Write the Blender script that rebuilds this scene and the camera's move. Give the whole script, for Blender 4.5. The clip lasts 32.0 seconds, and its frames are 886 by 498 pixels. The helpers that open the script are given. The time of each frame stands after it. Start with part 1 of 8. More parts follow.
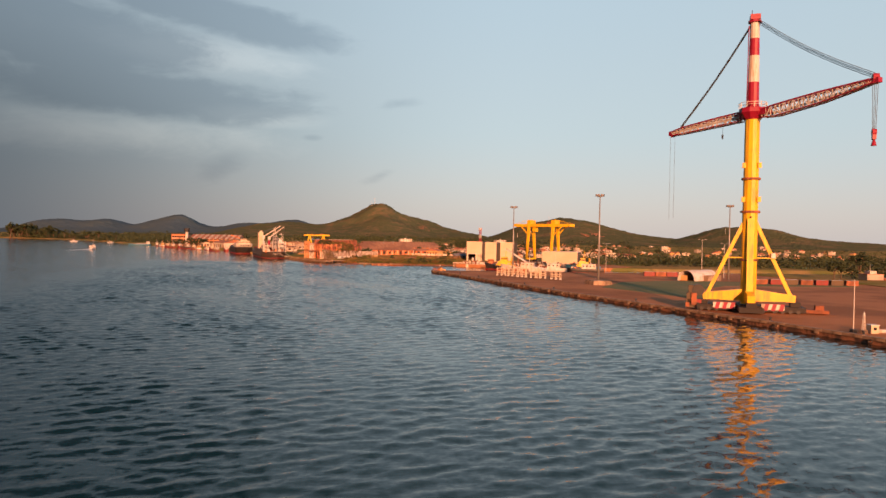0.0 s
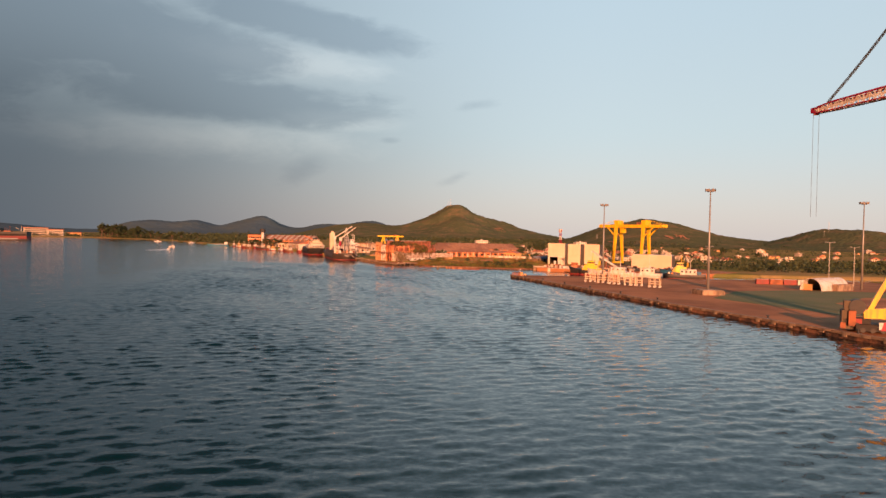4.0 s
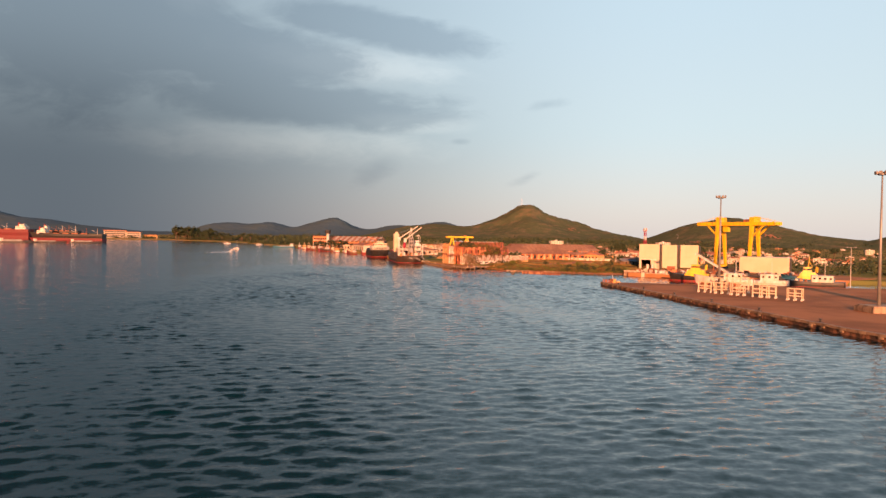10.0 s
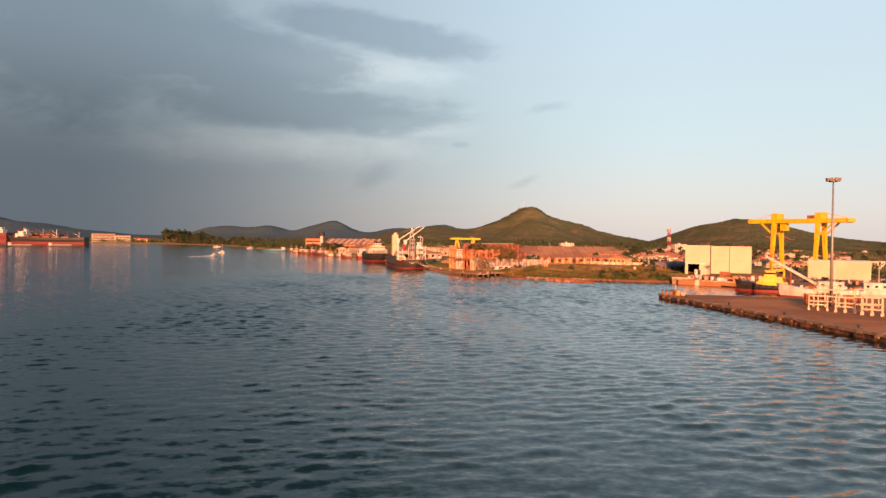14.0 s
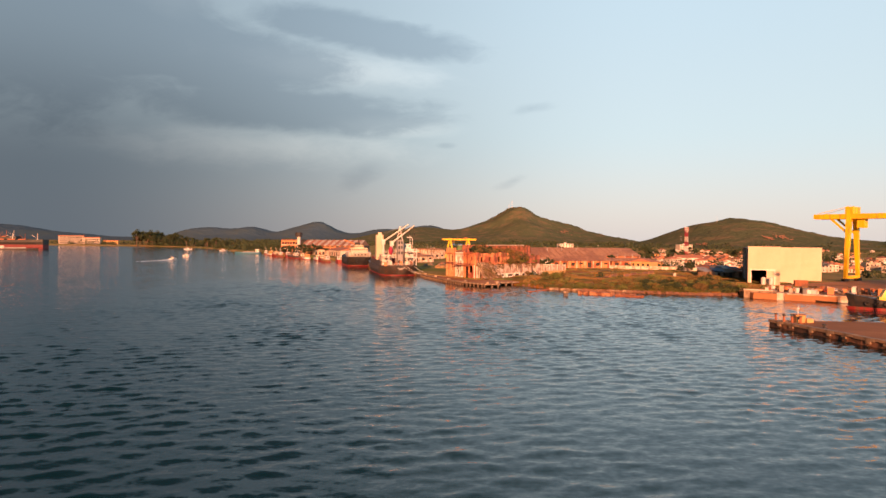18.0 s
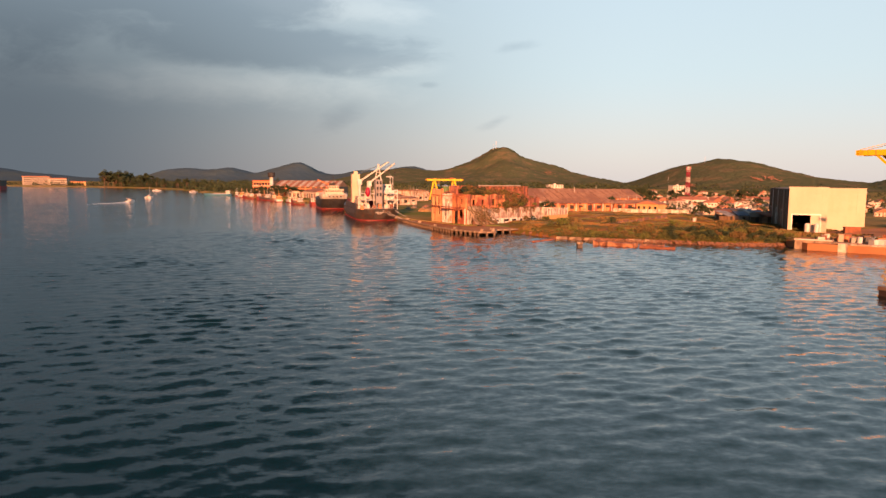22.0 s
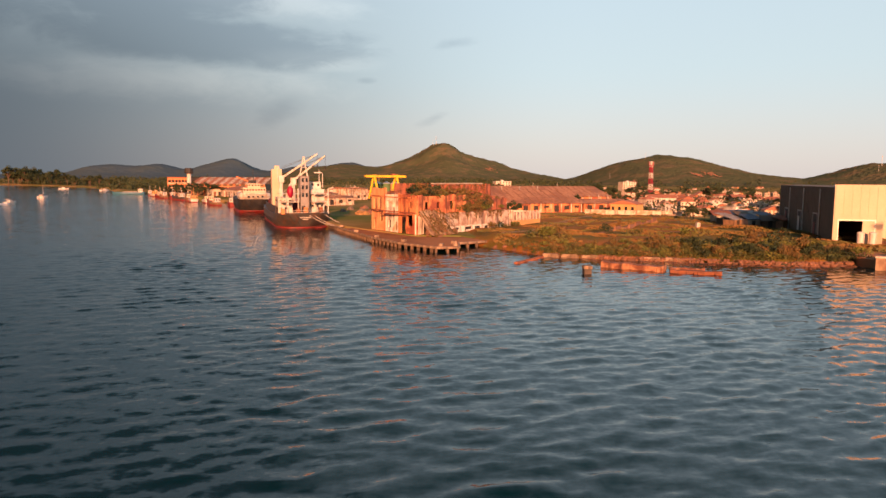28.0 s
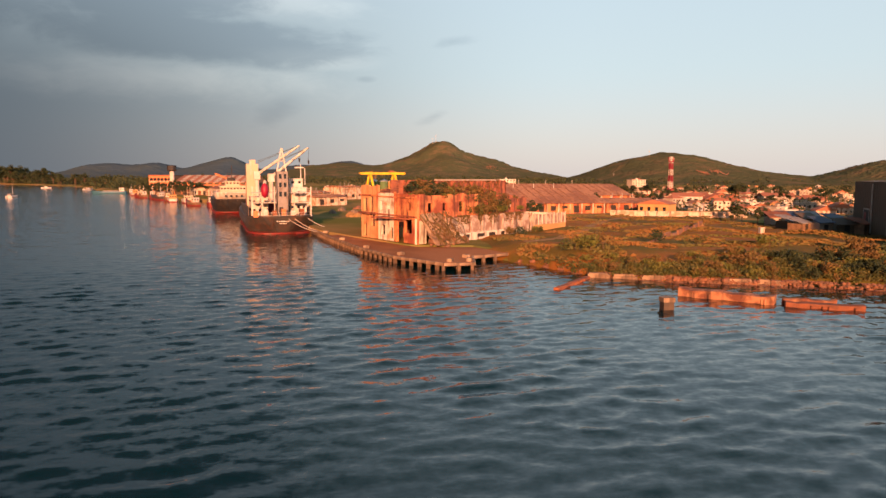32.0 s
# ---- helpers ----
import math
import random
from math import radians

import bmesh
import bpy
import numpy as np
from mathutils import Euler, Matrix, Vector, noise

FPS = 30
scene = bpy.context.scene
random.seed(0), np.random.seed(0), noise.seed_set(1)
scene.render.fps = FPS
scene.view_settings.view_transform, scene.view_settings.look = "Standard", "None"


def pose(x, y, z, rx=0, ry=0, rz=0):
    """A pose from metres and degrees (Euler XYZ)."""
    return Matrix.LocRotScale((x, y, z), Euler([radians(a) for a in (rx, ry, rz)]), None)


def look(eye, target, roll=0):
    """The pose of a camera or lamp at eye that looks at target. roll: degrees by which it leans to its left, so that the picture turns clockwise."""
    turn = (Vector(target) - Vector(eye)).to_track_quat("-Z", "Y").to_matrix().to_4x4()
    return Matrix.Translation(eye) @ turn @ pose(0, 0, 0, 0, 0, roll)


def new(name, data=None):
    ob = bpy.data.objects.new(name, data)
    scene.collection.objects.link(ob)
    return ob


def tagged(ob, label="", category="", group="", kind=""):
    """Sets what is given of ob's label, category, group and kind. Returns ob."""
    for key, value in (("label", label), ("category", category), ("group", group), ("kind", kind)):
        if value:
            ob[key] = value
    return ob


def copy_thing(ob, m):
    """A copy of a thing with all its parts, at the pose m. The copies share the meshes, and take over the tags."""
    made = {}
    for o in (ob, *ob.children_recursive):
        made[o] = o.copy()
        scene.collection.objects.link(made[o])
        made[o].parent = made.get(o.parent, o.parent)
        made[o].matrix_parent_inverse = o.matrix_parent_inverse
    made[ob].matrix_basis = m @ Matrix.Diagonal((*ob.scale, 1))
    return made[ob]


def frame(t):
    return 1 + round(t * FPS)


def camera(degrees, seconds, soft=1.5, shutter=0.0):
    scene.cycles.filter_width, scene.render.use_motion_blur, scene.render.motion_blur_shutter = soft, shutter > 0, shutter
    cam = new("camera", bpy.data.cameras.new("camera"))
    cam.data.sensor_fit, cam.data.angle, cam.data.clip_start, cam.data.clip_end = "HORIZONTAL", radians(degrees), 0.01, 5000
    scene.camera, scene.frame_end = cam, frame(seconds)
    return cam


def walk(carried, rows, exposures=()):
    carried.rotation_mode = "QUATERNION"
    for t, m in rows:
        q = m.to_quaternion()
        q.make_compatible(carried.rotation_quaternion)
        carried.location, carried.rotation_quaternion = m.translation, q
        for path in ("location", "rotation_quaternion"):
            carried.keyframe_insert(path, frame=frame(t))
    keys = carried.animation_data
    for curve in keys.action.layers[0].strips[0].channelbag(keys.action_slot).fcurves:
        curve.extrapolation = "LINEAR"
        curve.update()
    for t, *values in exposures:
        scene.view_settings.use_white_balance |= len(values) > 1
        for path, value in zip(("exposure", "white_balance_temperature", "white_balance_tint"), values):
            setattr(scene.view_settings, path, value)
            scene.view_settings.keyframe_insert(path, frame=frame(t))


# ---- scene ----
cam = camera(65.5, 32.0)
PATH = [
    (0, (-3.321, -8.474, 17.260), (-2.882, -6.523, 17.222), 1.0),
    (1, (-2.042, -1.856, 17.232), (-1.657, 0.106, 17.193), 1.0),
    (2, (-0.911, 4.678, 17.268), (-0.58, 6.65, 17.228), 1.1),
    (3, (0.035, 10.985, 17.169), (0.309, 12.966, 17.130), 1.2),
    (3.5, (0.364, 14.127, 17.130), (0.612, 16.111, 17.092), 1.2),
    (5.5, (1.36, 26.508, 16.983), (1.501, 28.503, 16.943), 1.2),
    (6, (1.653, 29.591, 16.955), (1.765, 31.588, 16.915), 1.3),
    (7, (1.888, 35.829, 16.927), (1.947, 37.828, 16.887), 1.2),
    (8, (2.191, 42.541, 16.957), (2.213, 44.541, 16.918), 1.2),
    (9, (2.795, 49.556, 16.948), (2.815, 51.555, 16.908), 1.1),
    (10, (3.129, 57.389, 16.843), (3.147, 59.389, 16.804), 0.9),
    (11, (3.218, 67.125, 16.705), (3.237, 69.125, 16.668), 0.8),
    (12, (2.371, 79.643, 16.450), (2.388, 81.643, 16.416), 0.8),
    (13, (1.621, 94.298, 16.029), (1.638, 96.297, 15.997), 0.8),
    (14, (0.804, 110.225, 15.724), (0.821, 112.225, 15.694), 0.7),
    (14.5, (0.404, 118.146, 15.682), (0.419, 120.145, 15.652), 0.7),
    (16.5, (-1.17, 148.868, 15.531), (-1.156, 150.868, 15.504), 0.6),
    (17, (-1.712, 156.291, 15.509), (-1.687, 158.29, 15.482), 0.5),
    (17.5, (-2.178, 163.283, 15.568), (-2.127, 165.282, 15.541), 0.6),
    (18, (-2.089, 169.459, 15.582), (-2.032, 171.458, 15.555), 0.5),
    (18.5, (-1.752, 174.877, 15.534), (-1.694, 176.876, 15.502), 0.5),
    (19, (-1.675, 179.852, 15.523), (-1.618, 181.85, 15.439), 0.4),
    (19.5, (-1.646, 184.204, 15.348), (-1.592, 186.197, 15.189), 0.4),
    (20, (-1.494, 188.128, 15.220), (-1.439, 190.119, 15.029), 0.5),
    (20.5, (-1.542, 192.08, 15.144), (-1.484, 194.07, 14.952), 0.5),
    (21, (-1.674, 196.007, 15.083), (-1.595, 197.996, 14.889), 0.6),
    (22, (-1.873, 203.894, 15.017), (-1.765, 205.881, 14.821), 0.5),
    (23, (-1.687, 212.136, 15.314), (-1.526, 214.12, 15.115), 0.2),
    (24, (-1.398, 220.406, 15.369), (-1.186, 222.384, 15.166), 0.3),
    (25, (-1.246, 228.638, 15.358), (-0.979, 230.609, 15.154), 0.3),
    (25.5, (-1.099, 232.53, 15.309), (-0.82, 234.5, 15.107), 0.4),
    (27.5, (-0.407, 247.907, 15.106), (-0.126, 249.877, 14.902), 0.5),
    (28, (-0.208, 251.775, 15.108), (0.073, 253.744, 14.903), 0.4),
    (29, (0.602, 259.565, 14.916), (0.882, 261.535, 14.711), 0.5),
    (30, (1.459, 267.711, 14.708), (1.738, 269.681, 14.503), 0.2),
    (31, (2.095, 275.95, 14.483), (2.376, 277.919, 14.276), 0.4),
    (32, (2.973, 284.111, 14.377), (3.255, 286.08, 14.168), 0.3),
]
walk(cam, [(t, look(eye, target, roll)) for t, eye, target, roll in PATH], exposures=((0.0, 0.72), (2.0, 0.74), (3.5, 0.80), (6.0, 0.93), (9.0, 1.0), (25.0, 1.02), (29.0, 0.95), (32.0, 0.95)))

# ---- world, sun ----
SUN_AZ = math.atan2(-0.17, -1.0)      # low over the sea, almost straight behind the flight
SUN_EL = radians(11.0)
world = bpy.data.worlds.new("world")
scene.world = world
world.use_nodes = True
wn, wl = world.node_tree.nodes, world.node_tree.links
wn.clear()


def wnode(kind, **kw):
    n = wn.new(kind)
    for k, v in kw.items():
        n.inputs[k].default_value = v
    return n


def wmath(op, a, b=None, clamp=False):
    n = wn.new("ShaderNodeMath")
    n.operation, n.use_clamp = op, clamp
    for i, v in enumerate((a, b)):
        if v is None:
            continue
        if isinstance(v, (int, float)):
            n.inputs[i].default_value = v
        else:
            wl.new(v, n.inputs[i])
    return n.outputs[0]


def wramp(value, a, b):
    n = wn.new("ShaderNodeMapRange")
    n.interpolation_type = "SMOOTHSTEP"
    wl.new(value, n.inputs["Value"])
    n.inputs["From Min"].default_value, n.inputs["From Max"].default_value = a, b
    return n.outputs[0]


def wmix(fac, a, b):
    n = wn.new("ShaderNodeMix")
    n.data_type = "RGBA"
    wl.new(fac, n.inputs[0])
    for i, v in ((6, a), (7, b)):
        if isinstance(v, tuple):
            n.inputs[i].default_value = (*v, 1)
        else:
            wl.new(v, n.inputs[i])
    return n.outputs[2]


def wnoise(vec, scale, detail, rough, dist=0.0):
    n = wnode("ShaderNodeTexNoise", Scale=scale, Detail=detail, Roughness=rough, Distortion=dist)
    wl.new(vec, n.inputs["Vector"])
    return n.outputs["Fac"]


sky = wn.new("ShaderNodeTexSky")
sky.sky_type, sky.sun_disc = "NISHITA", False
sky.sun_elevation, sky.sun_rotation = SUN_EL, SUN_AZ
sky.air_density, sky.dust_density, sky.ozone_density = 1.0, 1.2, 1.5
coord = wn.new("ShaderNodeTexCoord")
sep = wn.new("ShaderNodeSeparateXYZ")
wl.new(coord.outputs["Generated"], sep.inputs[0])
vx, vy, vz = sep.outputs
# a deck of cloud seen in perspective: the direction divided by its rise
rise = wmath("ADD", wmath("MAXIMUM", vz, 0.0), 0.10)
comb = wn.new("ShaderNodeCombineXYZ")
wl.new(wmath("DIVIDE", vx, rise), comb.inputs[0])
wl.new(wmath("DIVIDE", vy, rise), comb.inputs[1])
deck = comb.outputs[0]
big = wnoise(deck, 0.5, 4.0, 0.5, 0.35)
fine = wnoise(deck, 1.7, 5.0, 0.55, 0.6)
west = wramp(vx, 0.10, -0.45)        # bank thins eastwards, thickens westwards; unseen overhead part is added to dim water
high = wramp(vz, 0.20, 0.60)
az = wmath("DIVIDE", vx, wmath("MAXIMUM", vy, 0.05))
ahead = wramp(vy, 0.2, 0.5)


# broad billows, longer than they are high, in bearing and rise
flat = wn.new("ShaderNodeCombineXYZ")
wl.new(wmath("MULTIPLY", az, 5.0), flat.inputs[0])
wl.new(wmath("MULTIPLY", vz, 13.0), flat.inputs[1])
billow = wnoise(flat.outputs[0], 1.0, 7.0, 0.58, 0.5)
curl = wnoise(flat.outputs[0], 3.2, 6.0, 0.62, 0.8)


def oval(a0, e0, wa, we, slope=0.0):
    """How deep a direction lies inside one cloud: 1 at its heart, 0 on its rim; slope tilts it."""
    da = wmath("SUBTRACT", az, a0)
    p = wmath("DIVIDE", da, wa)
    q = wmath("DIVIDE", wmath("SUBTRACT", wmath("SUBTRACT", vz, e0), wmath("MULTIPLY", da, slope)), we)
    return wmath("SUBTRACT", 1.0, wmath("SQRT", wmath("ADD", wmath("MULTIPLY", p, p), wmath("MULTIPLY", q, q))))


def union(shapes):
    best = oval(*shapes[0])
    for sh in shapes[1:]:
        best = wmath("MAXIMUM", best, oval(*sh))
    return best


# two fingers that run out of the western bank, the bank itself, and small clouds of their own
ragged_ = wmath("ADD", wmath("MULTIPLY", wmath("SUBTRACT", billow, 0.5), 2.3), wmath("MULTIPLY", wmath("SUBTRACT", curl, 0.5), 1.0))
mass = union(((-0.20, 0.178, 0.27, 0.034, -0.02), (-0.09, 0.282, 0.20, 0.026, -0.13), (-0.30, 0.235, 0.22, 0.05, 0.0), (-0.50, 0.27, 0.26, 0.13, 0.1), (-0.38, 0.41, 0.46, 0.07, 0.0)))
puffs = union(((0.156, 0.187, 0.045, 0.011, 0.12), (-0.092, 0.088, 0.045, 0.030, 0.5), (0.03, 0.135, 0.02, 0.006, 0.0), (0.13, 0.085, 0.03, 0.010, 0.3)))
front = wmath("MULTIPLY", wramp(wmath("ADD", mass, wmath("MULTIPLY", ragged_, 0.62)), -0.12, 0.42), ahead)
small = wmath("MULTIPLY", wramp(wmath("ADD", puffs, wmath("MULTIPLY", ragged_, 1.0)), 0.0, 0.9), wmath("MULTIPLY", ahead, 0.55))
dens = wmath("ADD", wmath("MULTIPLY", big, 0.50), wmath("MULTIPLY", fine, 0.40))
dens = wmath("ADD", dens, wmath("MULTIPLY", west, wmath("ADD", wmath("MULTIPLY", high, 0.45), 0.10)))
# dark cover overhead and behind, outside the view, added to darken the water's reflections
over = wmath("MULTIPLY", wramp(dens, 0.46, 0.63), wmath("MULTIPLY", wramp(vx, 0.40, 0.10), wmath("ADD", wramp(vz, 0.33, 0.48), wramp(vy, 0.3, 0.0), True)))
cover = wmath("MAXIMUM", front, small)
bright = union(((-0.36, 0.315, 0.07, 0.028, 0.0), (-0.13, 0.236, 0.15, 0.026, -0.05), (-0.24, 0.128, 0.22, 0.030, 0.0), (-0.05, 0.160, 0.10, 0.016, 0.0)))
gap = wmath("MULTIPLY", wramp(wmath("ADD", bright, wmath("MULTIPLY", ragged_, 0.7)), -0.3, 0.9), wmath("MULTIPLY", ahead, wmath("SUBTRACT", 1.0, wmath("MULTIPLY", front, 0.7))))
ZENITH, MIDDLE, HAZE, VEIL = (3.15, 3.95, 4.45), (3.4, 3.9, 4.1), (3.92, 3.5, 3.42), (0.50, 0.645, 0.80)
glow = wmix(wramp(vz, 0.16, 0.0), wmix(wramp(vz, 0.40, 0.12), ZENITH, MIDDLE), HAZE)


def wtint(fac, base, tint):
    """The light of base, filtered where fac is high."""
    n = wn.new("ShaderNodeMix")
    n.data_type, n.blend_type = "RGBA", "MULTIPLY"
    if isinstance(fac, float):
        n.inputs[0].default_value = fac
    else:
        wl.new(fac, n.inputs[0])
    wl.new(base, n.inputs[6])
    n.inputs[7].default_value = (*tint, 1)
    return n.outputs[2]


clear = wtint(1.0, sky.outputs[0], (1.04, 1.0, 0.97))
# glow carried up beyond the view to brighten what the water reflects
haze = wmix(wmath("MULTIPLY", wramp(vz, 1.0, 0.45), 0.86), clear, glow)
veil = wmix(wmath("MULTIPLY", wramp(vx, 0.34, -0.50), wmath("ADD", wmath("MULTIPLY", wramp(vz, 0.30, 0.08), 0.37), 0.58)), haze, VEIL)
lit = wtint(gap, veil, (1.42, 1.32, 1.25))
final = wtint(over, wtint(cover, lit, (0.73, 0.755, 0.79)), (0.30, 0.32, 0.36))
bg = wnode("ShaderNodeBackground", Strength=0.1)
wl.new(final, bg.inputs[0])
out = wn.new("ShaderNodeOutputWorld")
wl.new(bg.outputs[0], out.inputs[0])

sun = new("sun", bpy.data.lights.new("sun", "SUN"))
sun.data.energy, sun.data.angle, sun.data.color = 5.2, radians(0.6), (1.0, 0.41, 0.19)
sx, sy, sz = math.sin(SUN_AZ) * math.cos(SUN_EL), math.cos(SUN_AZ) * math.cos(SUN_EL), math.sin(SUN_EL)
sun.matrix_world = look((sx * 400, sy * 400, sz * 400), (0, 0, 0))
scene.view_settings.exposure = 0.9


# ---- materials ----
def material(name, color, rough=0.7, metal=0.0, second=None, scale=0.5, amount=0.5, bump=0.0, bscale=4.0, streak=None, jitter=0.0,
             spec=0.5, edge=(0.42, 0.62), voro=0.0):
    """A surface: a base colour, patches of a second colour, fine grain, streaks of dirt that run down, relief."""
    m = bpy.data.materials.new(name)
    m.use_nodes = True
    n, l = m.node_tree.nodes, m.node_tree.links
    b = n["Principled BSDF"]
    b.inputs["Roughness"].default_value, b.inputs["Metallic"].default_value = rough, metal
    b.inputs["Specular IOR Level"].default_value = spec
    tc = n.new("ShaderNodeTexCoord")

    def tex(s, det=5.0, ro=0.6, stretch=None):
        t = n.new("ShaderNodeTexNoise")
        t.inputs["Scale"].default_value, t.inputs["Detail"].default_value, t.inputs["Roughness"].default_value = s, det, ro
        src = tc.outputs["Object"]
        if stretch:
            mp = n.new("ShaderNodeMapping")
            mp.inputs["Scale"].default_value = stretch
            l.new(src, mp.inputs[0])
            src = mp.outputs[0]
        l.new(src, t.inputs["Vector"])
        return t.outputs["Fac"]

    def ramp(v, a, c, top=1.0):
        r = n.new("ShaderNodeMapRange")
        r.interpolation_type = "SMOOTHSTEP"
        l.new(v, r.inputs[0])
        r.inputs["From Min"].default_value, r.inputs["From Max"].default_value, r.inputs["To Max"].default_value = a, c, top
        return r.outputs[0]

    def mix(f, a, c, mode="MIX"):
        x = n.new("ShaderNodeMix")
        x.data_type, x.blend_type = "RGBA", mode
        if isinstance(f, float):
            x.inputs[0].default_value = f
        else:
            l.new(f, x.inputs[0])
        for i, v in ((6, a), (7, c)):
            if isinstance(v, tuple):
                x.inputs[i].default_value = (*v, 1)
            else:
                l.new(v, x.inputs[i])
        return x.outputs[2]
    second = second or tuple(c * 0.72 for c in color)
    col = mix(ramp(tex(scale), edge[0], edge[1], amount), color, second)
    grain = tex(scale * 9 + 2, 4.0, 0.7)
    col = mix(0.35, col, mix(grain, (0.55, 0.55, 0.55), (1.3, 1.3, 1.3)), "MULTIPLY")
    if streak:
        col = mix(ramp(tex(0.8, 6.0, 0.7, (1.0, 1.0, 0.16)), 0.48, 0.64, 0.85), col, streak)
    if jitter:
        oi = n.new("ShaderNodeObjectInfo")
        hs = n.new("ShaderNodeHueSaturation")
        j = n.new("ShaderNodeMapRange")
        j.inputs["To Min"].default_value, j.inputs["To Max"].default_value = 1 - jitter, 1 + jitter
        l.new(oi.outputs["Random"], j.inputs[0])
        l.new(j.outputs[0], hs.inputs["Value"])
        l.new(col, hs.inputs["Color"])
        col = hs.outputs[0]
    l.new(col, b.inputs["Base Color"])
    if bump:
        bp = n.new("ShaderNodeBump")
        bp.inputs["Strength"].default_value, bp.inputs["Distance"].default_value = bump, 0.15
        h = tex(bscale, 6.0, 0.65)
        if voro:
            v = n.new("ShaderNodeTexVoronoi")
            v.inputs["Scale"].default_value = voro
            l.new(tc.outputs["Object"], v.inputs["Vector"])
            h = v.outputs["Distance"]
            bp.inputs["Distance"].default_value = 6.0
        l.new(h, bp.inputs["Height"])
        l.new(bp.outputs[0], b.inputs["Normal"])
    return m


def water_material():
    m = bpy.data.materials.new("water")
    m.use_nodes = True
    n, l = m.node_tree.nodes, m.node_tree.links
    b = n["Principled BSDF"]
    b.inputs["Roughness"].default_value, b.inputs["IOR"].default_value = 0.09, 1.333
    tc = n.new("ShaderNodeTexCoord")

    def tex(s, det, stretch, turn, out="Fac"):
        mp = n.new("ShaderNodeMapping")
        mp.inputs["Scale"].default_value, mp.inputs["Rotation"].default_value = stretch, (0, 0, turn)
        l.new(tc.outputs["Object"], mp.inputs[0])
        t = n.new("ShaderNodeTexNoise")
        t.inputs["Scale"].default_value, t.inputs["Detail"].default_value, t.inputs["Roughness"].default_value = s, det, 0.55
        l.new(mp.outputs[0], t.inputs["Vector"])
        return t.outputs[out]

    def vec(op, a, c):
        x = n.new("ShaderNodeVectorMath")
        x.operation = op
        for i, v in enumerate((a, c)):
            if isinstance(v, tuple):
                x.inputs[i].default_value = v
            elif v is not None:
                l.new(v, x.inputs[i])
        return x.outputs[0]
    # slopes of wind waves and ripples, longer across the wind, added to the surface's own tilt
    geo = n.new("ShaderNodeNewGeometry")
    tilt = geo.outputs["Normal"]
    for sc, det, st, turn, kx, ky in ((0.22, 2.0, (0.5, 1.0, 1), 0.25, 0.05, 0.08), (0.75, 3.0, (0.6, 1.0, 1), -0.12, 0.10, 0.20), (2.4, 2.0, (0.7, 1.0, 1), 0.2, 0.14, 0.22)):
        d = vec("SUBTRACT", tex(sc, det, st, turn, "Color"), (0.5, 0.5, 0.5))
        tilt = vec("ADD", tilt, vec("MULTIPLY", d, (kx, ky, 0.0)))
    l.new(vec("NORMALIZE", tilt, None), b.inputs["Normal"])
    x = n.new("ShaderNodeMix")
    x.data_type = "RGBA"
    l.new(tex(0.012, 3.0, (1, 1, 1), 0), x.inputs[0])
    x.inputs[6].default_value, x.inputs[7].default_value = (0.0001, 0.012, 0.0165, 1), (0.0002, 0.016, 0.021, 1)
    l.new(x.outputs[2], b.inputs["Base Color"])
    return m


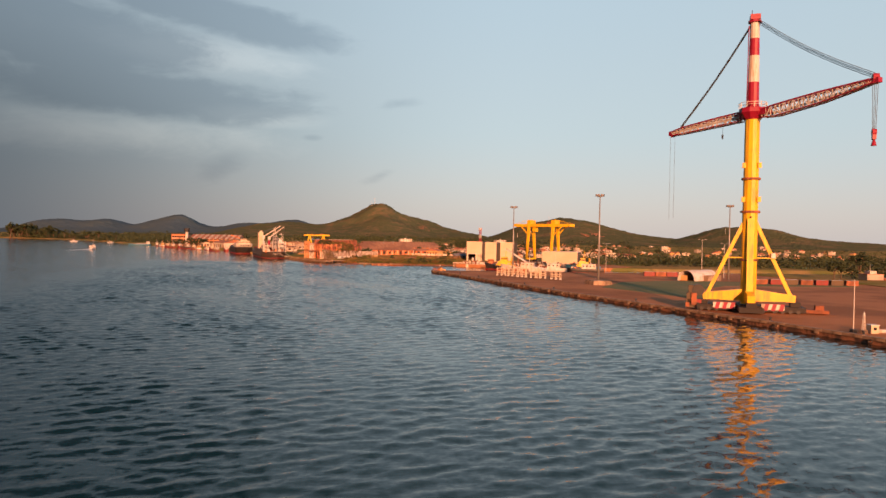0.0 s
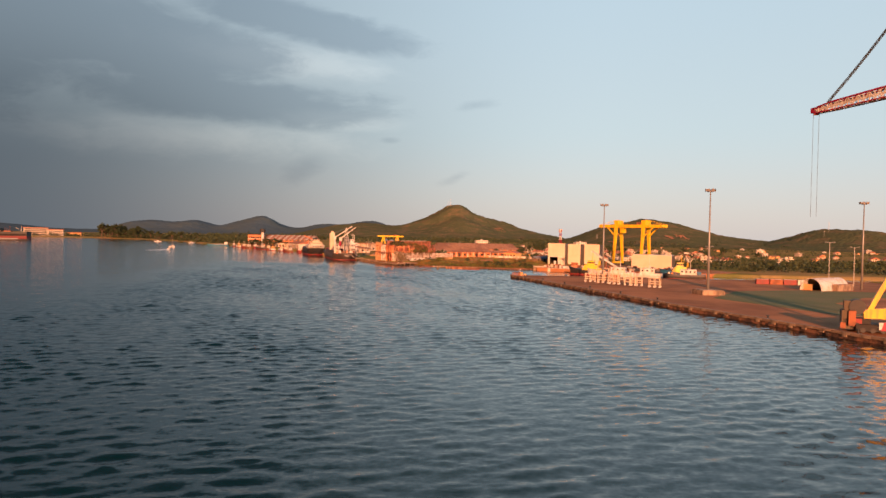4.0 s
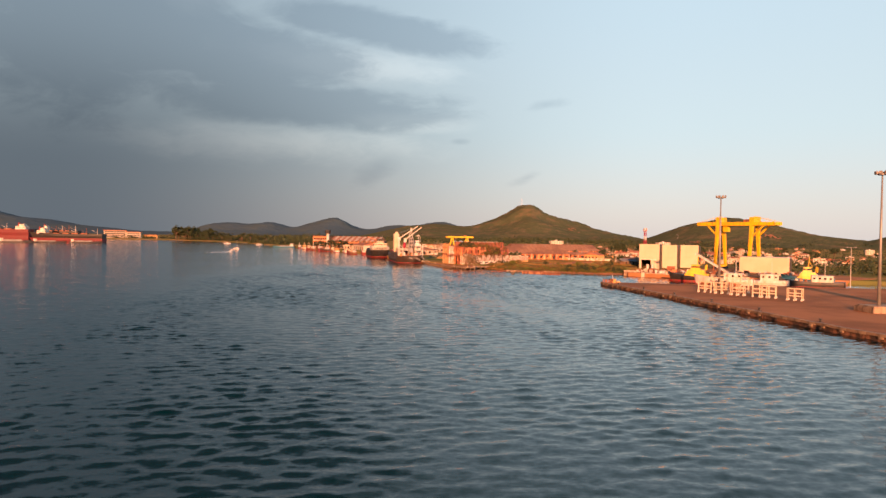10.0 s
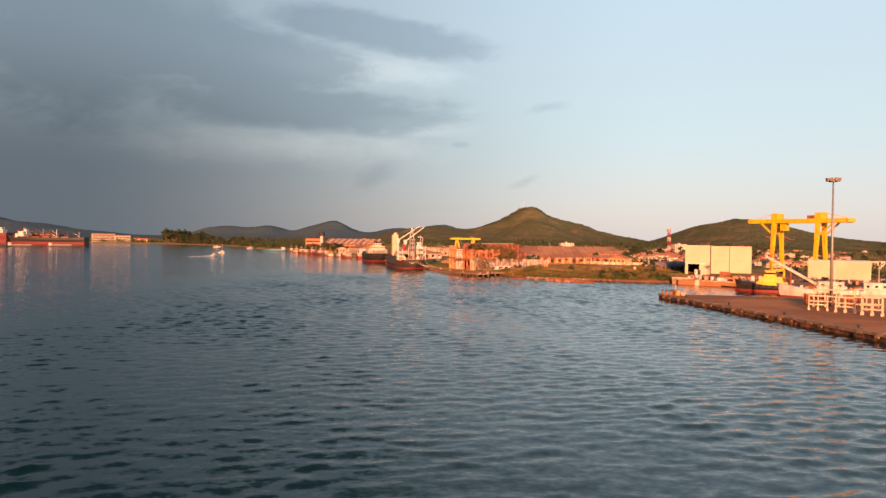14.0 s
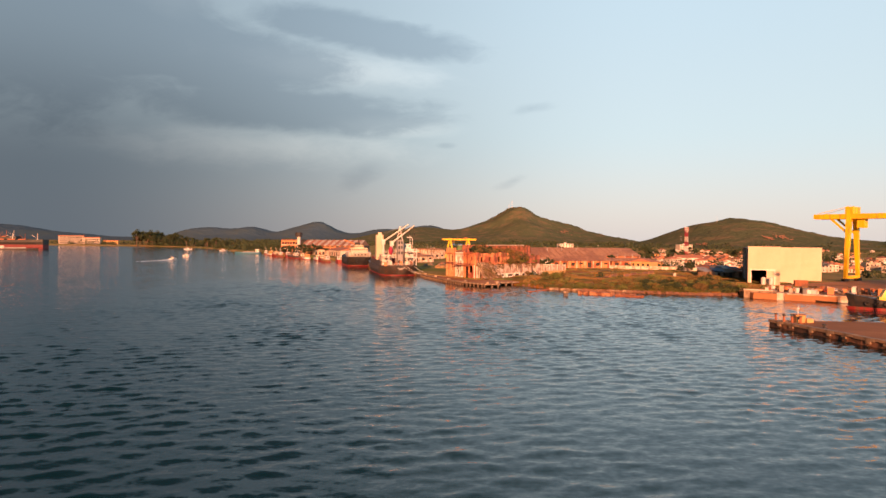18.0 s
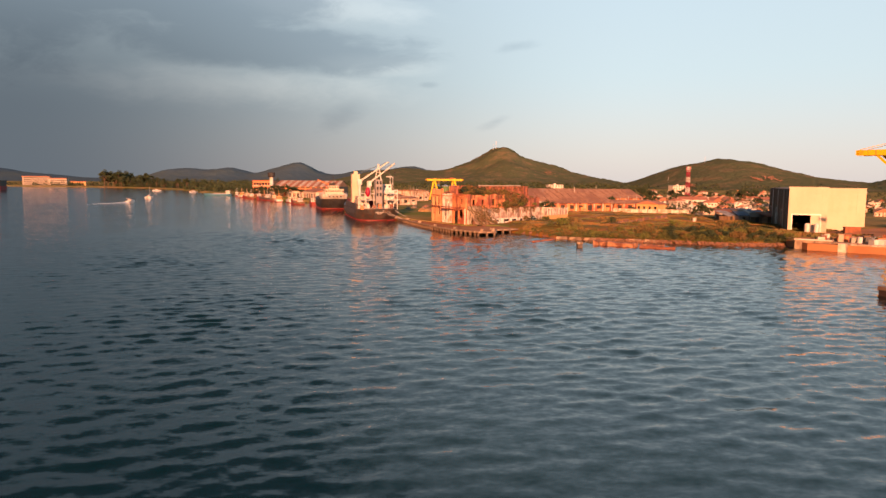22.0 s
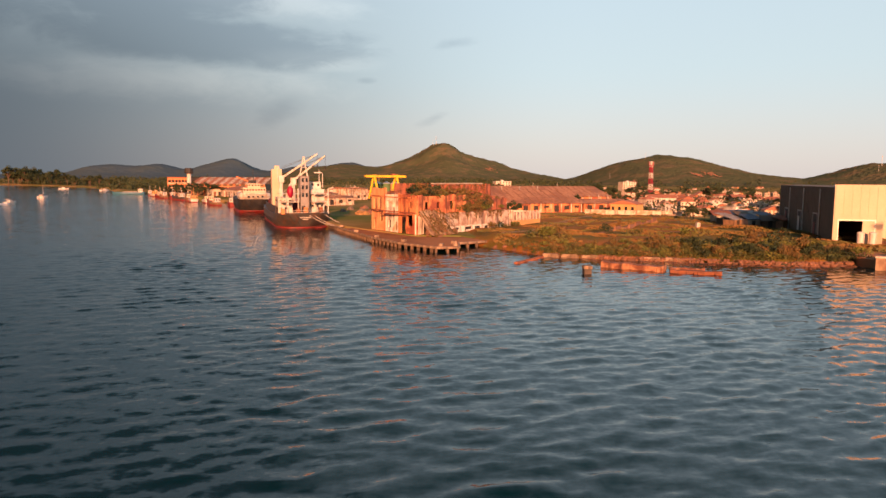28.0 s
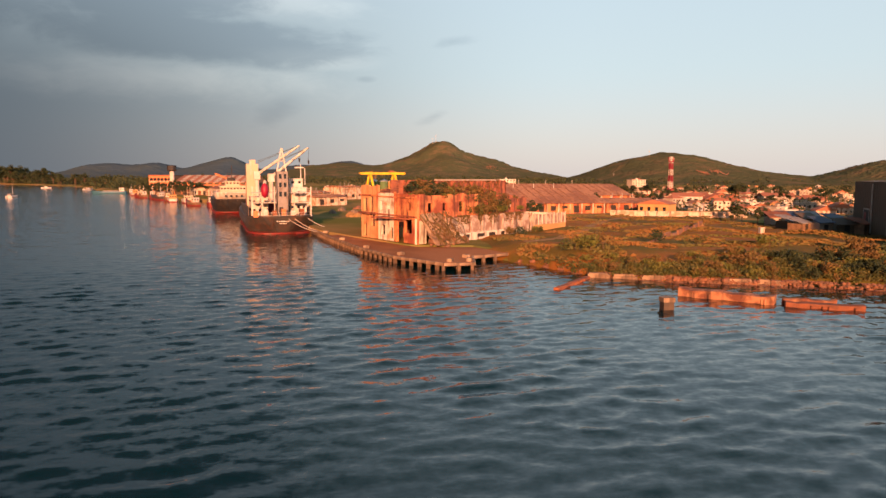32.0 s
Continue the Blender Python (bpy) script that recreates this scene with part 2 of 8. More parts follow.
M = {
    "water": water_material(),
    "land": material("land", (0.34, 0.23, 0.10), 0.95, spec=0.0, second=(0.16, 0.17, 0.05), scale=0.02, amount=0.9, bump=0.4, bscale=0.6),
    "deck": material("deck", (0.42, 0.185, 0.085), 0.9, spec=0.1, second=(0.24, 0.105, 0.05), scale=0.045, amount=0.85, bump=0.3, bscale=1.5),
    "concrete": material("concrete", (0.36, 0.255, 0.17), 0.9, second=(0.19, 0.12, 0.08), scale=0.35, amount=0.8, bump=0.3, streak=(0.10, 0.07, 0.05), jitter=0.12),
    "pile": material("pile", (0.20, 0.13, 0.085), 0.85, second=(0.09, 0.06, 0.045), scale=0.7, amount=0.9, bump=0.4, streak=(0.05, 0.035, 0.03), jitter=0.2),
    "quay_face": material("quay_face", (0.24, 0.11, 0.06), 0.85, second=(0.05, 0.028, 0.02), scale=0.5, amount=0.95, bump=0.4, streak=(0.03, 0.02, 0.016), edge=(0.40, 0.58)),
    "dark_brown": material("dark_brown", (0.06, 0.045, 0.035), 0.6, second=(0.12, 0.08, 0.05), scale=0.6, bump=0.4),
    "dirt": material("dirt", (0.40, 0.22, 0.10), 0.95, spec=0.1, second=(0.24, 0.16, 0.06), scale=0.35, amount=0.8, bump=0.4, bscale=2.0),
    "grass": material("grass", (0.15, 0.115, 0.026), 0.95, spec=0.1, second=(0.36, 0.14, 0.036), scale=0.055, amount=0.9, bump=0.6, bscale=2.5, edge=(0.40, 0.60)),
    "verge": material("verge", (0.10, 0.12, 0.03), 0.95, second=(0.20, 0.14, 0.05), scale=0.08, bump=0.5, bscale=2.0),
    "leaf": material("leaf", (0.065, 0.085, 0.02), 0.8, second=(0.14, 0.115, 0.03), scale=0.5, amount=0.9),
    "leaf_bright": material("leaf_bright", (0.12, 0.14, 0.025), 0.8, second=(0.20, 0.17, 0.035), scale=0.5, amount=0.9),
    "dry_leaf": material("dry_leaf", (0.17, 0.10, 0.03), 0.85, second=(0.11, 0.10, 0.03), scale=0.5, amount=0.9),
    "tuft": material("tuft", (0.12, 0.11, 0.030), 0.9, second=(0.24, 0.115, 0.035), scale=0.15, amount=0.9),
    "leaf_dark": material("leaf_dark", (0.026, 0.045, 0.016), 0.85, second=(0.055, 0.065, 0.022), scale=0.12, amount=0.9),
    "bark": material("bark", (0.12, 0.08, 0.05), 0.9, scale=2.0, bump=0.4),
    # both hill colours are paled, the far one also blued, to stand for haze
    "hill": material("hill", (0.105, 0.118, 0.064), 0.95, spec=0.0, second=(0.19, 0.145, 0.085), scale=0.02, amount=0.85, bump=0.4, voro=0.11, edge=(0.45, 0.66)),
    "hill_haze": material("hill_haze", (0.075, 0.115, 0.145), 0.95, spec=0.0, second=(0.085, 0.12, 0.13), scale=0.006, amount=0.8, bump=0.5, voro=0.03),
    "rock": material("rock", (0.28, 0.125, 0.07), 0.9, second=(0.17, 0.10, 0.065), scale=0.8, amount=0.9, bump=0.5, jitter=0.2),
    "yellow": material("yellow", (0.82, 0.50, 0.006), 0.45, second=(0.74, 0.41, 0.008), scale=0.25, amount=0.6, bump=0.06, streak=(0.50, 0.25, 0.03)),
    "red": material("red", (0.30, 0.006, 0.035), 0.5, second=(0.19, 0.006, 0.022), scale=0.4),
    "white": material("white", (0.62, 0.59, 0.55), 0.55, second=(0.50, 0.42, 0.35), scale=0.4, amount=0.5, streak=(0.45, 0.32, 0.22)),
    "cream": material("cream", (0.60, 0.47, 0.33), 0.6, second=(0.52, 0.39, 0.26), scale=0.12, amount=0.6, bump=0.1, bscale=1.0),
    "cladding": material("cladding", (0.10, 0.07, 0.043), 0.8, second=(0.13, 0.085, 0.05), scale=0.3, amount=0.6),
    "black": material("black", (0.018, 0.018, 0.02), 0.6, second=(0.05, 0.035, 0.025), scale=0.5),
    "dark": material("dark", (0.03, 0.025, 0.022), 0.8),
    "steel": material("steel", (0.32, 0.30, 0.28), 0.5, metal=0.4, scale=0.6),
    "cable": material("cable", (0.11, 0.15, 0.18), 0.7),
    "rust": material("rust", (0.30, 0.10, 0.045), 0.85, second=(0.15, 0.06, 0.035), scale=0.5, amount=0.9, bump=0.2, jitter=0.2),
    "hull_red": material("hull_red", (0.24, 0.02, 0.018), 0.6, second=(0.15, 0.025, 0.02), scale=0.4, streak=(0.12, 0.05, 0.03)),
    # darker red for the far ships: cloud shade put into their paint
    "hull_far_shade": material("hull_far_shade", (0.15, 0.020, 0.024), 0.7, second=(0.12, 0.02, 0.02), scale=0.2),
    "hull_dark": material("hull_dark", (0.055, 0.052, 0.050), 0.5, second=(0.085, 0.07, 0.06), scale=0.35, streak=(0.10, 0.055, 0.04)),
    "hull_blue": material("hull_blue", (0.03, 0.14, 0.22), 0.5, second=(0.04, 0.10, 0.14), scale=0.5),
    "ochre": material("ochre", (0.62, 0.30, 0.13), 0.85, second=(0.44, 0.19, 0.09), scale=0.35, amount=0.8, bump=0.3, streak=(0.14, 0.07, 0.045), jitter=0.06),
    "ruin_white": material("ruin_white", (0.78, 0.71, 0.60), 0.9, second=(0.52, 0.32, 0.20), scale=0.4, amount=0.95, bump=0.35, streak=(0.10, 0.055, 0.04), edge=(0.54, 0.66)),
    "ruin_orange": material("ruin_orange", (0.70, 0.27, 0.11), 0.9, second=(0.30, 0.075, 0.04), scale=0.3, amount=0.95, bump=0.35, streak=(0.075, 0.032, 0.022), edge=(0.42, 0.60)),
    "ruin_grey": material("ruin_grey", (0.56, 0.46, 0.38), 0.9, second=(0.30, 0.18, 0.13), scale=0.5, amount=0.95, bump=0.35, streak=(0.08, 0.055, 0.045), edge=(0.42, 0.58)),
    "ruin_brick": material("ruin_brick", (0.40, 0.13, 0.07), 0.9, second=(0.17, 0.06, 0.04), scale=0.5, amount=0.95, bump=0.5, bscale=6.0, streak=(0.06, 0.03, 0.022), edge=(0.44, 0.60)),
    "ruin_tower": material("ruin_tower", (0.70, 0.37, 0.17), 0.9, second=(0.52, 0.23, 0.10), scale=0.25, amount=0.8, bump=0.35, streak=(0.34, 0.14, 0.07), edge=(0.46, 0.64)),
    "dry": material("dry", (0.16, 0.09, 0.035), 0.9, second=(0.10, 0.085, 0.03), scale=0.6, amount=0.9),
    "plaster": material("plaster", (0.66, 0.55, 0.44), 0.9, second=(0.42, 0.25, 0.15), scale=0.5, amount=0.9, bump=0.3, streak=(0.13, 0.085, 0.06), jitter=0.06),
    "roof": material("roof", (0.36, 0.13, 0.07), 0.9, second=(0.30, 0.14, 0.085), scale=0.4, amount=0.8, bump=0.2, jitter=0.3),
    "roof_old": material("roof_old", (0.44, 0.22, 0.12), 0.9, second=(0.25, 0.11, 0.065), scale=0.10, amount=0.9, bump=0.3, bscale=1.2, streak=(0.18, 0.09, 0.05)),
    "house": material("house", (0.56, 0.48, 0.40), 0.85, second=(0.40, 0.28, 0.20), scale=0.3, amount=0.6, jitter=0.35),
    "house_ochre": material("house_ochre", (0.60, 0.34, 0.13), 0.85, second=(0.48, 0.26, 0.11), scale=0.3, jitter=0.2),
    "orange": material("orange", (0.62, 0.22, 0.09), 0.8, second=(0.46, 0.16, 0.08), scale=0.2, jitter=0.1),
    "grey": material("grey", (0.28, 0.26, 0.25), 0.7, second=(0.20, 0.18, 0.17), scale=0.3, streak=(0.14, 0.10, 0.08)),
    "sheet": material("sheet", (0.60, 0.58, 0.55), 0.45, metal=0.2, second=(0.48, 0.44, 0.40), scale=0.3),
    "glass": material("glass", (0.02, 0.025, 0.03), 0.12, spec=0.8),
    "fallen": material("fallen", (0.42, 0.20, 0.105), 0.9, second=(0.17, 0.06, 0.035), scale=0.6, amount=0.95, bump=0.5, bscale=3.0, streak=(0.06, 0.03, 0.022), edge=(0.42, 0.60)),
    "wood": material("wood", (0.26, 0.15, 0.085), 0.9, second=(0.13, 0.08, 0.05), scale=0.8, amount=0.9, bump=0.4, bscale=5.0, jitter=0.2),
    "tarp": material("tarp", (0.035, 0.06, 0.12), 0.7, scale=0.6),
    "foam": material("foam", (0.72, 0.76, 0.78), 0.8, second=(0.40, 0.48, 0.52), scale=0.7, amount=0.9, bump=0.5, bscale=2.0),
    "green": material("green", (0.10, 0.18, 0.07), 0.7, scale=0.4),
}


# ---- mesh helpers ----
class Shape:
    """Gathers corners and faces of one mesh."""

    def __init__(self):
        self.v, self.f = [], []

    def add(self, pts, faces):
        k = len(self.v)
        self.v += [tuple(p) for p in pts]
        self.f += [tuple(i + k for i in f) for f in faces]
        return self

    def box(self, x0, x1, y0, y1, z0, z1):
        return self.add([(x0, y0, z0), (x1, y0, z0), (x1, y1, z0), (x0, y1, z0), (x0, y0, z1), (x1, y0, z1), (x1, y1, z1), (x0, y1, z1)],
                        [(3, 2, 1, 0), (4, 5, 6, 7), (0, 1, 5, 4), (1, 2, 6, 5), (2, 3, 7, 6), (3, 0, 4, 7)])

    def beam(self, a, b, w, h=None, w2=None, h2=None):
        """A bar from a to b, w wide and h high, tapering to w2, h2."""
        h = w if h is None else h
        w2, h2 = (w if w2 is None else w2), (h if h2 is None else h2)
        a, b = Vector(a), Vector(b)
        d = (b - a).normalized()
        s = d.cross(Vector((0, 0, 1)))
        s = s.normalized() if s.length > 1e-4 else Vector((1, 0, 0))
        u = s.cross(d)
        p = [e + s * i * ww / 2 + u * j * hh / 2 for e, ww, hh in ((a, w, h), (b, w2, h2)) for i, j in ((-1, -1), (1, -1), (1, 1), (-1, 1))]
        return self.add(p, [(0, 1, 2, 3), (7, 6, 5, 4), (1, 0, 4, 5), (2, 1, 5, 6), (3, 2, 6, 7), (0, 3, 7, 4)])

    def tube(self, a, b, r0, r1=None, n=10):
        r1 = r0 if r1 is None else r1
        a, b = Vector(a), Vector(b)
        d = (b - a).normalized()
        s = d.cross(Vector((0, 0, 1)))
        s = s.normalized() if s.length > 1e-4 else Vector((1, 0, 0))
        u = s.cross(d)
        p = []
        for e, r in ((a, r0), (b, r1)):
            p += [e + (s * math.cos(k * math.tau / n) + u * math.sin(k * math.tau / n)) * r for k in range(n)]
        fs = [(k, k + n, (k + 1) % n + n, (k + 1) % n) for k in range(n)]
        return self.add(p, fs + [tuple(range(n)), tuple(range(2 * n - 1, n - 1, -1))])

    def prism(self, poly, z0, z1):
        n = len(poly)
        p = [(x, y, z0) for x, y in poly] + [(x, y, z1) for x, y in poly]
        return self.add(p, [tuple(range(n - 1, -1, -1)), tuple(range(n, 2 * n))] + [(k, (k + 1) % n, (k + 1) % n + n, k + n) for k in range(n)])

    def extrude_y(self, poly, y0, y1):
        """A profile of x and z, drawn out along y."""
        n = len(poly)
        p = [(x, y0, z) for x, z in poly] + [(x, y1, z) for x, z in poly]
        return self.add(p, [tuple(range(n)), tuple(range(2 * n - 1, n - 1, -1))] + [((k + 1) % n, k, k + n, (k + 1) % n + n) for k in range(n)])

    def loft(self, rings, caps=True):
        n = len(rings[0])
        p = [q for r in rings for q in r]
        fs = [(i * n + k, i * n + (k + 1) % n, (i + 1) * n + (k + 1) % n, (i + 1) * n + k) for i in range(len(rings) - 1) for k in range(n)]
        if caps:
            fs += [tuple(range(n - 1, -1, -1)), tuple(range((len(rings) - 1) * n, len(rings) * n))]
        return self.add(p, fs)

    def leaves(self, c, r, count, size, rng, flat=0.0):
        """Leaf clumps scattered through a blob."""
        for _ in range(count):
            d = Vector((rng.gauss(0, 1), rng.gauss(0, 1), rng.gauss(0, 1))).normalized() * rng.uniform(0.45, 1.0) ** 0.6
            p = Vector((c[0] + d.x * r[0], c[1] + d.y * r[1], c[2] + max(d.z, -0.75) * r[2]))
            a = Vector((rng.gauss(0, 1), rng.gauss(0, 1), rng.gauss(0, 0.6))).normalized()
            b = a.cross(Vector((rng.gauss(0, 1), rng.gauss(0, 1), rng.gauss(0, 1)))).normalized()
            s = size * rng.uniform(0.6, 1.3)
            self.add([p - a * s, p - b * s * 0.6, p + a * s, p + b * s * 0.6], [(0, 1, 2, 3)])
        return self

    def mesh(self, name, mat, smooth=False):
        me = bpy.data.meshes.new(name)
        me.from_pydata(self.v, [], self.f)
        bm = bmesh.new()
        bm.from_mesh(me)
        if len(self.f) < 4000:
            bmesh.ops.recalc_face_normals(bm, faces=bm.faces)
        bm.to_mesh(me)
        bm.free()
        if smooth:
            me.polygons.foreach_set("use_smooth", [True] * len(me.polygons))
        me.materials.append(M[mat])
        return me


def part(name, shape, mat, parent, label="", smooth=False):
    ob = new(name, shape.mesh(name, mat, smooth) if isinstance(shape, Shape) else shape)
    ob.parent = parent
    return tagged(ob, label)


def thing(name, m, label, category, group="", kind=""):
    ob = new(name)
    ob.matrix_basis = m
    return tagged(ob, label, category, group, kind)


def solid(name, shape, mat, label, category, kind="", smooth=False, m=None, group=""):
    ob = new(name, shape.mesh(name, mat, smooth))
    if m is not None:
        ob.matrix_basis = m
    return tagged(ob, label, category, group, kind)


def at(x, y, z, along=(0, 1), s=1.0):
    """A pose at x, y, z whose y axis points along the given way."""
    return pose(x, y, z, 0, 0, math.degrees(math.atan2(-along[0], along[1]))) @ Matrix.Scale(s, 4)


# ---- the large structure: water, land, hills ----
GROUND = 2.4
WATER = 1.05


def water_sheet():
    """One sheet to the horizon; the basin that the flight crosses carries real wind waves, which die out towards its rim."""
    x0, x1, y0, y1, c = -92.0, 96.0, 14.0, 424.0, 0.38
    nx, ny = int((x1 - x0) / c), int((y1 - y0) / c)
    gx, gy = np.meshgrid(np.linspace(x0, x1, nx + 1), np.linspace(y0, y1, ny + 1))
    rs = np.random.RandomState(8)
    z, dx, dy = np.zeros_like(gx), np.zeros_like(gx), np.zeros_like(gx)
    # gusts roughen some reaches and leave others slick
    gust = 1.0 + 0.38 * np.sin(gx / 17 + 1.3 * np.sin(gy / 31)) * np.sin(gy / 21 + np.sin(gx / 13)) + 0.2 * np.sin(gx / 7 + gy / 11 + 2 * np.sin(gx / 29))
    for k in range(64):
        wl_ = 0.85 * (3.3 / 0.85) ** rs.rand()
        th = math.pi / 2 + 0.30 + rs.normal(0, 0.5)
        kx, ky = math.cos(th) * math.tau / wl_, math.sin(th) * math.tau / wl_
        amp = 0.0034 * wl_ ** 0.95
        ph = kx * gx + ky * gy + rs.rand() * math.tau
        z += amp * np.cos(ph)
        dx -= amp * math.cos(th) * np.sin(ph)
        dy -= amp * math.sin(th) * np.sin(ph)
    rim = np.clip(np.minimum(np.minimum(gx - x0, x1 - gx + 20) / 45, np.minimum((gy - y0) / 6, (y1 - gy) / 85)), 0, 1)
    rim = rim * rim * (3 - 2 * rim) * gust
    v = np.stack([gx + dx * rim, gy + dy * rim, WATER + z * rim], -1).reshape(-1, 3)
    i = (np.arange(ny)[:, None] * (nx + 1) + np.arange(nx)[None, :]).reshape(-1)
    f = np.stack([i, i + 1, i + nx + 2, i + nx + 1], -1)
    X, Y = (-4500, x0, x1, 4500), (-600, y0, y1, 4900)
    outer = [(x, y, WATER) for y in Y for x in X]
    cells = [(j * 4 + k, j * 4 + k + 1, j * 4 + k + 5, j * 4 + k + 4) for j in range(3) for k in range(3) if (j, k) != (1, 1)]
    me = bpy.data.meshes.new("water")
    me.from_pydata(v.tolist() + outer, [], f.tolist() + [tuple(q + len(v) for q in cl) for cl in cells])
    me.polygons.foreach_set("use_smooth", [True] * len(me.polygons))
    me.materials.append(M["water"])
    tagged(new("water", me), "blue-green harbour water with small wind waves", "water", kind="structure")


water_sheet()

# shoreline from the near end of the quay round the basin and up the channel: x, y, width of the bank
SHORE = [(188, -300, 0.1), (188, 118, 0.1), (200, 200, 0.1), (199, 268.5, 0.1),
         (260, 262, 0.1), (420, 250, 2), (425, 275, 3), (270, 296, 4), (155, 311, 2), (107, 327.5, 0.1), (94, 337, 0.1), (84, 346, 0.1), (84, 355, 9), (73, 354.5, 14),
         (58, 361.6, 15), (45.2, 366.4, 15), (36.3, 372.2, 12), (34, 378.4, 8), (29.2, 389, 3), (24, 401, 2), (14, 404.6, 0.5), (4.6, 423, 0.3), (-3, 440, 0.3),
         (-4.8, 449, 0.3), (-22.5, 518, 0.3), (-32, 538, 0.5), (-62, 632, 0.5), (-108, 728, 1), (-160, 826, 2), (-196, 880, 6), (-245, 1010, 8), (-300, 1110, 8),
         (-394, 1228, 8), (-450, 1270, 8), (-640, 1330, 8), (-1100, 1420, 8), (-2200, 1500, 10), (-4400, 1500, 10)]


def bank_ring():
    """The top of the bank: the shoreline moved inland by each point's width."""
    ring = []
    for i, (x, y, wd) in enumerate(SHORE):
        a, b = SHORE[max(i - 1, 0)], SHORE[min(i + 1, len(SHORE) - 1)]
        d = Vector((b[0] - a[0], b[1] - a[1])).normalized()
        ring.append((x + d.y * wd, y - d.x * wd))
    return ring


ring = bank_ring()
g = Shape()
n = len(SHORE)
g.add([(x, y, WATER - 0.1) for x, y, _ in SHORE] + [(x, y, GROUND) for x, y in ring] + [(x, y, -2.0) for x, y, _ in SHORE],
      [(i, i + 1, n + i + 1, n + i) for i in range(n - 1)] + [(2 * n + i, 2 * n + i + 1, i + 1, i) for i in range(n - 1)])
loop = ring + [(-4400, 4900), (4400, 4900), (4400, -300)]
from mathutils import geometry
tri = geometry.tessellate_polygon([[Vector((x, y, 0)) for x, y in loop]])
g.add([(x, y, GROUND) for x, y in loop], tri)
ground = solid("ground", g, "land", "low flat land of earth and scrub round the harbour", "ground", "structure")


def hill(name, cx, cy, humps, depth, half, mat, label, rough=1.0, nx=150, ny=44):
    """A wooded hill: humps are offset, height and breadth along its ridge."""
    s = Shape()
    xs = [cx - half + 2 * half * i / nx for i in range(nx + 1)]
    ys = [cy - depth * 2.7 + depth * 4.1 * j / ny for j in range(ny + 1)]
    for y in ys:
        for x in xs:
            h = 0.0
            for k, (dx, hh, sg) in enumerate(humps):
                yy = y - cy - 40 * math.sin(k * 2.1)
                h += hh * math.exp(-((x - cx - dx) / sg) ** 2 / 2 - (yy / depth) ** 2 / 2 * (1.0 + 0.3 * math.sin(k)))
            rim = min(1.0, (y - ys[0]) / (depth * 0.9), (half - abs(x - cx)) / (half * 0.25))
            h *= max(0.0, rim) ** 0.8
            f = noise.fractal(Vector((x, y, 7.0)) / 160.0, 0.9, 2.1, 5)
            e = noise.noise(Vector((x, y, 3.0)) / 22.0)
            h = h * (1 + 0.13 * f * rough) + (2.0 * e + 1.6 * noise.noise(Vector((x, y, 5.0)) / 11.0)) * rough * min(1.0, h / 14.0) - 1.0
            s.v.append((x, y, GROUND + h))
    s.f = [(j * (nx + 1) + i, j * (nx + 1) + i + 1, (j + 1) * (nx + 1) + i + 1, (j + 1) * (nx + 1) + i) for j in range(ny) for i in range(nx)]
    return solid(name, s, mat, label, "hill", "structure", smooth=True)


hill("hill_1", 398, 3280, [(0, 106, 80), (165, 82, 105), (360, 36, 110), (-150, 30, 80), (-430, 68, 170), (-40, 18, 160)], 330, 900, "hill",
     "tall rounded hill covered in green scrub forest", 1.3, 230, 56)
hill("hill_2", 789, 1920, [(-5, 52, 70), (110, 38, 85), (-115, 34, 55), (280, 18, 110), (420, 7, 90)], 230, 640, "hill",
     "broad wooded hill with bare rock scars on its slope", 1.0, 230, 56)
hill("hill_3", 1085, 1500, [(0, 39, 60), (125, 23, 90), (330, 13, 130), (-115, 8, 60)], 170, 620, "hill", "wooded hill behind the port with a low shoulder", 1.0, 220, 50)
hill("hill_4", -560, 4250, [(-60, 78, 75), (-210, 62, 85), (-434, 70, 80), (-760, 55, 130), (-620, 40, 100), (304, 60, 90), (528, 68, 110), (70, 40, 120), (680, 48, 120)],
     240, 1500, "hill_haze", "distant chain of hills with blue haze in their colour", 0.8, 190, 36)
hill("hill_5", -2300, 3500, [(-60, 112, 200), (330, 44, 110), (-500, 130, 300), (560, 26, 120), (900, 14, 200)], 300, 1500, "hill_haze", "distant dark mountain across the water", 0.8, 120, 32)

# bare rock scars on the slopes
def scar(x, y, wd, ht, seed):
    rng = random.Random(seed)
    s = Shape()
    dep = bpy.context.evaluated_depsgraph_get()
    for k in range(26):
        px, py = x + rng.gauss(0, wd / 3), y + rng.gauss(0, ht / 3)
        hit, p, nrm, _, ob, _ = scene.ray_cast(dep, Vector((px, py, 400)), Vector((0, 0, -1)))
        if hit:
            r = rng.uniform(1.8, 4.2)
            t = nrm.orthogonal().normalized()
            b = nrm.cross(t)
            q = [p + nrm * rng.uniform(0.5, 1.6) + (t * math.cos(a) + b * math.sin(a)) * r * rng.uniform(0.6, 1.2) for a in (0, 1.1, 2.2, 3.3, 4.4, 5.4)]
            s.add([p + nrm * 2.6] + q, [(0, i + 1, (i + 1) % 6 + 1) for i in range(6)])
    solid("rock_scar", s, "rock", "bare pinkish rock face on the wooded slope", "rock", "structure")


bpy.context.view_layer.update()
scar(756, 1600, 22, 50, 1)
scar(722, 1600, 8, 36, 2)
scar(600, 1640, 12, 40, 4)
scar(560, 2900, 40, 60, 3)

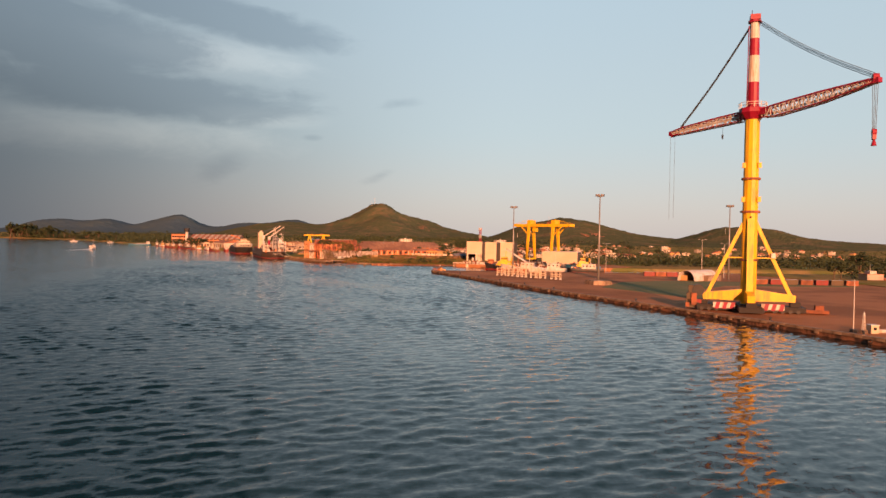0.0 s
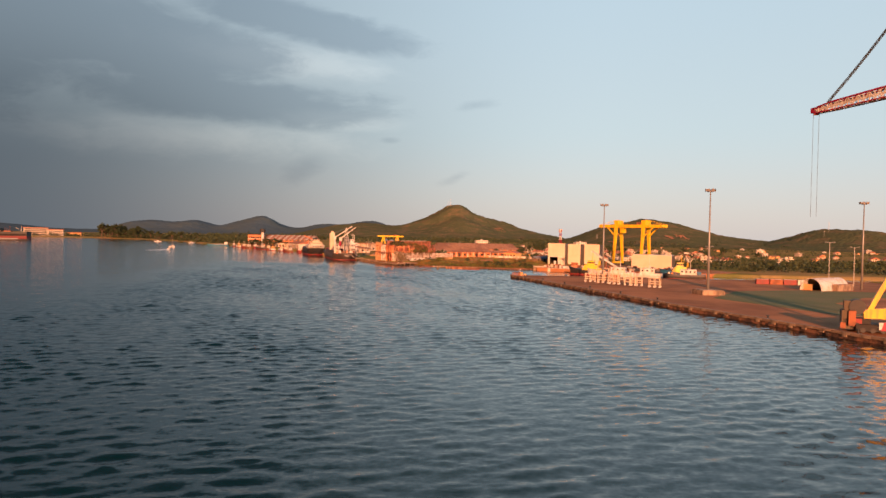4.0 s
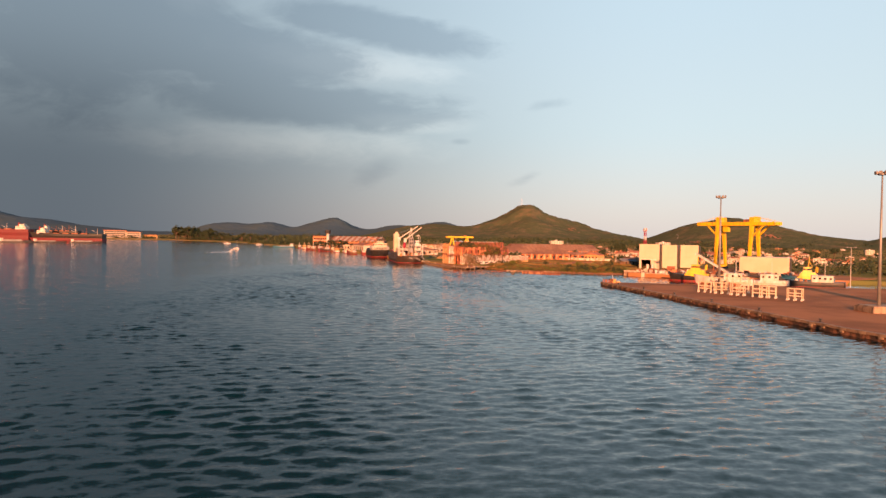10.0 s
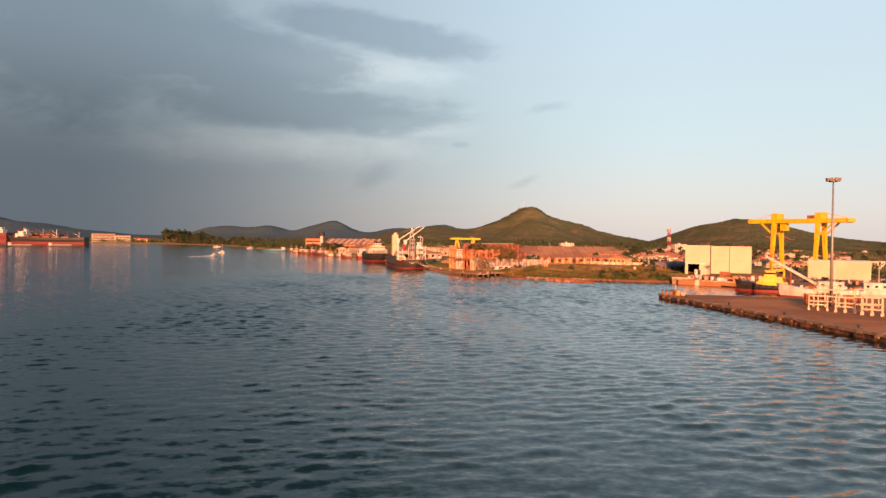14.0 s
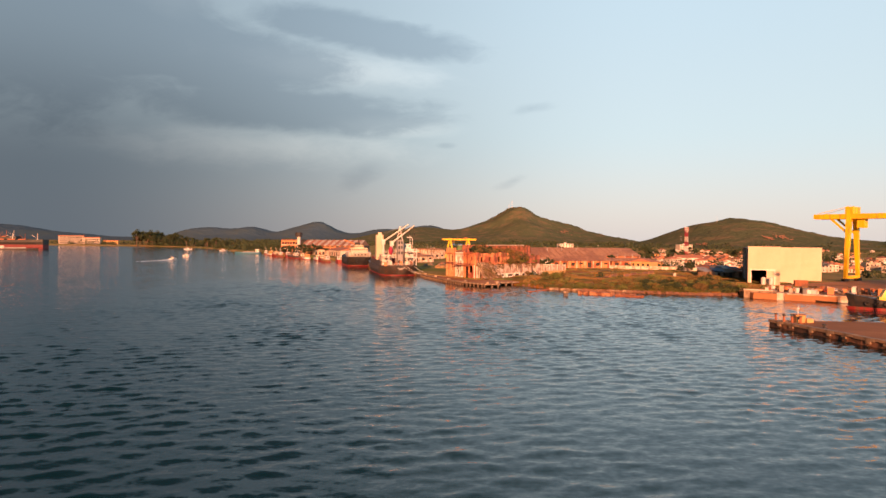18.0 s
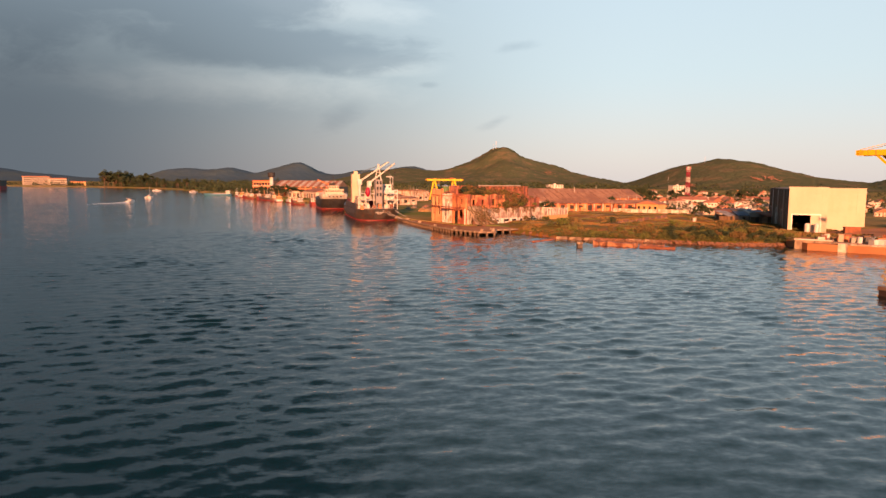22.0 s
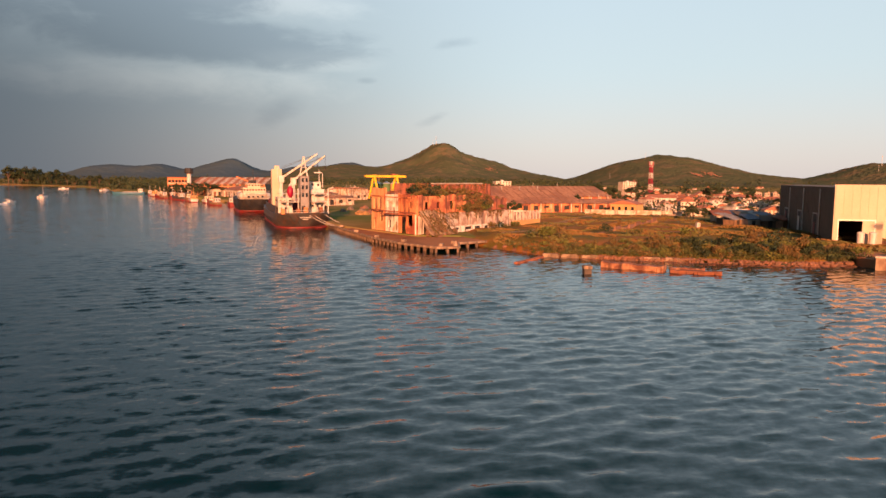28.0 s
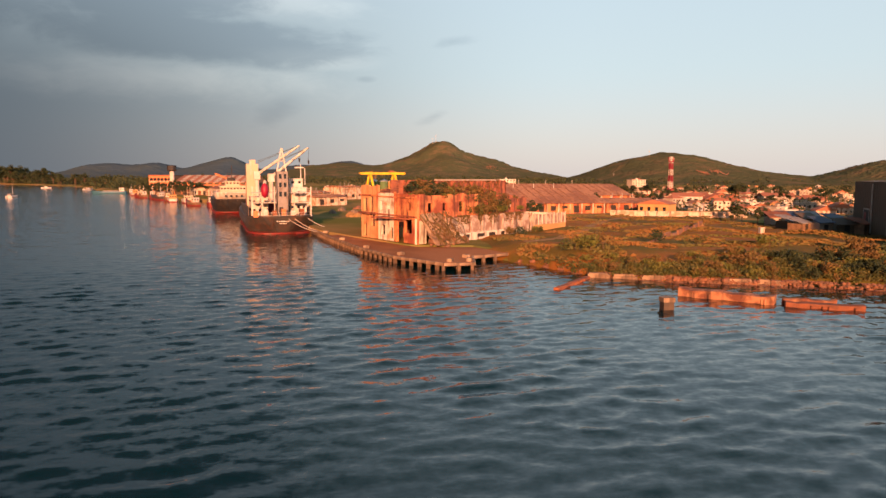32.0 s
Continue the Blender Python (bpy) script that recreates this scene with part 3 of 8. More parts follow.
# ---- quay ----
QUAY = [(112, -300), (99, 20), (89.5, 78), (87, 97), (80, 136), (73, 173), (58.5, 287.5)]
q = Shape()
inner = [(58.5, 287.5), (74, 285), (126, 276), (200, 269.5), (205, 205), (190, 120), (190, -300)]
q.prism([(x + 0.45, y) for x, y in QUAY] + inner[1:], -2.0, 2.12)
solid("quay_deck", q, "deck", "wide quay apron of worn reddish-brown paving", "quay", "structure")
v = Shape()
v.prism([(100, 150), (96, 172), (92, 190), (112, 214), (138, 222), (190, 206), (190, 190), (140, 196), (118, 178), (110, 150)], 2.05, 2.16)
solid("grass_verge", v, "verge", "patchy grass verge on the quay apron", "grass", "structure")
quay_wall = thing("quay_wall", pose(0, 0, 0), "long quay edge of weathered concrete blocks", "quay wall", kind="structure")
rng = random.Random(5)
blocks = {}
for (x0, y0), (x1, y1) in zip(QUAY[1:], QUAY[2:]):
    d = Vector((x1 - x0, y1 - y0))
    cnt = max(1, round(d.length / 4.0))
    L = d.length / cnt
    key = round(L, 2)
    if key not in blocks:
        blocks[key] = []
        for kk in range(3):
            s = Shape()
            r2 = random.Random(kk + 9)
            s.box(-0.45 - r2.uniform(0, 0.12), 0.5 + r2.uniform(-0.05, 0.05), 0.02, L - 0.03, 1.80 + r2.uniform(-0.08, 0.08), 2.27)
            if kk:
                s.box(-0.5, 0.2, L * 0.2 * kk, L * (0.2 * kk + 0.22), 1.35 + r2.uniform(0, 0.25), 1.8)
            blocks[key].append(s.mesh("edge_block", "concrete"))
    for k in range(cnt):
        p = Vector((x0, y0)) + d * (k / cnt)
        ob = part("edge_block", blocks[key][rng.randrange(3)], "concrete", quay_wall)
        ob.matrix_basis = at(p.x, p.y, rng.uniform(-0.04, 0.04), (d.x, d.y))
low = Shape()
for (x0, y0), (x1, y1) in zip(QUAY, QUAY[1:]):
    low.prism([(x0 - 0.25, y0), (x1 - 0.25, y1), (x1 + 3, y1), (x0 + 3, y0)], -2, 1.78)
part("foundation", low, "quay_face", quay_wall, "dark mottled wall under the edge")
ft = Shape()
ft.loft([[(0.16 * math.cos(c) * 1.0, (0.42 + 0.15 * math.sin(c)) * math.cos(t), (0.42 + 0.15 * math.sin(c)) * math.sin(t)) for c in (0, 1.57, 3.14, 4.71)] for t in [k * math.tau / 10 for k in range(11)]], False)
tyre = None
for (x0, y0), (x1, y1) in zip(QUAY[2:], QUAY[3:]):
    d = Vector((x1 - x0, y1 - y0))
    for k in range(int(d.length / 13)):
        p = Vector((x0, y0)) + d.normalized() * (13 * k + 6)
        m = at(p.x - 0.68, p.y, 1.5, (d.x, d.y)) @ Matrix.Scale(0.72, 4)
        if tyre is None:
            tyre = solid("tyre_fender", ft, "black", "black rubber tyre hung as a fender on the quay wall", "fender", m=m, group="fenders on the quay")
        else:
            copy_thing(tyre, m)
bl = Shape()
bl.tube((0, 0, 0), (0, 0, 0.5), 0.22, 0.17, 10).tube((0, 0, 0.5), (0, 0, 0.68), 0.32, 0.28, 10).box(-0.4, 0.4, -0.4, 0.4, -0.05, 0.05)
bollard = None
for (x0, y0), (x1, y1) in zip(QUAY[2:], QUAY[3:]):
    d = Vector((x1 - x0, y1 - y0))
    for k in range(int(d.length / 19)):
        p = Vector((x0, y0)) + d.normalized() * (19 * k + 9)
        m = at(p.x + 1.3, p.y, 2.14)
        if bollard is None:
            bollard = solid("bollard", bl, "black", "black iron mooring bollard on the quay edge", "bollard", m=m, group="bollards on the quay")
        else:
            copy_thing(bollard, m)

# the shipyard's own quay across the basin
yq = Shape()
yq.prism([(83.8, 346), (94, 336.8), (107, 327.2), (155, 310.8), (175, 325), (175, 420), (93, 372), (84.2, 355)], -1.5, 2.5)
yard = solid("yard_ground", yq, "deck", "shipyard ground of brown earth and concrete", "ground", "structure")
yc = Shape()
yc.prism([(88, 342.1), (107, 326.5), (108, 327.7), (89, 343.6)], 0.2, 2.8)
solid("yard_quay_wall", yc, "plaster", "pale concrete dock wall of the shipyard", "quay wall", "structure")

# field behind the shore
def shore_line(x):
    return 366.2 + max(0.0, 45.2 - x) * 0.66 + max(0.0, 36.3 - x) * 1.6 - max(0.0, x - 45.2) * 0.30


fs = Shape()
nx, ny = 70, 80
for j in range(ny + 1):
    for i in range(nx + 1):
        x, y = 24 + 92 * i / nx, 350 + 142 * j / ny
        edge = min((x - 24) / 8, (116 - x) / 10, (492 - y) / 12, 1.0)
        if y < 420:
            edge = min(edge, (93 - x) / 6)
        back = (y - shore_line(x)) / 14.0
        foot = max(0.0, min(1.0, back * 16, edge * 5))
        e = max(0.0, min(edge, back, 1.0))
        h = noise.fractal(Vector((x, y, 1)) / 14, 1.0, 2.0, 4) * 0.35 + 0.35 + 0.5 * math.exp(-((y - 392) / 12) ** 2)
        fs.v.append((x, y, -0.2 + 1.85 * foot + 0.75 * e + e * (0.06 + h)))
fs.f = [(j * (nx + 1) + i, j * (nx + 1) + i + 1, (j + 1) * (nx + 1) + i + 1, (j + 1) * (nx + 1) + i) for j in range(ny) for i in range(nx)]
solid("grass_field", fs, "grass", "rough field of dry and green grass sloping to the shore", "grass", "structure", smooth=True)


# ---- cranes, masts and sheds ----
def wall_panel(s, L, h, t, holes=(), top=None, x0=0.0, y0=0.0):
    """A wall along x with real openings (x0, x1, z0, z1); top gives the crest's height at x."""
    xs = sorted({0.0, L, *[c for o in holes for c in o[:2]], *([L * k / 24 for k in range(25)] if top else [])})
    zs = sorted({0.0, h, *[c for o in holes for c in o[2:]]})
    for a, b in zip(xs, xs[1:]):
        for c, d in zip(zs, zs[1:]):
            mx, mz = (a + b) / 2, (c + d) / 2
            if any(o[0] < mx < o[1] and o[2] < mz < o[3] for o in holes):
                continue
            if top and d == h:
                z1 = max(c + 0.02, top(mx))
            else:
                z1 = d
            s.box(x0 + a, x0 + b, y0, y0 + t, c, z1)
    return s


def lattice(s, a, b, w0, h0, w1, h1, n, r):
    """Four chords with diagonal bracing from a to b."""
    a, b = Vector(a), Vector(b)
    d = (b - a).normalized()
    side = d.cross(Vector((0, 0, 1))).normalized()
    up = side.cross(d)
    pts = []
    for k in range(n + 1):
        f = k / n
        p, w_, h_ = a.lerp(b, f), w0 + (w1 - w0) * f, h0 + (h1 - h0) * f
        pts.append([p + side * i * w_ / 2 + up * j * h_ / 2 for i, j in ((-1, -1), (1, -1), (1, 1), (-1, 1))])
    for c in range(4):
        s.beam(pts[0][c], pts[-1][c], r * 1.6)
    for k in range(n):
        for c in range(4):
            s.beam(pts[k][c], pts[k + 1][(c + 1) % 4], r)
            s.beam(pts[k][c], pts[k][(c + 1) % 4], r)
    return s


def tower_crane():
    c = thing("harbour_crane", at(94.2, 122.6, 2.12, (0.517, 0.856)), "tall yellow tower crane with red-and-white mast and lattice jib", "crane")
    Z = lambda z: z - 2.62
    s = Shape()
    n = 12
    s.tube((0, 0, Z(4.2)), (0, 0, Z(44)), 1.62, 1.5, n)
    tower = part("tower", s, "yellow", c, "yellow steel tower")
    for z, r in ((31, 1.95), (23.9, 2.0), (13.5, 1.85)):
        part("collar", Shape().tube((0, 0, Z(z)), (0, 0, Z(z + 0.45)), r, r, n), "rust", tower)
    for k in range(22):
        part("bolt_plate", Shape().box(-0.16, 0.16, -1.80, -1.55, Z(6 + k * 0.8), Z(6.3 + k * 0.8)), "dark", tower) if k % 2 else None
    for z in (26.2, 33.5):
        for a in (-1, 1):
            part("bracket", Shape().box(a * 1.55 - 0.35, a * 1.55 + 0.35, -1.4, -0.9, Z(z), Z(z + 1.1)), "yellow", tower)
    # base arms and stays
    for k, (dx, dy) in enumerate(((-1, 0), (1, 0), (0, -1), (0, 1))):
        L = 9.2 if dx else 6.5
        e = Vector((dx * L, dy * L, 0))
        s = Shape().beam(e * 0.12 + Vector((0, 0, Z(6.1))), e * 0.75 + Vector((0, 0, Z(5.8))), 1.8, 2.6, 1.5, 1.7)
        s.beam(e * 0.75 + Vector((0, 0, Z(5.8))), e + Vector((0, 0, Z(5.6))), 1.5, 1.7, 1.5, 1.5)
        arm = part("base_arm", s, "yellow", c)
        part("foot", Shape().box(e.x - 1.0, e.x + 1.0, e.y - 1.0, e.y + 1.0, 0.9, Z(4.9)), "dark", arm, "black steel foot")
        if dx:
            part("stay", Shape().beam(e * 0.9 + Vector((0, 0, Z(6.2))), Vector((dx * 1.2, dy * 1.2, Z(21.8))), 0.75, 0.75), "yellow", c)
        else:
            part("stay", Shape().beam(Vector((0, dy * 2.3, Z(5.5))), Vector((0, dy * 1.3, Z(22.5))), 1.3, 1.1), "yellow", c)
    # dark undercarriage with warning stripes
    part("undercarriage", Shape().box(-10.5, 11.0, -2.6, 2.6, 0.25, 1.35).box(-2.4, 2.4, -8, 8, 0.3, 1.3), "dark", c, "black undercarriage beams")
    for x0 in (-7.2, 2.4):
        bd = part("bumper", Shape().box(x0, x0 + 4.4, -3.0, -2.6, 0.7, 1.9), "white", c, "red and white warning board")
        for k in range(3):
            part("stripe", Shape().add([(x0 + 0.3 + k * 1.5, -3.012, 0.52), (x0 + 1.1 + k * 1.5, -3.012, 0.52), (x0 + 1.5 + k * 1.5, -3.012, 1.98), (x0 + 0.7 + k * 1.5, -3.012, 1.98),
                 (x0 + 0.3 + k * 1.5, -2.9, 0.52), (x0 + 1.1 + k * 1.5, -2.9, 0.52), (x0 + 1.5 + k * 1.5, -2.9, 1.98), (x0 + 0.7 + k * 1.5, -2.9, 1.98)],
                 [(0, 1, 2, 3), (4, 5, 6, 7), (0, 1, 5, 4), (1, 2, 6, 5), (2, 3, 7, 6), (3, 0, 4, 7)]), "red", bd)
    wheel = Shape().tube((0, -0.35, 0), (0, 0.35, 0), 0.42, 0.42, 12).mesh("wheel", "black")
    for x in (-9.5, -8, -6.5, 5, 6.5, 8, 9.5):
        for y in (-2.3, 2.3):
            o = part("wheel", wheel, "steel", c)
            o.location = (x, y, 0.42)
    part("winch_house", Shape().box(-12.6, -10.6, -1.8, 1.4, 0.4, 3.6).box(-12.2, -11.2, -1.0, 0.8, 3.6, 5.2), "cladding", c, "dark rusty winch cabin")
    part("hose_drum", Shape().tube((-10.2, -1.2, 4.2), (-10.2, 1.2, 4.2), 1.3, 1.3, 14), "black", c)
    # platform and mast
    part("slewing_platform", Shape().tube((0, 0, Z(44.0)), (0, 0, Z(45.4)), 1.7, 2.9, 10).tube((0, 0, Z(45.4)), (0, 0, Z(46.4)), 2.9, 2.7, 10), "red", c, "red slewing platform")
    rail = Shape()
    for k in range(12):
        a, b = k * math.tau / 12, (k + 1) * math.tau / 12
        p, q_ = Vector((2.8 * math.cos(a), 2.8 * math.sin(a), Z(46.4))), Vector((2.8 * math.cos(b), 2.8 * math.sin(b), Z(46.4)))
        rail.beam(p, p + Vector((0, 0, 1.1)), 0.1).beam(p + Vector((0, 0, 1.1)), q_ + Vector((0, 0, 1.1)), 0.1).beam(p + Vector((0, 0, 0.6)), q_ + Vector((0, 0, 0.6)), 0.07)
    part("railing", rail, "white", c)
    for z0, z1, r0, r1, mt in ((46.4, 52.0, 1.22, 1.14, "red"), (52.0, 57.7, 1.14, 1.04, "white"), (57.7, 61.4, 1.04, 0.98, "red"), (61.4, 64.8, 0.98, 0.92, "white")):
        part("mast_section", Shape().tube((0, 0, Z(z0)), (0, 0, Z(z1)), r0, r1, 12), mt, c, "red mast section" if mt == "red" else "white mast section")
    part("mast_head", Shape().tube((0, 0, Z(64.8)), (0, 0, Z(65.3)), 1.4, 1.3, 10).box(-1.0, 1.0, -1.3, 1.3, Z(65.3), Z(66.4)), "red", c)
    part("aerial", Shape().tube((-0.6, 0, Z(66.4)), (-0.6, 0, Z(67.6)), 0.06), "dark", c)
    lad = Shape().beam((-1.35, -0.9, Z(46.5)), (-1.2, -0.8, Z(64)), 0.1).beam((-1.35, -0.5, Z(46.5)), (-1.2, -0.4, Z(64)), 0.1)
    for k in range(34):
        lad.beam((-1.33, -0.9, Z(47 + k * 0.5)), (-1.33, -0.45, Z(47 + k * 0.5)), 0.06)
    part("ladder", lad, "red", c)
    # jib and counter-jib, in the crane's own axes
    inv = c.matrix_basis.inverted()
    L = lambda x, y, z: inv @ Vector((x, y, z - 0.5))
    tip, root, croot, ctip = L(99.0, 95.6, 46.9), L(94.9, 119.8, 45.2), L(93.5, 125.4, 45.0), L(88.6, 144.9, 43.9)
    up = Vector((0, 0, 1))

    def boom(name, p0, p1, stations, label):
        """A truss whose depth changes along it: red chords, pale web members and a narrow walkway."""
        d_ = (p1 - p0).normalized()
        sd = d_.cross(up).normalized()
        uu = sd.cross(d_)
        q = [[p0.lerp(p1, f) + sd * i * w / 2 + uu * (h if jz else -lo) for i, jz in ((-1, 0), (1, 0), (1, 1), (-1, 1))] for f, w, h, lo in stations]
        ch, web = Shape(), Shape()
        for a_, b_ in zip(q, q[1:]):
            for c_ in range(4):
                ch.beam(a_[c_], b_[c_], 0.20 if c_ < 2 else 0.30)
            n_ = max(1, round((b_[0] - a_[0]).length / 1.1))
            for k in range(n_):
                f0, f1 = k / n_, (k + 1) / n_
                for c0, c1 in ((0, 3), (1, 2), (3, 2), (0, 1)):
                    u0, u1 = (c0, c1) if k % 2 else (c1, c0)
                    web.beam(a_[u0].lerp(b_[u0], f0), a_[u1].lerp(b_[u1], f1), 0.13)
                    web.beam(a_[c0].lerp(b_[c0], f0), a_[c1].lerp(b_[c1], f0), 0.12)
        tr = part(name, ch, "red", c, label)
        part("web", web, "white", tr, "pale web members")
        wk = Shape()
        for a_, b_ in zip(q, q[1:]):
            wk.beam((a_[0] + a_[1]) / 2 + uu * 0.12, (b_[0] + b_[1]) / 2 + uu * 0.12, 0.7, 0.08)
            wk.beam(a_[3] * 0.45 + a_[0] * 0.55, b_[3] * 0.45 + b_[0] * 0.55, 0.07, 0.5)
        part("walkway", wk, "white", tr, "pale walkway with side boards")
        return tr
    jib = boom("jib", root, tip, ((0.0, 1.5, 0.55, 1.1), (0.14, 1.7, 0.75, 1.55), (0.55, 1.5, 0.75, 1.35), (0.84, 1.2, 0.55, 0.75), (1.0, 1.0, 0.4, 0.3)), "crimson lattice jib with pale web")
    part("jib_head", Shape().beam(root.lerp(tip, 0.93), tip + (tip - root).normalized() * 0.9, 1.1, 0.9).beam(tip - up * 0.5, tip + up * 0.9, 0.8), "red", jib, "red jib head")
    sh = Shape().tube(tip + up * 0.6 + Vector((-0.5, 0, 0)), tip + up * 0.6 + Vector((0.5, 0, 0)), 0.75, 0.75, 12)
    part("sheave", sh, "red", jib)
    cj = boom("counter_jib", croot, ctip, ((0.0, 1.6, 0.9, 1.0), (0.3, 1.7, 0.9, 0.9), (0.8, 1.5, 0.75, 0.75), (1.0, 1.2, 0.3, 0.6)), "crimson lattice counter-jib with pale web")
    part("counterweight", Shape().beam(ctip.lerp(croot, 0.07), ctip + (ctip - croot).normalized() * 0.8, 1.3, 1.0).beam(ctip - up * 0.9, ctip, 0.9), "red", cj)
    for p_ in (root, croot):
        part("jib_seat", Shape().beam(p_ * 0.0 + Vector((0, 0, Z(45.3))), p_.lerp(tip if p_ is root else ctip, 0.06), 2.0, 1.5, 1.5, 1.2), "red", c, "red seat of the jib")
    for a_, b_ in (((-8.0, -0.5, Z(14.2)), (-1.5, -0.6, Z(14.2))), ((1.5, -0.6, Z(14.2)), (8.0, -0.5, Z(14.2)))):
        part("tie_rod", Shape().beam((a_[0] * 0.66 if a_[0] < -2 else a_[0], a_[1], a_[2]), (b_[0] * 0.66 if b_[0] > 2 else b_[0], b_[1], b_[2]), 0.22), "yellow", c)
    part("inspection_box", Shape().box(4.3, 5.1, -0.9, -0.2, Z(14.2), Z(15.3)), "white", c, "small pale box on the tie rod")
    for k in range(6):
        part("machinery", Shape().box(-12.8 + 0.4 * k, -12.0 + 0.5 * k, -2.3 + 0.5 * (k % 3), -1.3 + 0.6 * (k % 3), 0.5 + 0.5 * (k % 2), 1.5 + 0.7 * (k % 4)), ("rust", "black", "hull_red")[k % 3], c)
    part("buffer", Shape().box(11.0, 15.5, -1.2, 1.2, 0.2, 0.9).box(13.0, 14.6, -0.8, 0.9, 0.9, 1.9), "rust", c, "rusty buffer frame")
    top = Vector((0, 0, Z(65.6)))
    for end, sp in ((tip + up * 0.9, 1.0), (ctip.lerp(croot, 0.12) + up * 0.9, 0.8)):
        for k in (-2.2, -0.6, 0.6, 2.2):
            side = (end - top).cross(up).normalized()
            sd = side * k * 0.12 + (side.cross(end - top)).normalized() * k * 0.2
            st = Shape()
            pts = [top + sd + (end - top) * (i / 10) - up * sp * math.sin(math.pi * i / 10) * 1.0 for i in range(11)]
            st.loft([[q_ + side * 0.075 * math.cos(a_) + up * 0.075 * math.sin(a_) for a_ in (0, 1.257, 2.513, 3.77, 5.027)] for q_ in pts])
            part("stay_cable", st, "cable", c)
    for k in (-0.45, -0.15, 0.15, 0.45):
        part("hoist_rope", Shape().tube(tip + Vector((k, 0, 0)), tip + Vector((k * 0.6, 0, -9.2)), 0.05, 0.05, 5), "cable", c)
    hb = tip - up * 9.2
    hook = part("hook_block", Shape().tube(hb + Vector((-0.35, 0, 0)), hb + Vector((0.35, 0, 0)), 0.62, 0.62, 12).box(hb.x - 0.3, hb.x + 0.3, hb.y - 0.45, hb.y + 0.45, hb.z - 1.3, hb.z), "red", c, "red hook block")
    part("hook", Shape().tube(hb - up * 1.3, hb - up * 2.4, 0.2, 0.5, 8), "red", hook)
    ah = croot.lerp(ctip, 0.25)
    part("spare_hook", Shape().tube(ah - up * 1.0, ah - up * 3.0, 0.03).tube(ah - up * 3.0, ah - up * 4.0, 0.22, 0.14, 8), "dark", c)
    for k in (-0.5, 0.5):
        part("hanging_rope", Shape().tube(ctip + Vector((k, 0, 0)), ctip + Vector((k, 0, -21)), 0.035, 0.035, 5), "cable", c)


tower_crane()


def light_mast(x, y, h, label, base=True):
    t = thing("light_mast", pose(x, y, 2.12), label, "light mast", "light masts in the port")
    part("pole", Shape().tube((0, 0, 0.0), (0, 0, h), 0.38, 0.15, 12), "steel", t, smooth=True)
    if base:
        part("plinth", Shape().box(-3.3, 3.3, -3.3, 3.3, 0, 1.15).box(-3.0, 3.0, -3.0, 3.0, 1.15, 1.4), "concrete", t, "pale concrete plinth")
    hd = part("head", Shape().tube((0, 0, h - 0.5), (0, 0, h - 0.2), 0.9, 0.9, 10), "steel", t)
    for k in range(8):
        a = k * math.tau / 8
        p = Vector((1.25 * math.cos(a), 1.25 * math.sin(a), h))
        part("floodlight", Shape().beam(p - Vector((0, 0, 0.35)), p + Vector((0.1 * math.cos(a), 0.1 * math.sin(a), 0.35)), 0.55, 0.3).beam(p, Vector((0, 0, h - 0.3)), 0.08), "grey", hd)
    return t


light_mast(96.8, 202.0, 29.4, "tall grey steel light mast on a concrete plinth")
light_mast(163.0, 227.0, 28.6, "tall grey steel light mast behind the storage tent", False)
light_mast(85.7, 257.6, 27.3, "tall grey steel light mast on the quay", False)


def lamp_post(x, y, h, z=2.12):
    t = thing("lamp_post", pose(x, y, z), "slim grey lamp post with two arms", "lamp post", "lamp posts in the port")
    part("pole", Shape().tube((0, 0, 0), (0, 0, h), 0.16, 0.09, 8), "steel", t)
    for a in (-1, 1):
        arm = part("arm", Shape().beam((0, 0, h - 0.2), (a * 1.4, 0, h), 0.09), "steel", t)
        part("lamp_head", Shape().box(a * 1.4 - 0.4, a * 1.4 + 0.4, -0.15, 0.15, h - 0.05, h + 0.12), "grey", arm)


lamp_post(136, 277, 13.0)
lamp_post(152, 228, 15.5)
lamp_post(170, 240, 14.0)


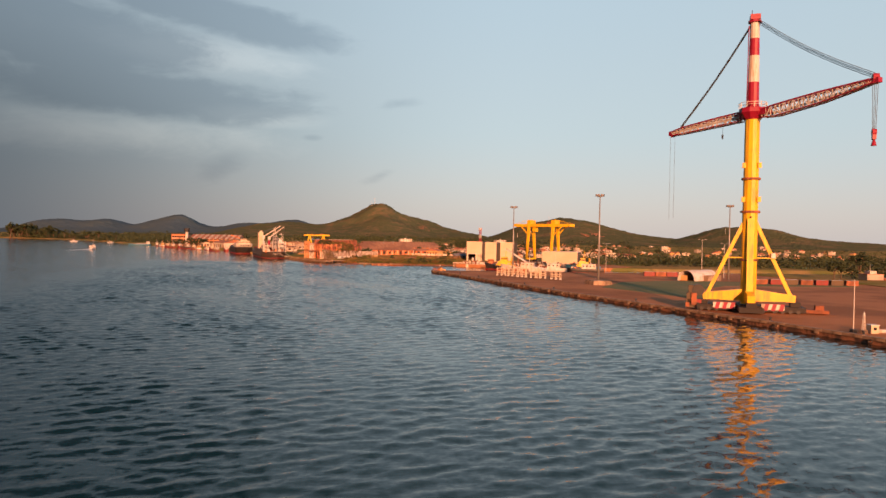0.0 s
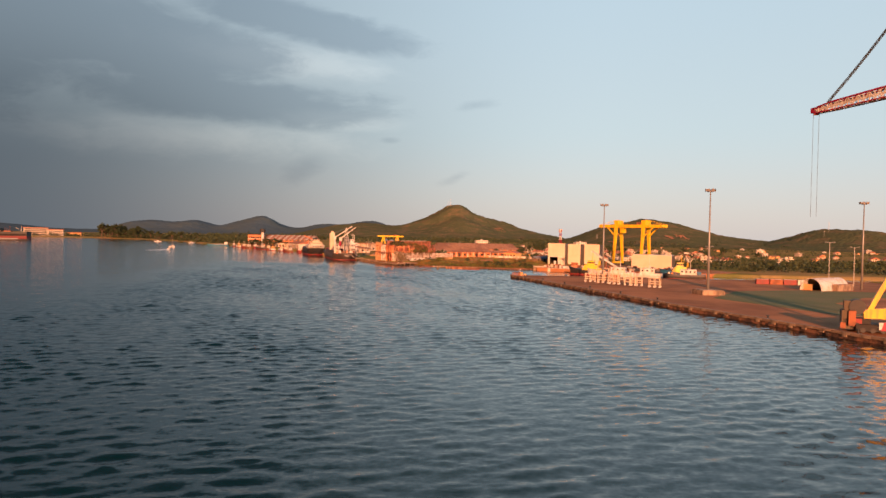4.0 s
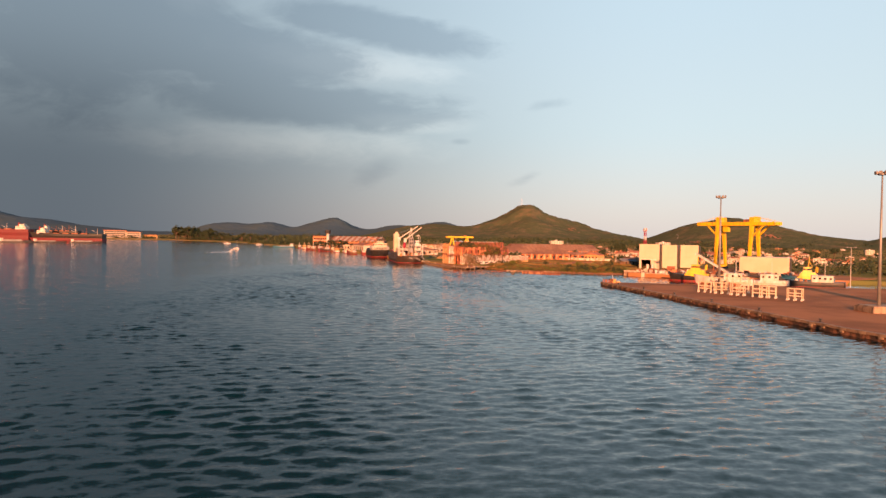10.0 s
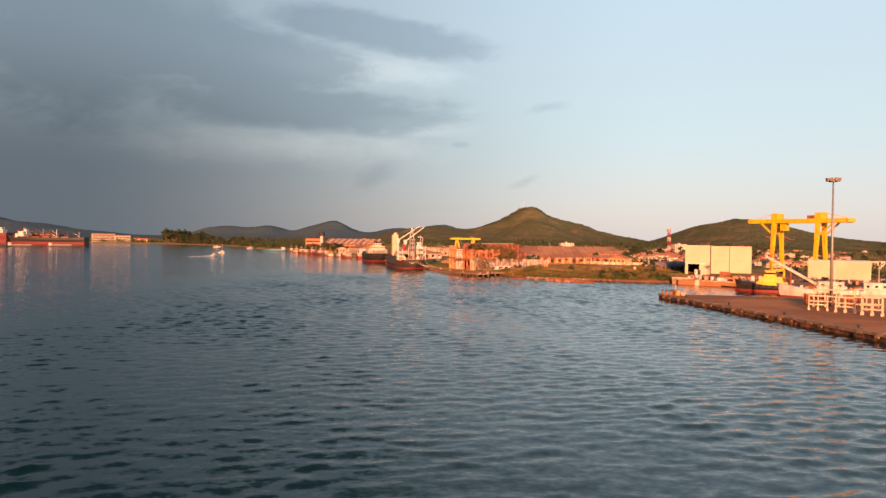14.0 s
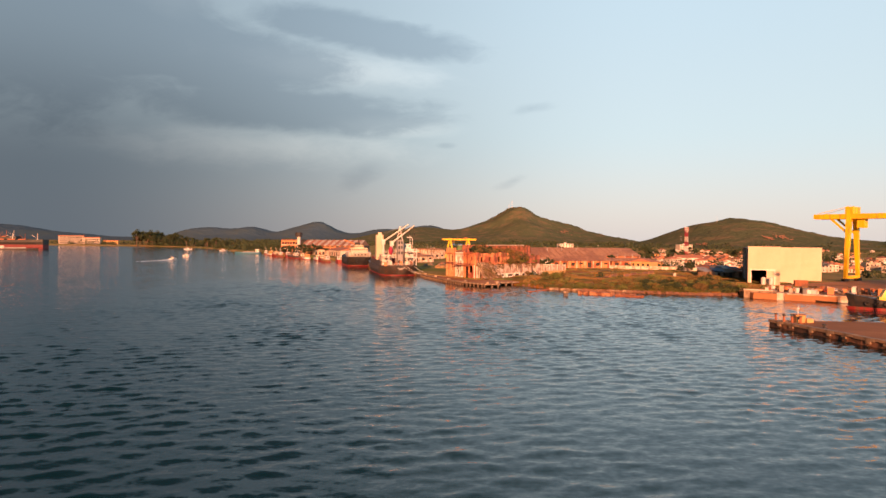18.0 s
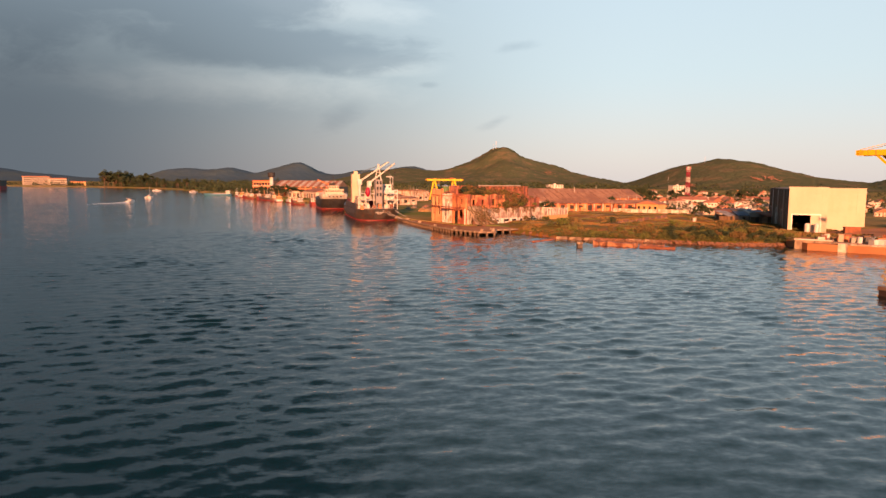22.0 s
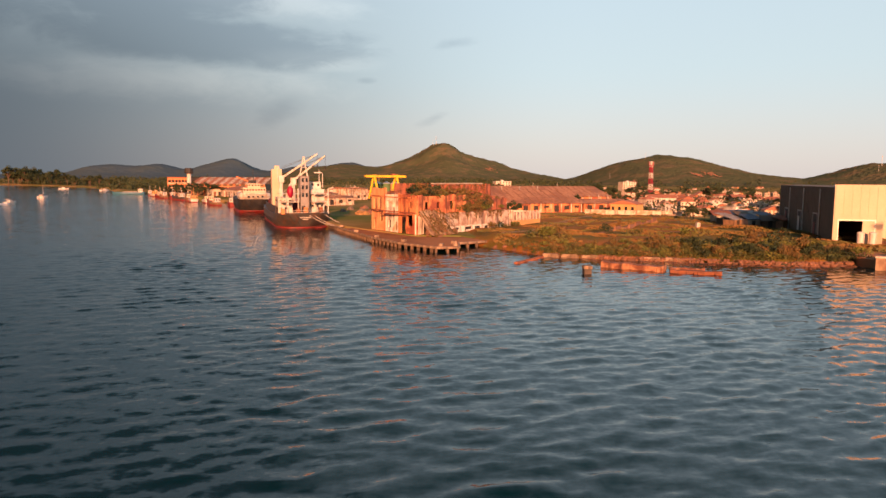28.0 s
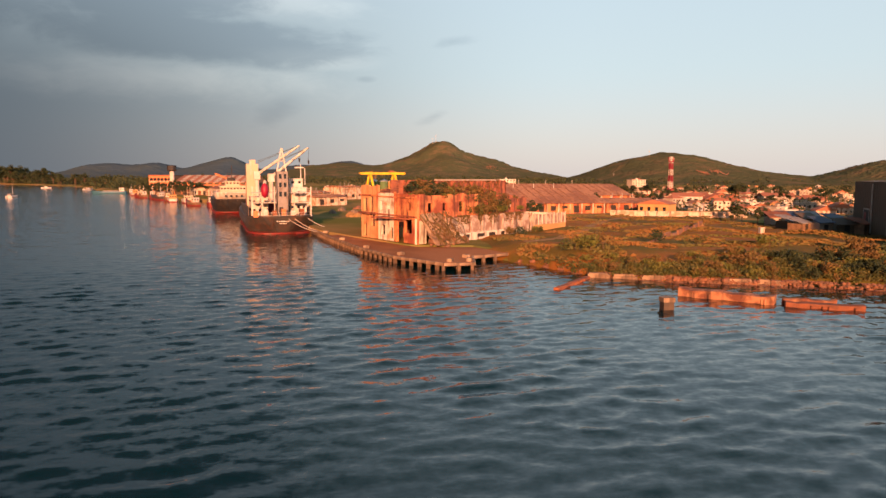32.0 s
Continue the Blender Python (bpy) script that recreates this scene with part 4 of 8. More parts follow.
def gantry(name, base, along, span, height, over, mat, label, k=1.0, splay=0.0):
    """A rail gantry: twin girders on two A-frame legs, with overhanging ends, struts and a trolley."""
    g_ = thing(name, at(*base, along), label, "gantry crane")
    h = height
    for sx_ in (-1, 1):
        gd = part("girder", Shape().box(sx_ * 2.2 * k - 0.7 * k, sx_ * 2.2 * k + 0.7 * k, -span / 2 - over, span / 2 + over, h - 1.1 * k, h + 0.6 * k), mat, g_)
        for e in (() if splay else (-1, 1)):
            part("cable_stay", Shape().beam((sx_ * 2.2 * k, e * (span / 2 + over) * 0.98, h + 0.7 * k), (sx_ * 1.2 * k, e * span / 2, h + 3.4 * k), 0.14 * k), mat, gd)
    for e in (-1, 1):
        part("cross_beam", Shape().box(-2.9 * k, 2.9 * k, e * (span / 2 + over) - 0.4, e * (span / 2 + over) + 0.4, h - 0.9 * k, h + 0.5 * k), mat, g_)
        part("leg_head", Shape().box(-2.6 * k, 2.6 * k, e * span / 2 - 1.3 * k, e * span / 2 + 1.3 * k, h + 0.6 * k, h + (0.9 if splay else 3.0) * k), mat, g_)
        for sx_ in (-1, 1):
            leg = part("leg", Shape().beam((sx_ * 4.3 * k, e * span / 2 + sx_ * splay, 0.7), (sx_ * 2.3 * k, e * span / 2, h - 0.8 * k), 1.0 * k, 1.0 * k, 1.6 * k, 1.5 * k), mat, g_)
            if not splay:
                part("knee_strut", Shape().beam((sx_ * 2.5 * k, e * span / 2, h - 6.5 * k), (sx_ * 2.2 * k, e * (span / 2 + 6.2 * k), h - 1.0 * k), 0.6 * k), mat, leg)
            part("bogie", Shape().box(sx_ * 4.3 * k - 1.6, sx_ * 4.3 * k + 1.6, e * span / 2 + sx_ * splay - 0.6, e * span / 2 + sx_ * splay + 0.6, 0, 0.9), "black", leg)
        part("sill_beam", Shape().box(-4.3 * k, 4.3 * k, e * span / 2 - 0.5 * k, e * span / 2 + 0.5 * k, 0.9, 1.9), mat, g_)
    part("trolley", Shape().box(-2.8 * k, 2.8 * k, span * 0.27, span * 0.27 + 3 * k, h + 0.62 * k, h + 1.9 * k), "rust", g_, "rusty trolley on the girders")
    part("cabin", Shape().box(-1.2 * k, 1.2 * k, -span / 2 + 2, -span / 2 + 4.4 * k, h - 4.2 * k, h - 1.2 * k), "yellow" if not splay else "cladding", g_)
    return g_


gantry("gantry_crane", (151.3, 396.0, 2.5), (0.53, -0.848), 18.6, 22.6, 11.6, "yellow", "yellow shipyard gantry crane with twin girders and splayed legs")
gantry("gantry_crane", (22.3, 640.0, 2.4), (0.98, 0.17), 12.6, 13.6, 5.0, "yellow", "smaller yellow gantry crane behind the ruined warehouse", 0.7, 2.4)


# ---- shipyard sheds ----
def ribs(s, L, z0, z1, y, step=0.9, w_=0.07):
    for k in range(int(L / step)):
        s.box(k * step + 0.2, k * step + 0.2 + w_, y - 0.05, y, z0, z1)
    return s


def shed_bay(x, y, L, h, depth, door, label):
    """A tall bay: pale sheet front facing the water, dark corrugated side."""
    t = thing("shed_bay", at(x, y, 2.5, (0.40, 0.917)), label, "shed", "bays of the shipyard shed")
    s = Shape()
    wall_panel(s, L, h, 0.3, [door] if door else [])
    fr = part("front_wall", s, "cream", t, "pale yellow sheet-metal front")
    part("parapet_trim", Shape().box(-0.1, L + 0.1, -0.08, 0.4, h, h + 0.25), "cream", fr)
    part("front_ribs", ribs(Shape(), L, door[3] if door else 0.1, h - 0.1, 0.0, 1.5, 0.05), "cream", fr)
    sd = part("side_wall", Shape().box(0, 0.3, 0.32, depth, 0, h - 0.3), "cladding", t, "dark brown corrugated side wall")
    rb = Shape()
    for k in range(int(depth / 1.2)):
        rb.box(-0.03, 0.0, 0.6 + k * 1.2, 1.2 + k * 1.2, 0.3, h - 0.4)
    part("corrugation", rb, "cladding", sd)
    for k in range(3):
        yy = depth * (0.2 + 0.28 * k)
        part("downpipe", Shape().box(-0.25, -0.06, yy, yy + 0.3, 0.2, h - 0.8), "sheet", sd, "pale metal downpipe")
        # dark panels stand for shaded doorways, red and pale ones for lit insides
        part("side_opening", Shape().box(-0.1, -0.034, yy + 1.6, yy + 5.2, 0.3, 5.2), "dark", sd, "dark panel standing for a shaded doorway")
        part("side_door_frame", Shape().box(-0.2, -0.036, yy + 1.3, yy + 1.6, 0.2, 5.5).box(-0.2, -0.036, yy + 5.2, yy + 5.5, 0.2, 5.5).box(-0.2, -0.036, yy + 1.6, yy + 5.2, 5.2, 5.5), "steel", sd, "grey steel door frame")
        part("side_door_leaf", Shape().box(-0.16, -0.104, yy + 3.6, yy + 5.1, 0.3, 3.4 + 0.6 * k), ("hull_red", "sheet", "hull_red")[k], sd, "panel standing for the lit inside of the doorway")
    part("far_wall", Shape().box(L - 0.3, L, 0.32, depth, 0, h - 0.3), "cladding", t)
    part("rear_wall", Shape().box(0.32, L - 0.32, depth - 0.3, depth, 0, h - 0.3), "cladding", t)
    part("roof", Shape().add([(0, 0.3, h - 0.3), (L, 0.3, h - 0.3), (L, depth, h - 0.3), (0, depth, h - 0.3), (L / 2, 0.3, h - 0.05), (L / 2, depth, h - 0.05)],
                             [(0, 4, 5, 3), (4, 1, 2, 5), (0, 1, 4), (3, 5, 2)]), "cladding", t)
    if door:
        x0, x1, z0, z1 = door
        part("door_frame", Shape().box(x0 - 0.25, x0, -0.12, 0.4, 0, z1 + 0.25).box(x1, x1 + 0.25, -0.12, 0.4, 0, z1 + 0.25).box(x0, x1, -0.12, 0.4, z1, z1 + 0.25), "sheet", t)
        part("sliding_door", Shape().box(x0 + (x1 - x0) * 0.66, x1, -0.35, -0.2, 0.1, z1), "cream", t, "sliding door pushed half open")
    return t


shed_bay(98.0, 379.0, 9.0, 11.6, 54, (1.0, 7.4, 0.0, 4.6), "tall shipyard shed with pale front, half-open door and dark side")
shed_bay(111.6, 387.6, 6.75, 11.3, 41, None, "pale blank-fronted shed bay set back behind its neighbour")
shed_bay(126.5, 404.8, 8.5, 11.2, 24, None, "rearmost pale blank-fronted shed bay")
s2 = thing("low_shed", at(140.1, 367.5, 2.5, (0.5, 0.86)), "long low pale shed in the shipyard", "shed")
fw = part("front_wall", wall_panel(Shape(), 20.2, 6.9, 0.3), "cream", s2)
part("front_ribs", ribs(Shape(), 20.2, 0.1, 6.8, 0.0, 1.4, 0.05), "cream", fw)
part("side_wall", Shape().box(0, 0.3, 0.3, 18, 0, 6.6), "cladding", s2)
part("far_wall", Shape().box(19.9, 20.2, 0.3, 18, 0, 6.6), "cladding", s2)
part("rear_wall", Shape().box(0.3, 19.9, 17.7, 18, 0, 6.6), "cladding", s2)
part("roof", Shape().box(0, 20.2, 0.3, 18, 6.6, 6.8), "sheet", s2)


# ---- the ruined warehouse and its pier ----
UX, UY = (0.735, 0.678), (-0.678, 0.735)
B = (15.5, 404.1)


def uv(u, v_):
    u, v_ = u * 1.06, v_ * 1.06
    return (B[0] + UX[0] * u + UY[0] * v_, B[1] + UX[1] * u + UY[1] * v_)


def wall_between(name, p, q_, z, h, t, mat, parent, holes=(), top=None, label=""):
    """A wall from p to q_ with its outer face on that line (its thickness to the left of the way p to q_)."""
    d = Vector((q_[0] - p[0], q_[1] - p[1]))
    s = Shape()
    wall_panel(s, d.length, h, t, holes, top)
    ob = part(name, s, mat, parent, label)
    ob.matrix_basis = pose(p[0], p[1], z, 0, 0, math.degrees(math.atan2(d.y, d.x)))
    return ob


def ragged(base, amp, seed):
    return lambda x: base + amp * noise.fractal(Vector((x * 0.35, seed, 0)), 0.8, 2.0, 4)


RUIN_AXES = math.degrees(math.atan2(UX[1], UX[0]))
ruin = thing("ruined_warehouse", Matrix.Diagonal((1, 1, 1.045, 1)), "derelict roofless warehouse of stained plaster and brick overgrown with bushes", "ruin")
A = (6.3, 422.1)
dA = Vector((B[0] - A[0], B[1] - A[1]))
F = lambda k: (A[0] + dA.x * k, A[1] + dA.y * k)
Z0 = 2.35
# channel front: an orange tower bay, a pale bay, an orange bay
wall_between("tower_bay_wall", F(0), F(0.32), Z0, 9.9, 0.5, "ruin_tower", ruin, [(3.9, 5.3, 2.2, 4.6), (1.0, 2.4, 4.9, 7.4), (3.4, 4.8, 4.9, 7.6), (1.0, 2.2, 0.3, 2.6)], ragged(9.7, 0.25, 1), "orange plaster bay")
wall_between("pale_bay_wall", F(0.322), F(0.64), Z0, 8.6, 0.5, "ruin_white", ruin, [(1.2, 2.7, 0.9, 2.7), (4.4, 5.6, 0.4, 2.4), (0.8, 1.7, 5.4, 7.0), (3.6, 4.5, 5.6, 6.8)], ragged(8.4, 0.3, 2), "stained white plaster bay")
wall_between("orange_bay_wall", F(0.642), F(1.0), Z0, 8.6, 0.5, "ruin_orange", ruin, [(0.4, 2.9, 0.0, 3.6), (3.2, 5.6, 1.7, 4.3), (4.2, 5.2, 5.6, 7.0)], ragged(8.4, 0.35, 3))
for k, h in ((0.32, 9.9), (0.64, 8.7)):
    p = F(k)
    o = part("pilaster", Shape().box(-0.25, 0.25, -0.14, 0.1, 0, h), "ruin_orange", ruin)
    o.matrix_basis = pose(p[0], p[1], Z0, 0, 0, math.degrees(math.atan2(dA.y, dA.x)))
dl = dA.length
o = part("ledge", Shape().box(0.2, dl * 0.32, -0.9, 0.02, 0, 0.3).box(dl * 0.33, dl, -0.3, 0.02, 0, 0.22), "ruin_brick", ruin, "broken floor ledge along the front")
o.matrix_basis = pose(A[0], A[1], Z0 + 4.5, 0, 0, math.degrees(math.atan2(dA.y, dA.x)))
o = part("cornice", Shape().box(0.0, dl * 0.31, -0.3, 0.1, 3.4, 3.65).box(dl * 0.33, dl, -0.25, 0.1, 3.3, 3.5), "ruin_orange", ruin)
o.matrix_basis = pose(A[0], A[1], Z0 + 4.4, 0, 0, math.degrees(math.atan2(dA.y, dA.x)))
# tiled remains of roof over the pale bay
rf = Shape()
for r_ in range(6):
    for c_ in range(14):
        rng = random.Random(r_ * 40 + c_)
        if rng.random() < 0.85:
            rf.box(c_ * 0.42, c_ * 0.42 + 0.36, r_ * 0.55, r_ * 0.55 + 0.6, r_ * 0.34 + rng.uniform(0, 0.06), r_ * 0.34 + 0.1)
o = part("roof_tiles", rf, "roof", ruin, "remaining brown roof tiles")
o.matrix_basis = pose(F(0.33)[0], F(0.33)[1], Z0 + 8.4, 0, 0, math.degrees(math.atan2(dA.y, dA.x)))
# side facing the field: upper storey over a collapsed corner
wall_between("upper_wall", uv(0, 0), uv(17, 0), Z0 + 4.3, 4.2, 0.45, "ruin_orange", ruin, [(3.0, 4.3, 1.0, 2.6), (7.2, 8.3, 1.2, 2.5), (12.0, 13.4, 0.8, 2.7)], ragged(3.9, 0.4, 5))
wall_between("corner_wall", uv(0, 0), uv(5.0, 0), Z0, 4.3, 0.45, "ruin_white", ruin, [(2.6, 4.6, 0, 2.6)])
wall_between("brick_wall", uv(17.05, 0.4), uv(35, 0.9), Z0 + 4.3, 3.9, 0.4, "ruin_brick", ruin, [(2.0, 3.2, 0.6, 2.2), (6.0, 7.5, 0.5, 2.0), (12.0, 13.2, 0.6, 1.9)], ragged(2.9, 1.2, 8), "bare broken brick wall")
o = part("floor_slab", Shape().box(0.4, 27, -0.5, 11, 4.05, 4.28), "ruin_brick", ruin, "cracked first-floor slab")
o.matrix_basis = pose(B[0], B[1], Z0, 0, 0, RUIN_AXES) @ Matrix.Diagonal((1.06, 1.06, 1, 1))
# low wing with scalloped crest, stained white
scallop = lambda x: 4.05 + 0.35 * abs(math.sin(x * math.pi / 3.4)) + 0.12 * noise.noise(Vector((x, 4, 0)))
wall_between("low_wing_wall", uv(6.4, -1.2), uv(33.0, -1.2), Z0, 4.4, 0.4, "ruin_grey", ruin,
             [(5.2, 6.0, 0.5, 1.0), (8.4, 11.0, 0.6, 1.2), (13.4, 16.0, 0.7, 1.3), (6.9, 7.6, 1.6, 4.0), (17.5, 19.0, 0.4, 1.2)], scallop, "stained white lower wall")
for k in range(9):
    p = uv(6.6 + k * 3.35, -1.2)
    o = part("buttress", Shape().box(-0.18, 0.18, -0.2, 0.0, 0, 4.2), "ruin_grey", ruin)
    o.matrix_basis = pose(p[0], p[1], Z0, 0, 0, RUIN_AXES)
lb = Shape().box(9, 30, -1.75, -1.23, 0, 1.35)
o = part("lower_band", lb, "ruin_white", ruin)
o.matrix_basis = pose(B[0], B[1], Z0, 0, 0, RUIN_AXES) @ Matrix.Diagonal((1.06, 1.06, 1, 1))
# dark panels set on the band stand for the shade inside low openings
for k, (u0, w_) in enumerate(((11.2, 1.0), (14.6, 2.2), (18.2, 2.0), (22.0, 1.2), (25.4, 1.6))):
    o = part("opening", Shape().box(u0, u0 + w_, -1.78, -1.7, 0.45, 1.1), "dark", ruin, "dark panel standing for a low shaded opening")
    o.matrix_basis = pose(B[0], B[1], Z0, 0, 0, RUIN_AXES) @ Matrix.Diagonal((1.06, 1.06, 1, 1))
wall_between("low_wing_end", uv(33.0, -1.2), uv(33.0, 9), Z0, 4.0, 0.4, "ruin_white", ruin)
# far yard wall with posts
wall_between("yard_wall", uv(35.6, -0.6), uv(48.4, -0.6), Z0, 3.9, 0.35, "ruin_grey", ruin, [], ragged(3.6, 0.25, 12), "stained yard wall")
for k in range(9):
    p = uv(35.7 + k * 1.58, -0.6)
    o = part("wall_post", Shape().box(-0.14, 0.14, -0.16, 0.0, 0, 3.9), "house", ruin)
    o.matrix_basis = pose(p[0], p[1], Z0, 0, 0, RUIN_AXES)
o = part("wall_base", Shape().box(35.6, 48.4, -0.8, -0.61, 0, 1.5), "house_ochre", ruin)
o.matrix_basis = pose(B[0], B[1], Z0, 0, 0, RUIN_AXES) @ Matrix.Diagonal((1.06, 1.06, 1, 1))
wall_between("yard_wall_end", uv(48.4, -0.6), uv(48.4, 11), Z0, 3.5, 0.35, "ruin_white", ruin)
# tall brick block at the back
wall_between("block_front", uv(9, 10.9), uv(42.2, 10.9), Z0, 10.9, 0.5, "ruin_brick", ruin,
             [(2, 3.4, 6.5, 8.6), (6.5, 8.5, 7.4, 9.0), (13, 14.3, 6.6, 8.4), (20, 21.3, 6.6, 8.4), (26, 27.2, 6.6, 8.4)], ragged(10.5, 0.22, 21), "tall bare brick wall")
wall_between("block_right", uv(42.2, 10.9), uv(42.2, 27), Z0, 10.8, 0.5, "ruin_brick", ruin, [(4, 5.2, 6, 8), (10, 11.2, 6, 8)], ragged(10.6, 0.2, 23))
wall_between("block_back", uv(42.2, 27), (13.5, 445), Z0, 10.6, 0.5, "ruin_brick", ruin)
wall_between("channel_wall", (13.5, 445), A, Z0, 9.0, 0.5, "ruin_orange", ruin, [], ragged(8.6, 0.3, 27))
for k in range(10):
    p = uv(10 + k * 3.3, 10.9)
    o = part("pilaster", Shape().box(-0.3, 0.3, -0.2, 0.0, 4.3, 10.7), "ruin_brick", ruin)
    o.matrix_basis = pose(p[0], p[1], Z0, 0, 0, RUIN_AXES)
o = part("roof_rim", Shape().box(18, 38, 10.6, 11.3, 10.6, 10.9), "house", ruin, "pale roof edge")
o.matrix_basis = pose(B[0], B[1], Z0, 0, 0, RUIN_AXES) @ Matrix.Diagonal((1.06, 1.06, 1, 1))
# fallen slab and roots leaning on the corner
fall = Shape()
rng = random.Random(41)
# one broken sheet that sags from the upper floor down to the pier
nu, nv = 12, 7
for face in (0, 1):
    for j in range(nv + 1):
        for i in range(nu + 1):
            g1, g2 = i / nu, j / nv
            wob = noise.noise(Vector((i * 0.6, j * 0.8, 3)))
            pu = 0.6 + 6.6 * g1 + 1.4 * g2 * (g1 - 0.3) + 0.5 * wob
            pz = 4.9 * (1 - g2) ** 1.25 + 0.35 + 0.7 * wob - 0.9 * abs(g1 - 0.35) * (1 - g2) - 0.3 * face
            fall.v.append((*uv(pu, -0.1 - 4.2 * g2 - 0.5 * wob * g2), Z0 + max(0.05, pz)))
row = nu + 1
off = row * (nv + 1)
for j in range(nv):
    for i in range(nu):
        q = (j * row + i, j * row + i + 1, (j + 1) * row + i + 1, (j + 1) * row + i)
        fall.f += [q, tuple(off + v_ for v_ in reversed(q))]
for j in range(nv):
    for i in (0, nu):
        a, b = j * row + i, (j + 1) * row + i
        fall.f.append((a, b, b + off, a + off))
for i in range(nu):
    for j in (0, nv):
        a, b = j * row + i, j * row + i + 1
        fall.f.append((a, b, b + off, a + off))
part("fallen_slab", fall, "concrete", ruin, "fallen floor slab leaning on the corner")
roots = Shape()
for k in range(46):
    a = Vector((*uv(0.4 + rng.random() * 7.6, -0.1), Z0 + rng.uniform(3.6, 5.4)))
    b = Vector((*uv(0.8 + rng.random() * 7.4, -2.2 - rng.random() * 3.0), Z0 + 0.1))
    m_ = a.lerp(b, 0.5) + Vector((rng.gauss(0, 0.6), rng.gauss(0, 0.5), rng.uniform(-0.2, 0.9)))
    roots.tube(a, m_, 0.09, 0.07, 5).tube(m_, b, 0.07, 0.04, 5)
for k in range(420):
    g2 = rng.random()
    p = Vector((*uv(0.6 + rng.random() * 7.4, -0.3 - g2 * 4.4), Z0 + 4.9 * (1 - g2) * rng.uniform(0.75, 1.1) + 0.3))
    d = Vector((rng.gauss(0, 1), rng.gauss(0, 1), rng.gauss(0, 1))).normalized() * rng.uniform(0.15, 0.4)
    e = d.cross(Vector((0.3, 0.2, 1))).normalized() * 0.14
    roots.add([p - d, p + e, p + d, p - e], [(0, 1, 2, 3)])
part("dead_creeper", roots, "dry", ruin, "dry brown roots and creeper over the rubble")
for k in range(40):
    p = Vector((*uv(rng.uniform(1, 9), rng.uniform(-4.6, -0.6)), Z0 + rng.uniform(0.0, 0.9)))
    r = rng.uniform(0.3, 0.8)
    chunk = [(r * rng.uniform(0.75, 1.15) * math.cos(a_), r * 0.8 * rng.uniform(0.75, 1.15) * math.sin(a_)) for a_ in (0.2, 1.3, 2.3, 3.4, 4.3, 5.4)]
    hh = r * rng.uniform(0.3, 0.7)
    o = part("rubble_block", Shape().loft([[(x_, y_, -r) for x_, y_ in chunk], [(x_ * 0.95, y_ * 0.95, hh * 0.6) for x_, y_ in chunk], [(x_ * 0.55, y_ * 0.6, hh) for x_, y_ in chunk]]), "rock", ruin)
    o.matrix_basis = pose(p.x, p.y, p.z, rng.uniform(-12, 12), rng.uniform(-12, 12), rng.uniform(0, 90))

# bushes that grow on the ruin
bush_meshes = []
for k in range(4):
    s = Shape()
    rng = random.Random(60 + k)
    for _ in range(5):
        c_ = (rng.gauss(0, 0.55), rng.gauss(0, 0.55), 0.55 + rng.uniform(0, 0.5))
        s.leaves(c_, (0.6, 0.6, 0.5), 70, 0.13, rng)
    bush_meshes.append((s.mesh("foliage", ("leaf", "leaf_bright", "dry_leaf", "leaf_dark")[k]), s))


def bush(x, y, z, size, k, label="leafy green bush growing out of the ruin", group="bushes on the ruin", mat=None):
    b = thing("bush", pose(x, y, z, 0, 0, k * 77) @ Matrix.Diagonal((size, size, size * (0.8 + 0.12 * (k % 4)), 1)), label, "bush", group)
    part("foliage", bush_meshes[k % 4][0], "leaf", b)
    part("stem", stem_mesh, "bark", b)
    return b


stem_mesh = Shape().tube((0, 0, -0.3), (0.1, 0, 0.5), 0.07, 0.04, 6).tube((0.1, 0, 0.5), (0.4, 0.2, 0.9), 0.04, 0.02, 5).tube((0.1, 0, 0.5), (-0.3, -0.2, 0.9), 0.04, 0.02, 5).mesh("stem", "bark")
rng = random.Random(71)
for k in range(84):
    if k % 5 == 4:
        p, z = uv(rng.uniform(15, 29), rng.uniform(-0.6, 0.3)), Z0 + rng.uniform(4.2, 6.6)
    elif k < 34:
        p, z = uv(rng.uniform(3.5, 17), rng.uniform(0.6, 6)), Z0 + rng.uniform(7.0, 8.9)
    else:
        p, z = uv(rng.uniform(14, 33), rng.uniform(0.2, 9.5)), Z0 + 4.3 + rng.uniform(0, 2.2)
    bush(p[0], p[1], z, rng.uniform(0.6, 1.7), (1, 2, 0, 2, 2, 3)[k % 6] + 4 * k)
for k, (u_, v_, s_) in enumerate(((9.6, 9.6, 1.5), (11.4, 9.4, 1.9), (13.4, 9.2, 1.6), (15.2, 9.4, 1.3))):
    bush(*uv(u_, v_), Z0 + 8.6, s_, (3, 2, 3, 2)[k] + 4 * k, "dark bush rooted on top of the brick wall")
for k, (u_, v_, s_) in enumerate(((14.5, 10.0, 2.6), (18, 10.0, 2.2), (24, 9.8, 2.9), (28, 9.5, 2.0), (33, 9.8, 2.4), (11.5, 9.0, 2.2), (22, 4, 2.6))):
    bush(*uv(u_, v_), Z0 + 6.2, s_, k)
for k, (u_, v_, s_) in enumerate(((24, -3.0, 1.3), (26, -3.4, 1.2), (33, -2.6, 1.5), (34.8, -2.2, 1.2))):
    bush(*uv(u_, v_), Z0, s_, k + 2, "green bush at the foot of the stained wall", "bushes along the wall")

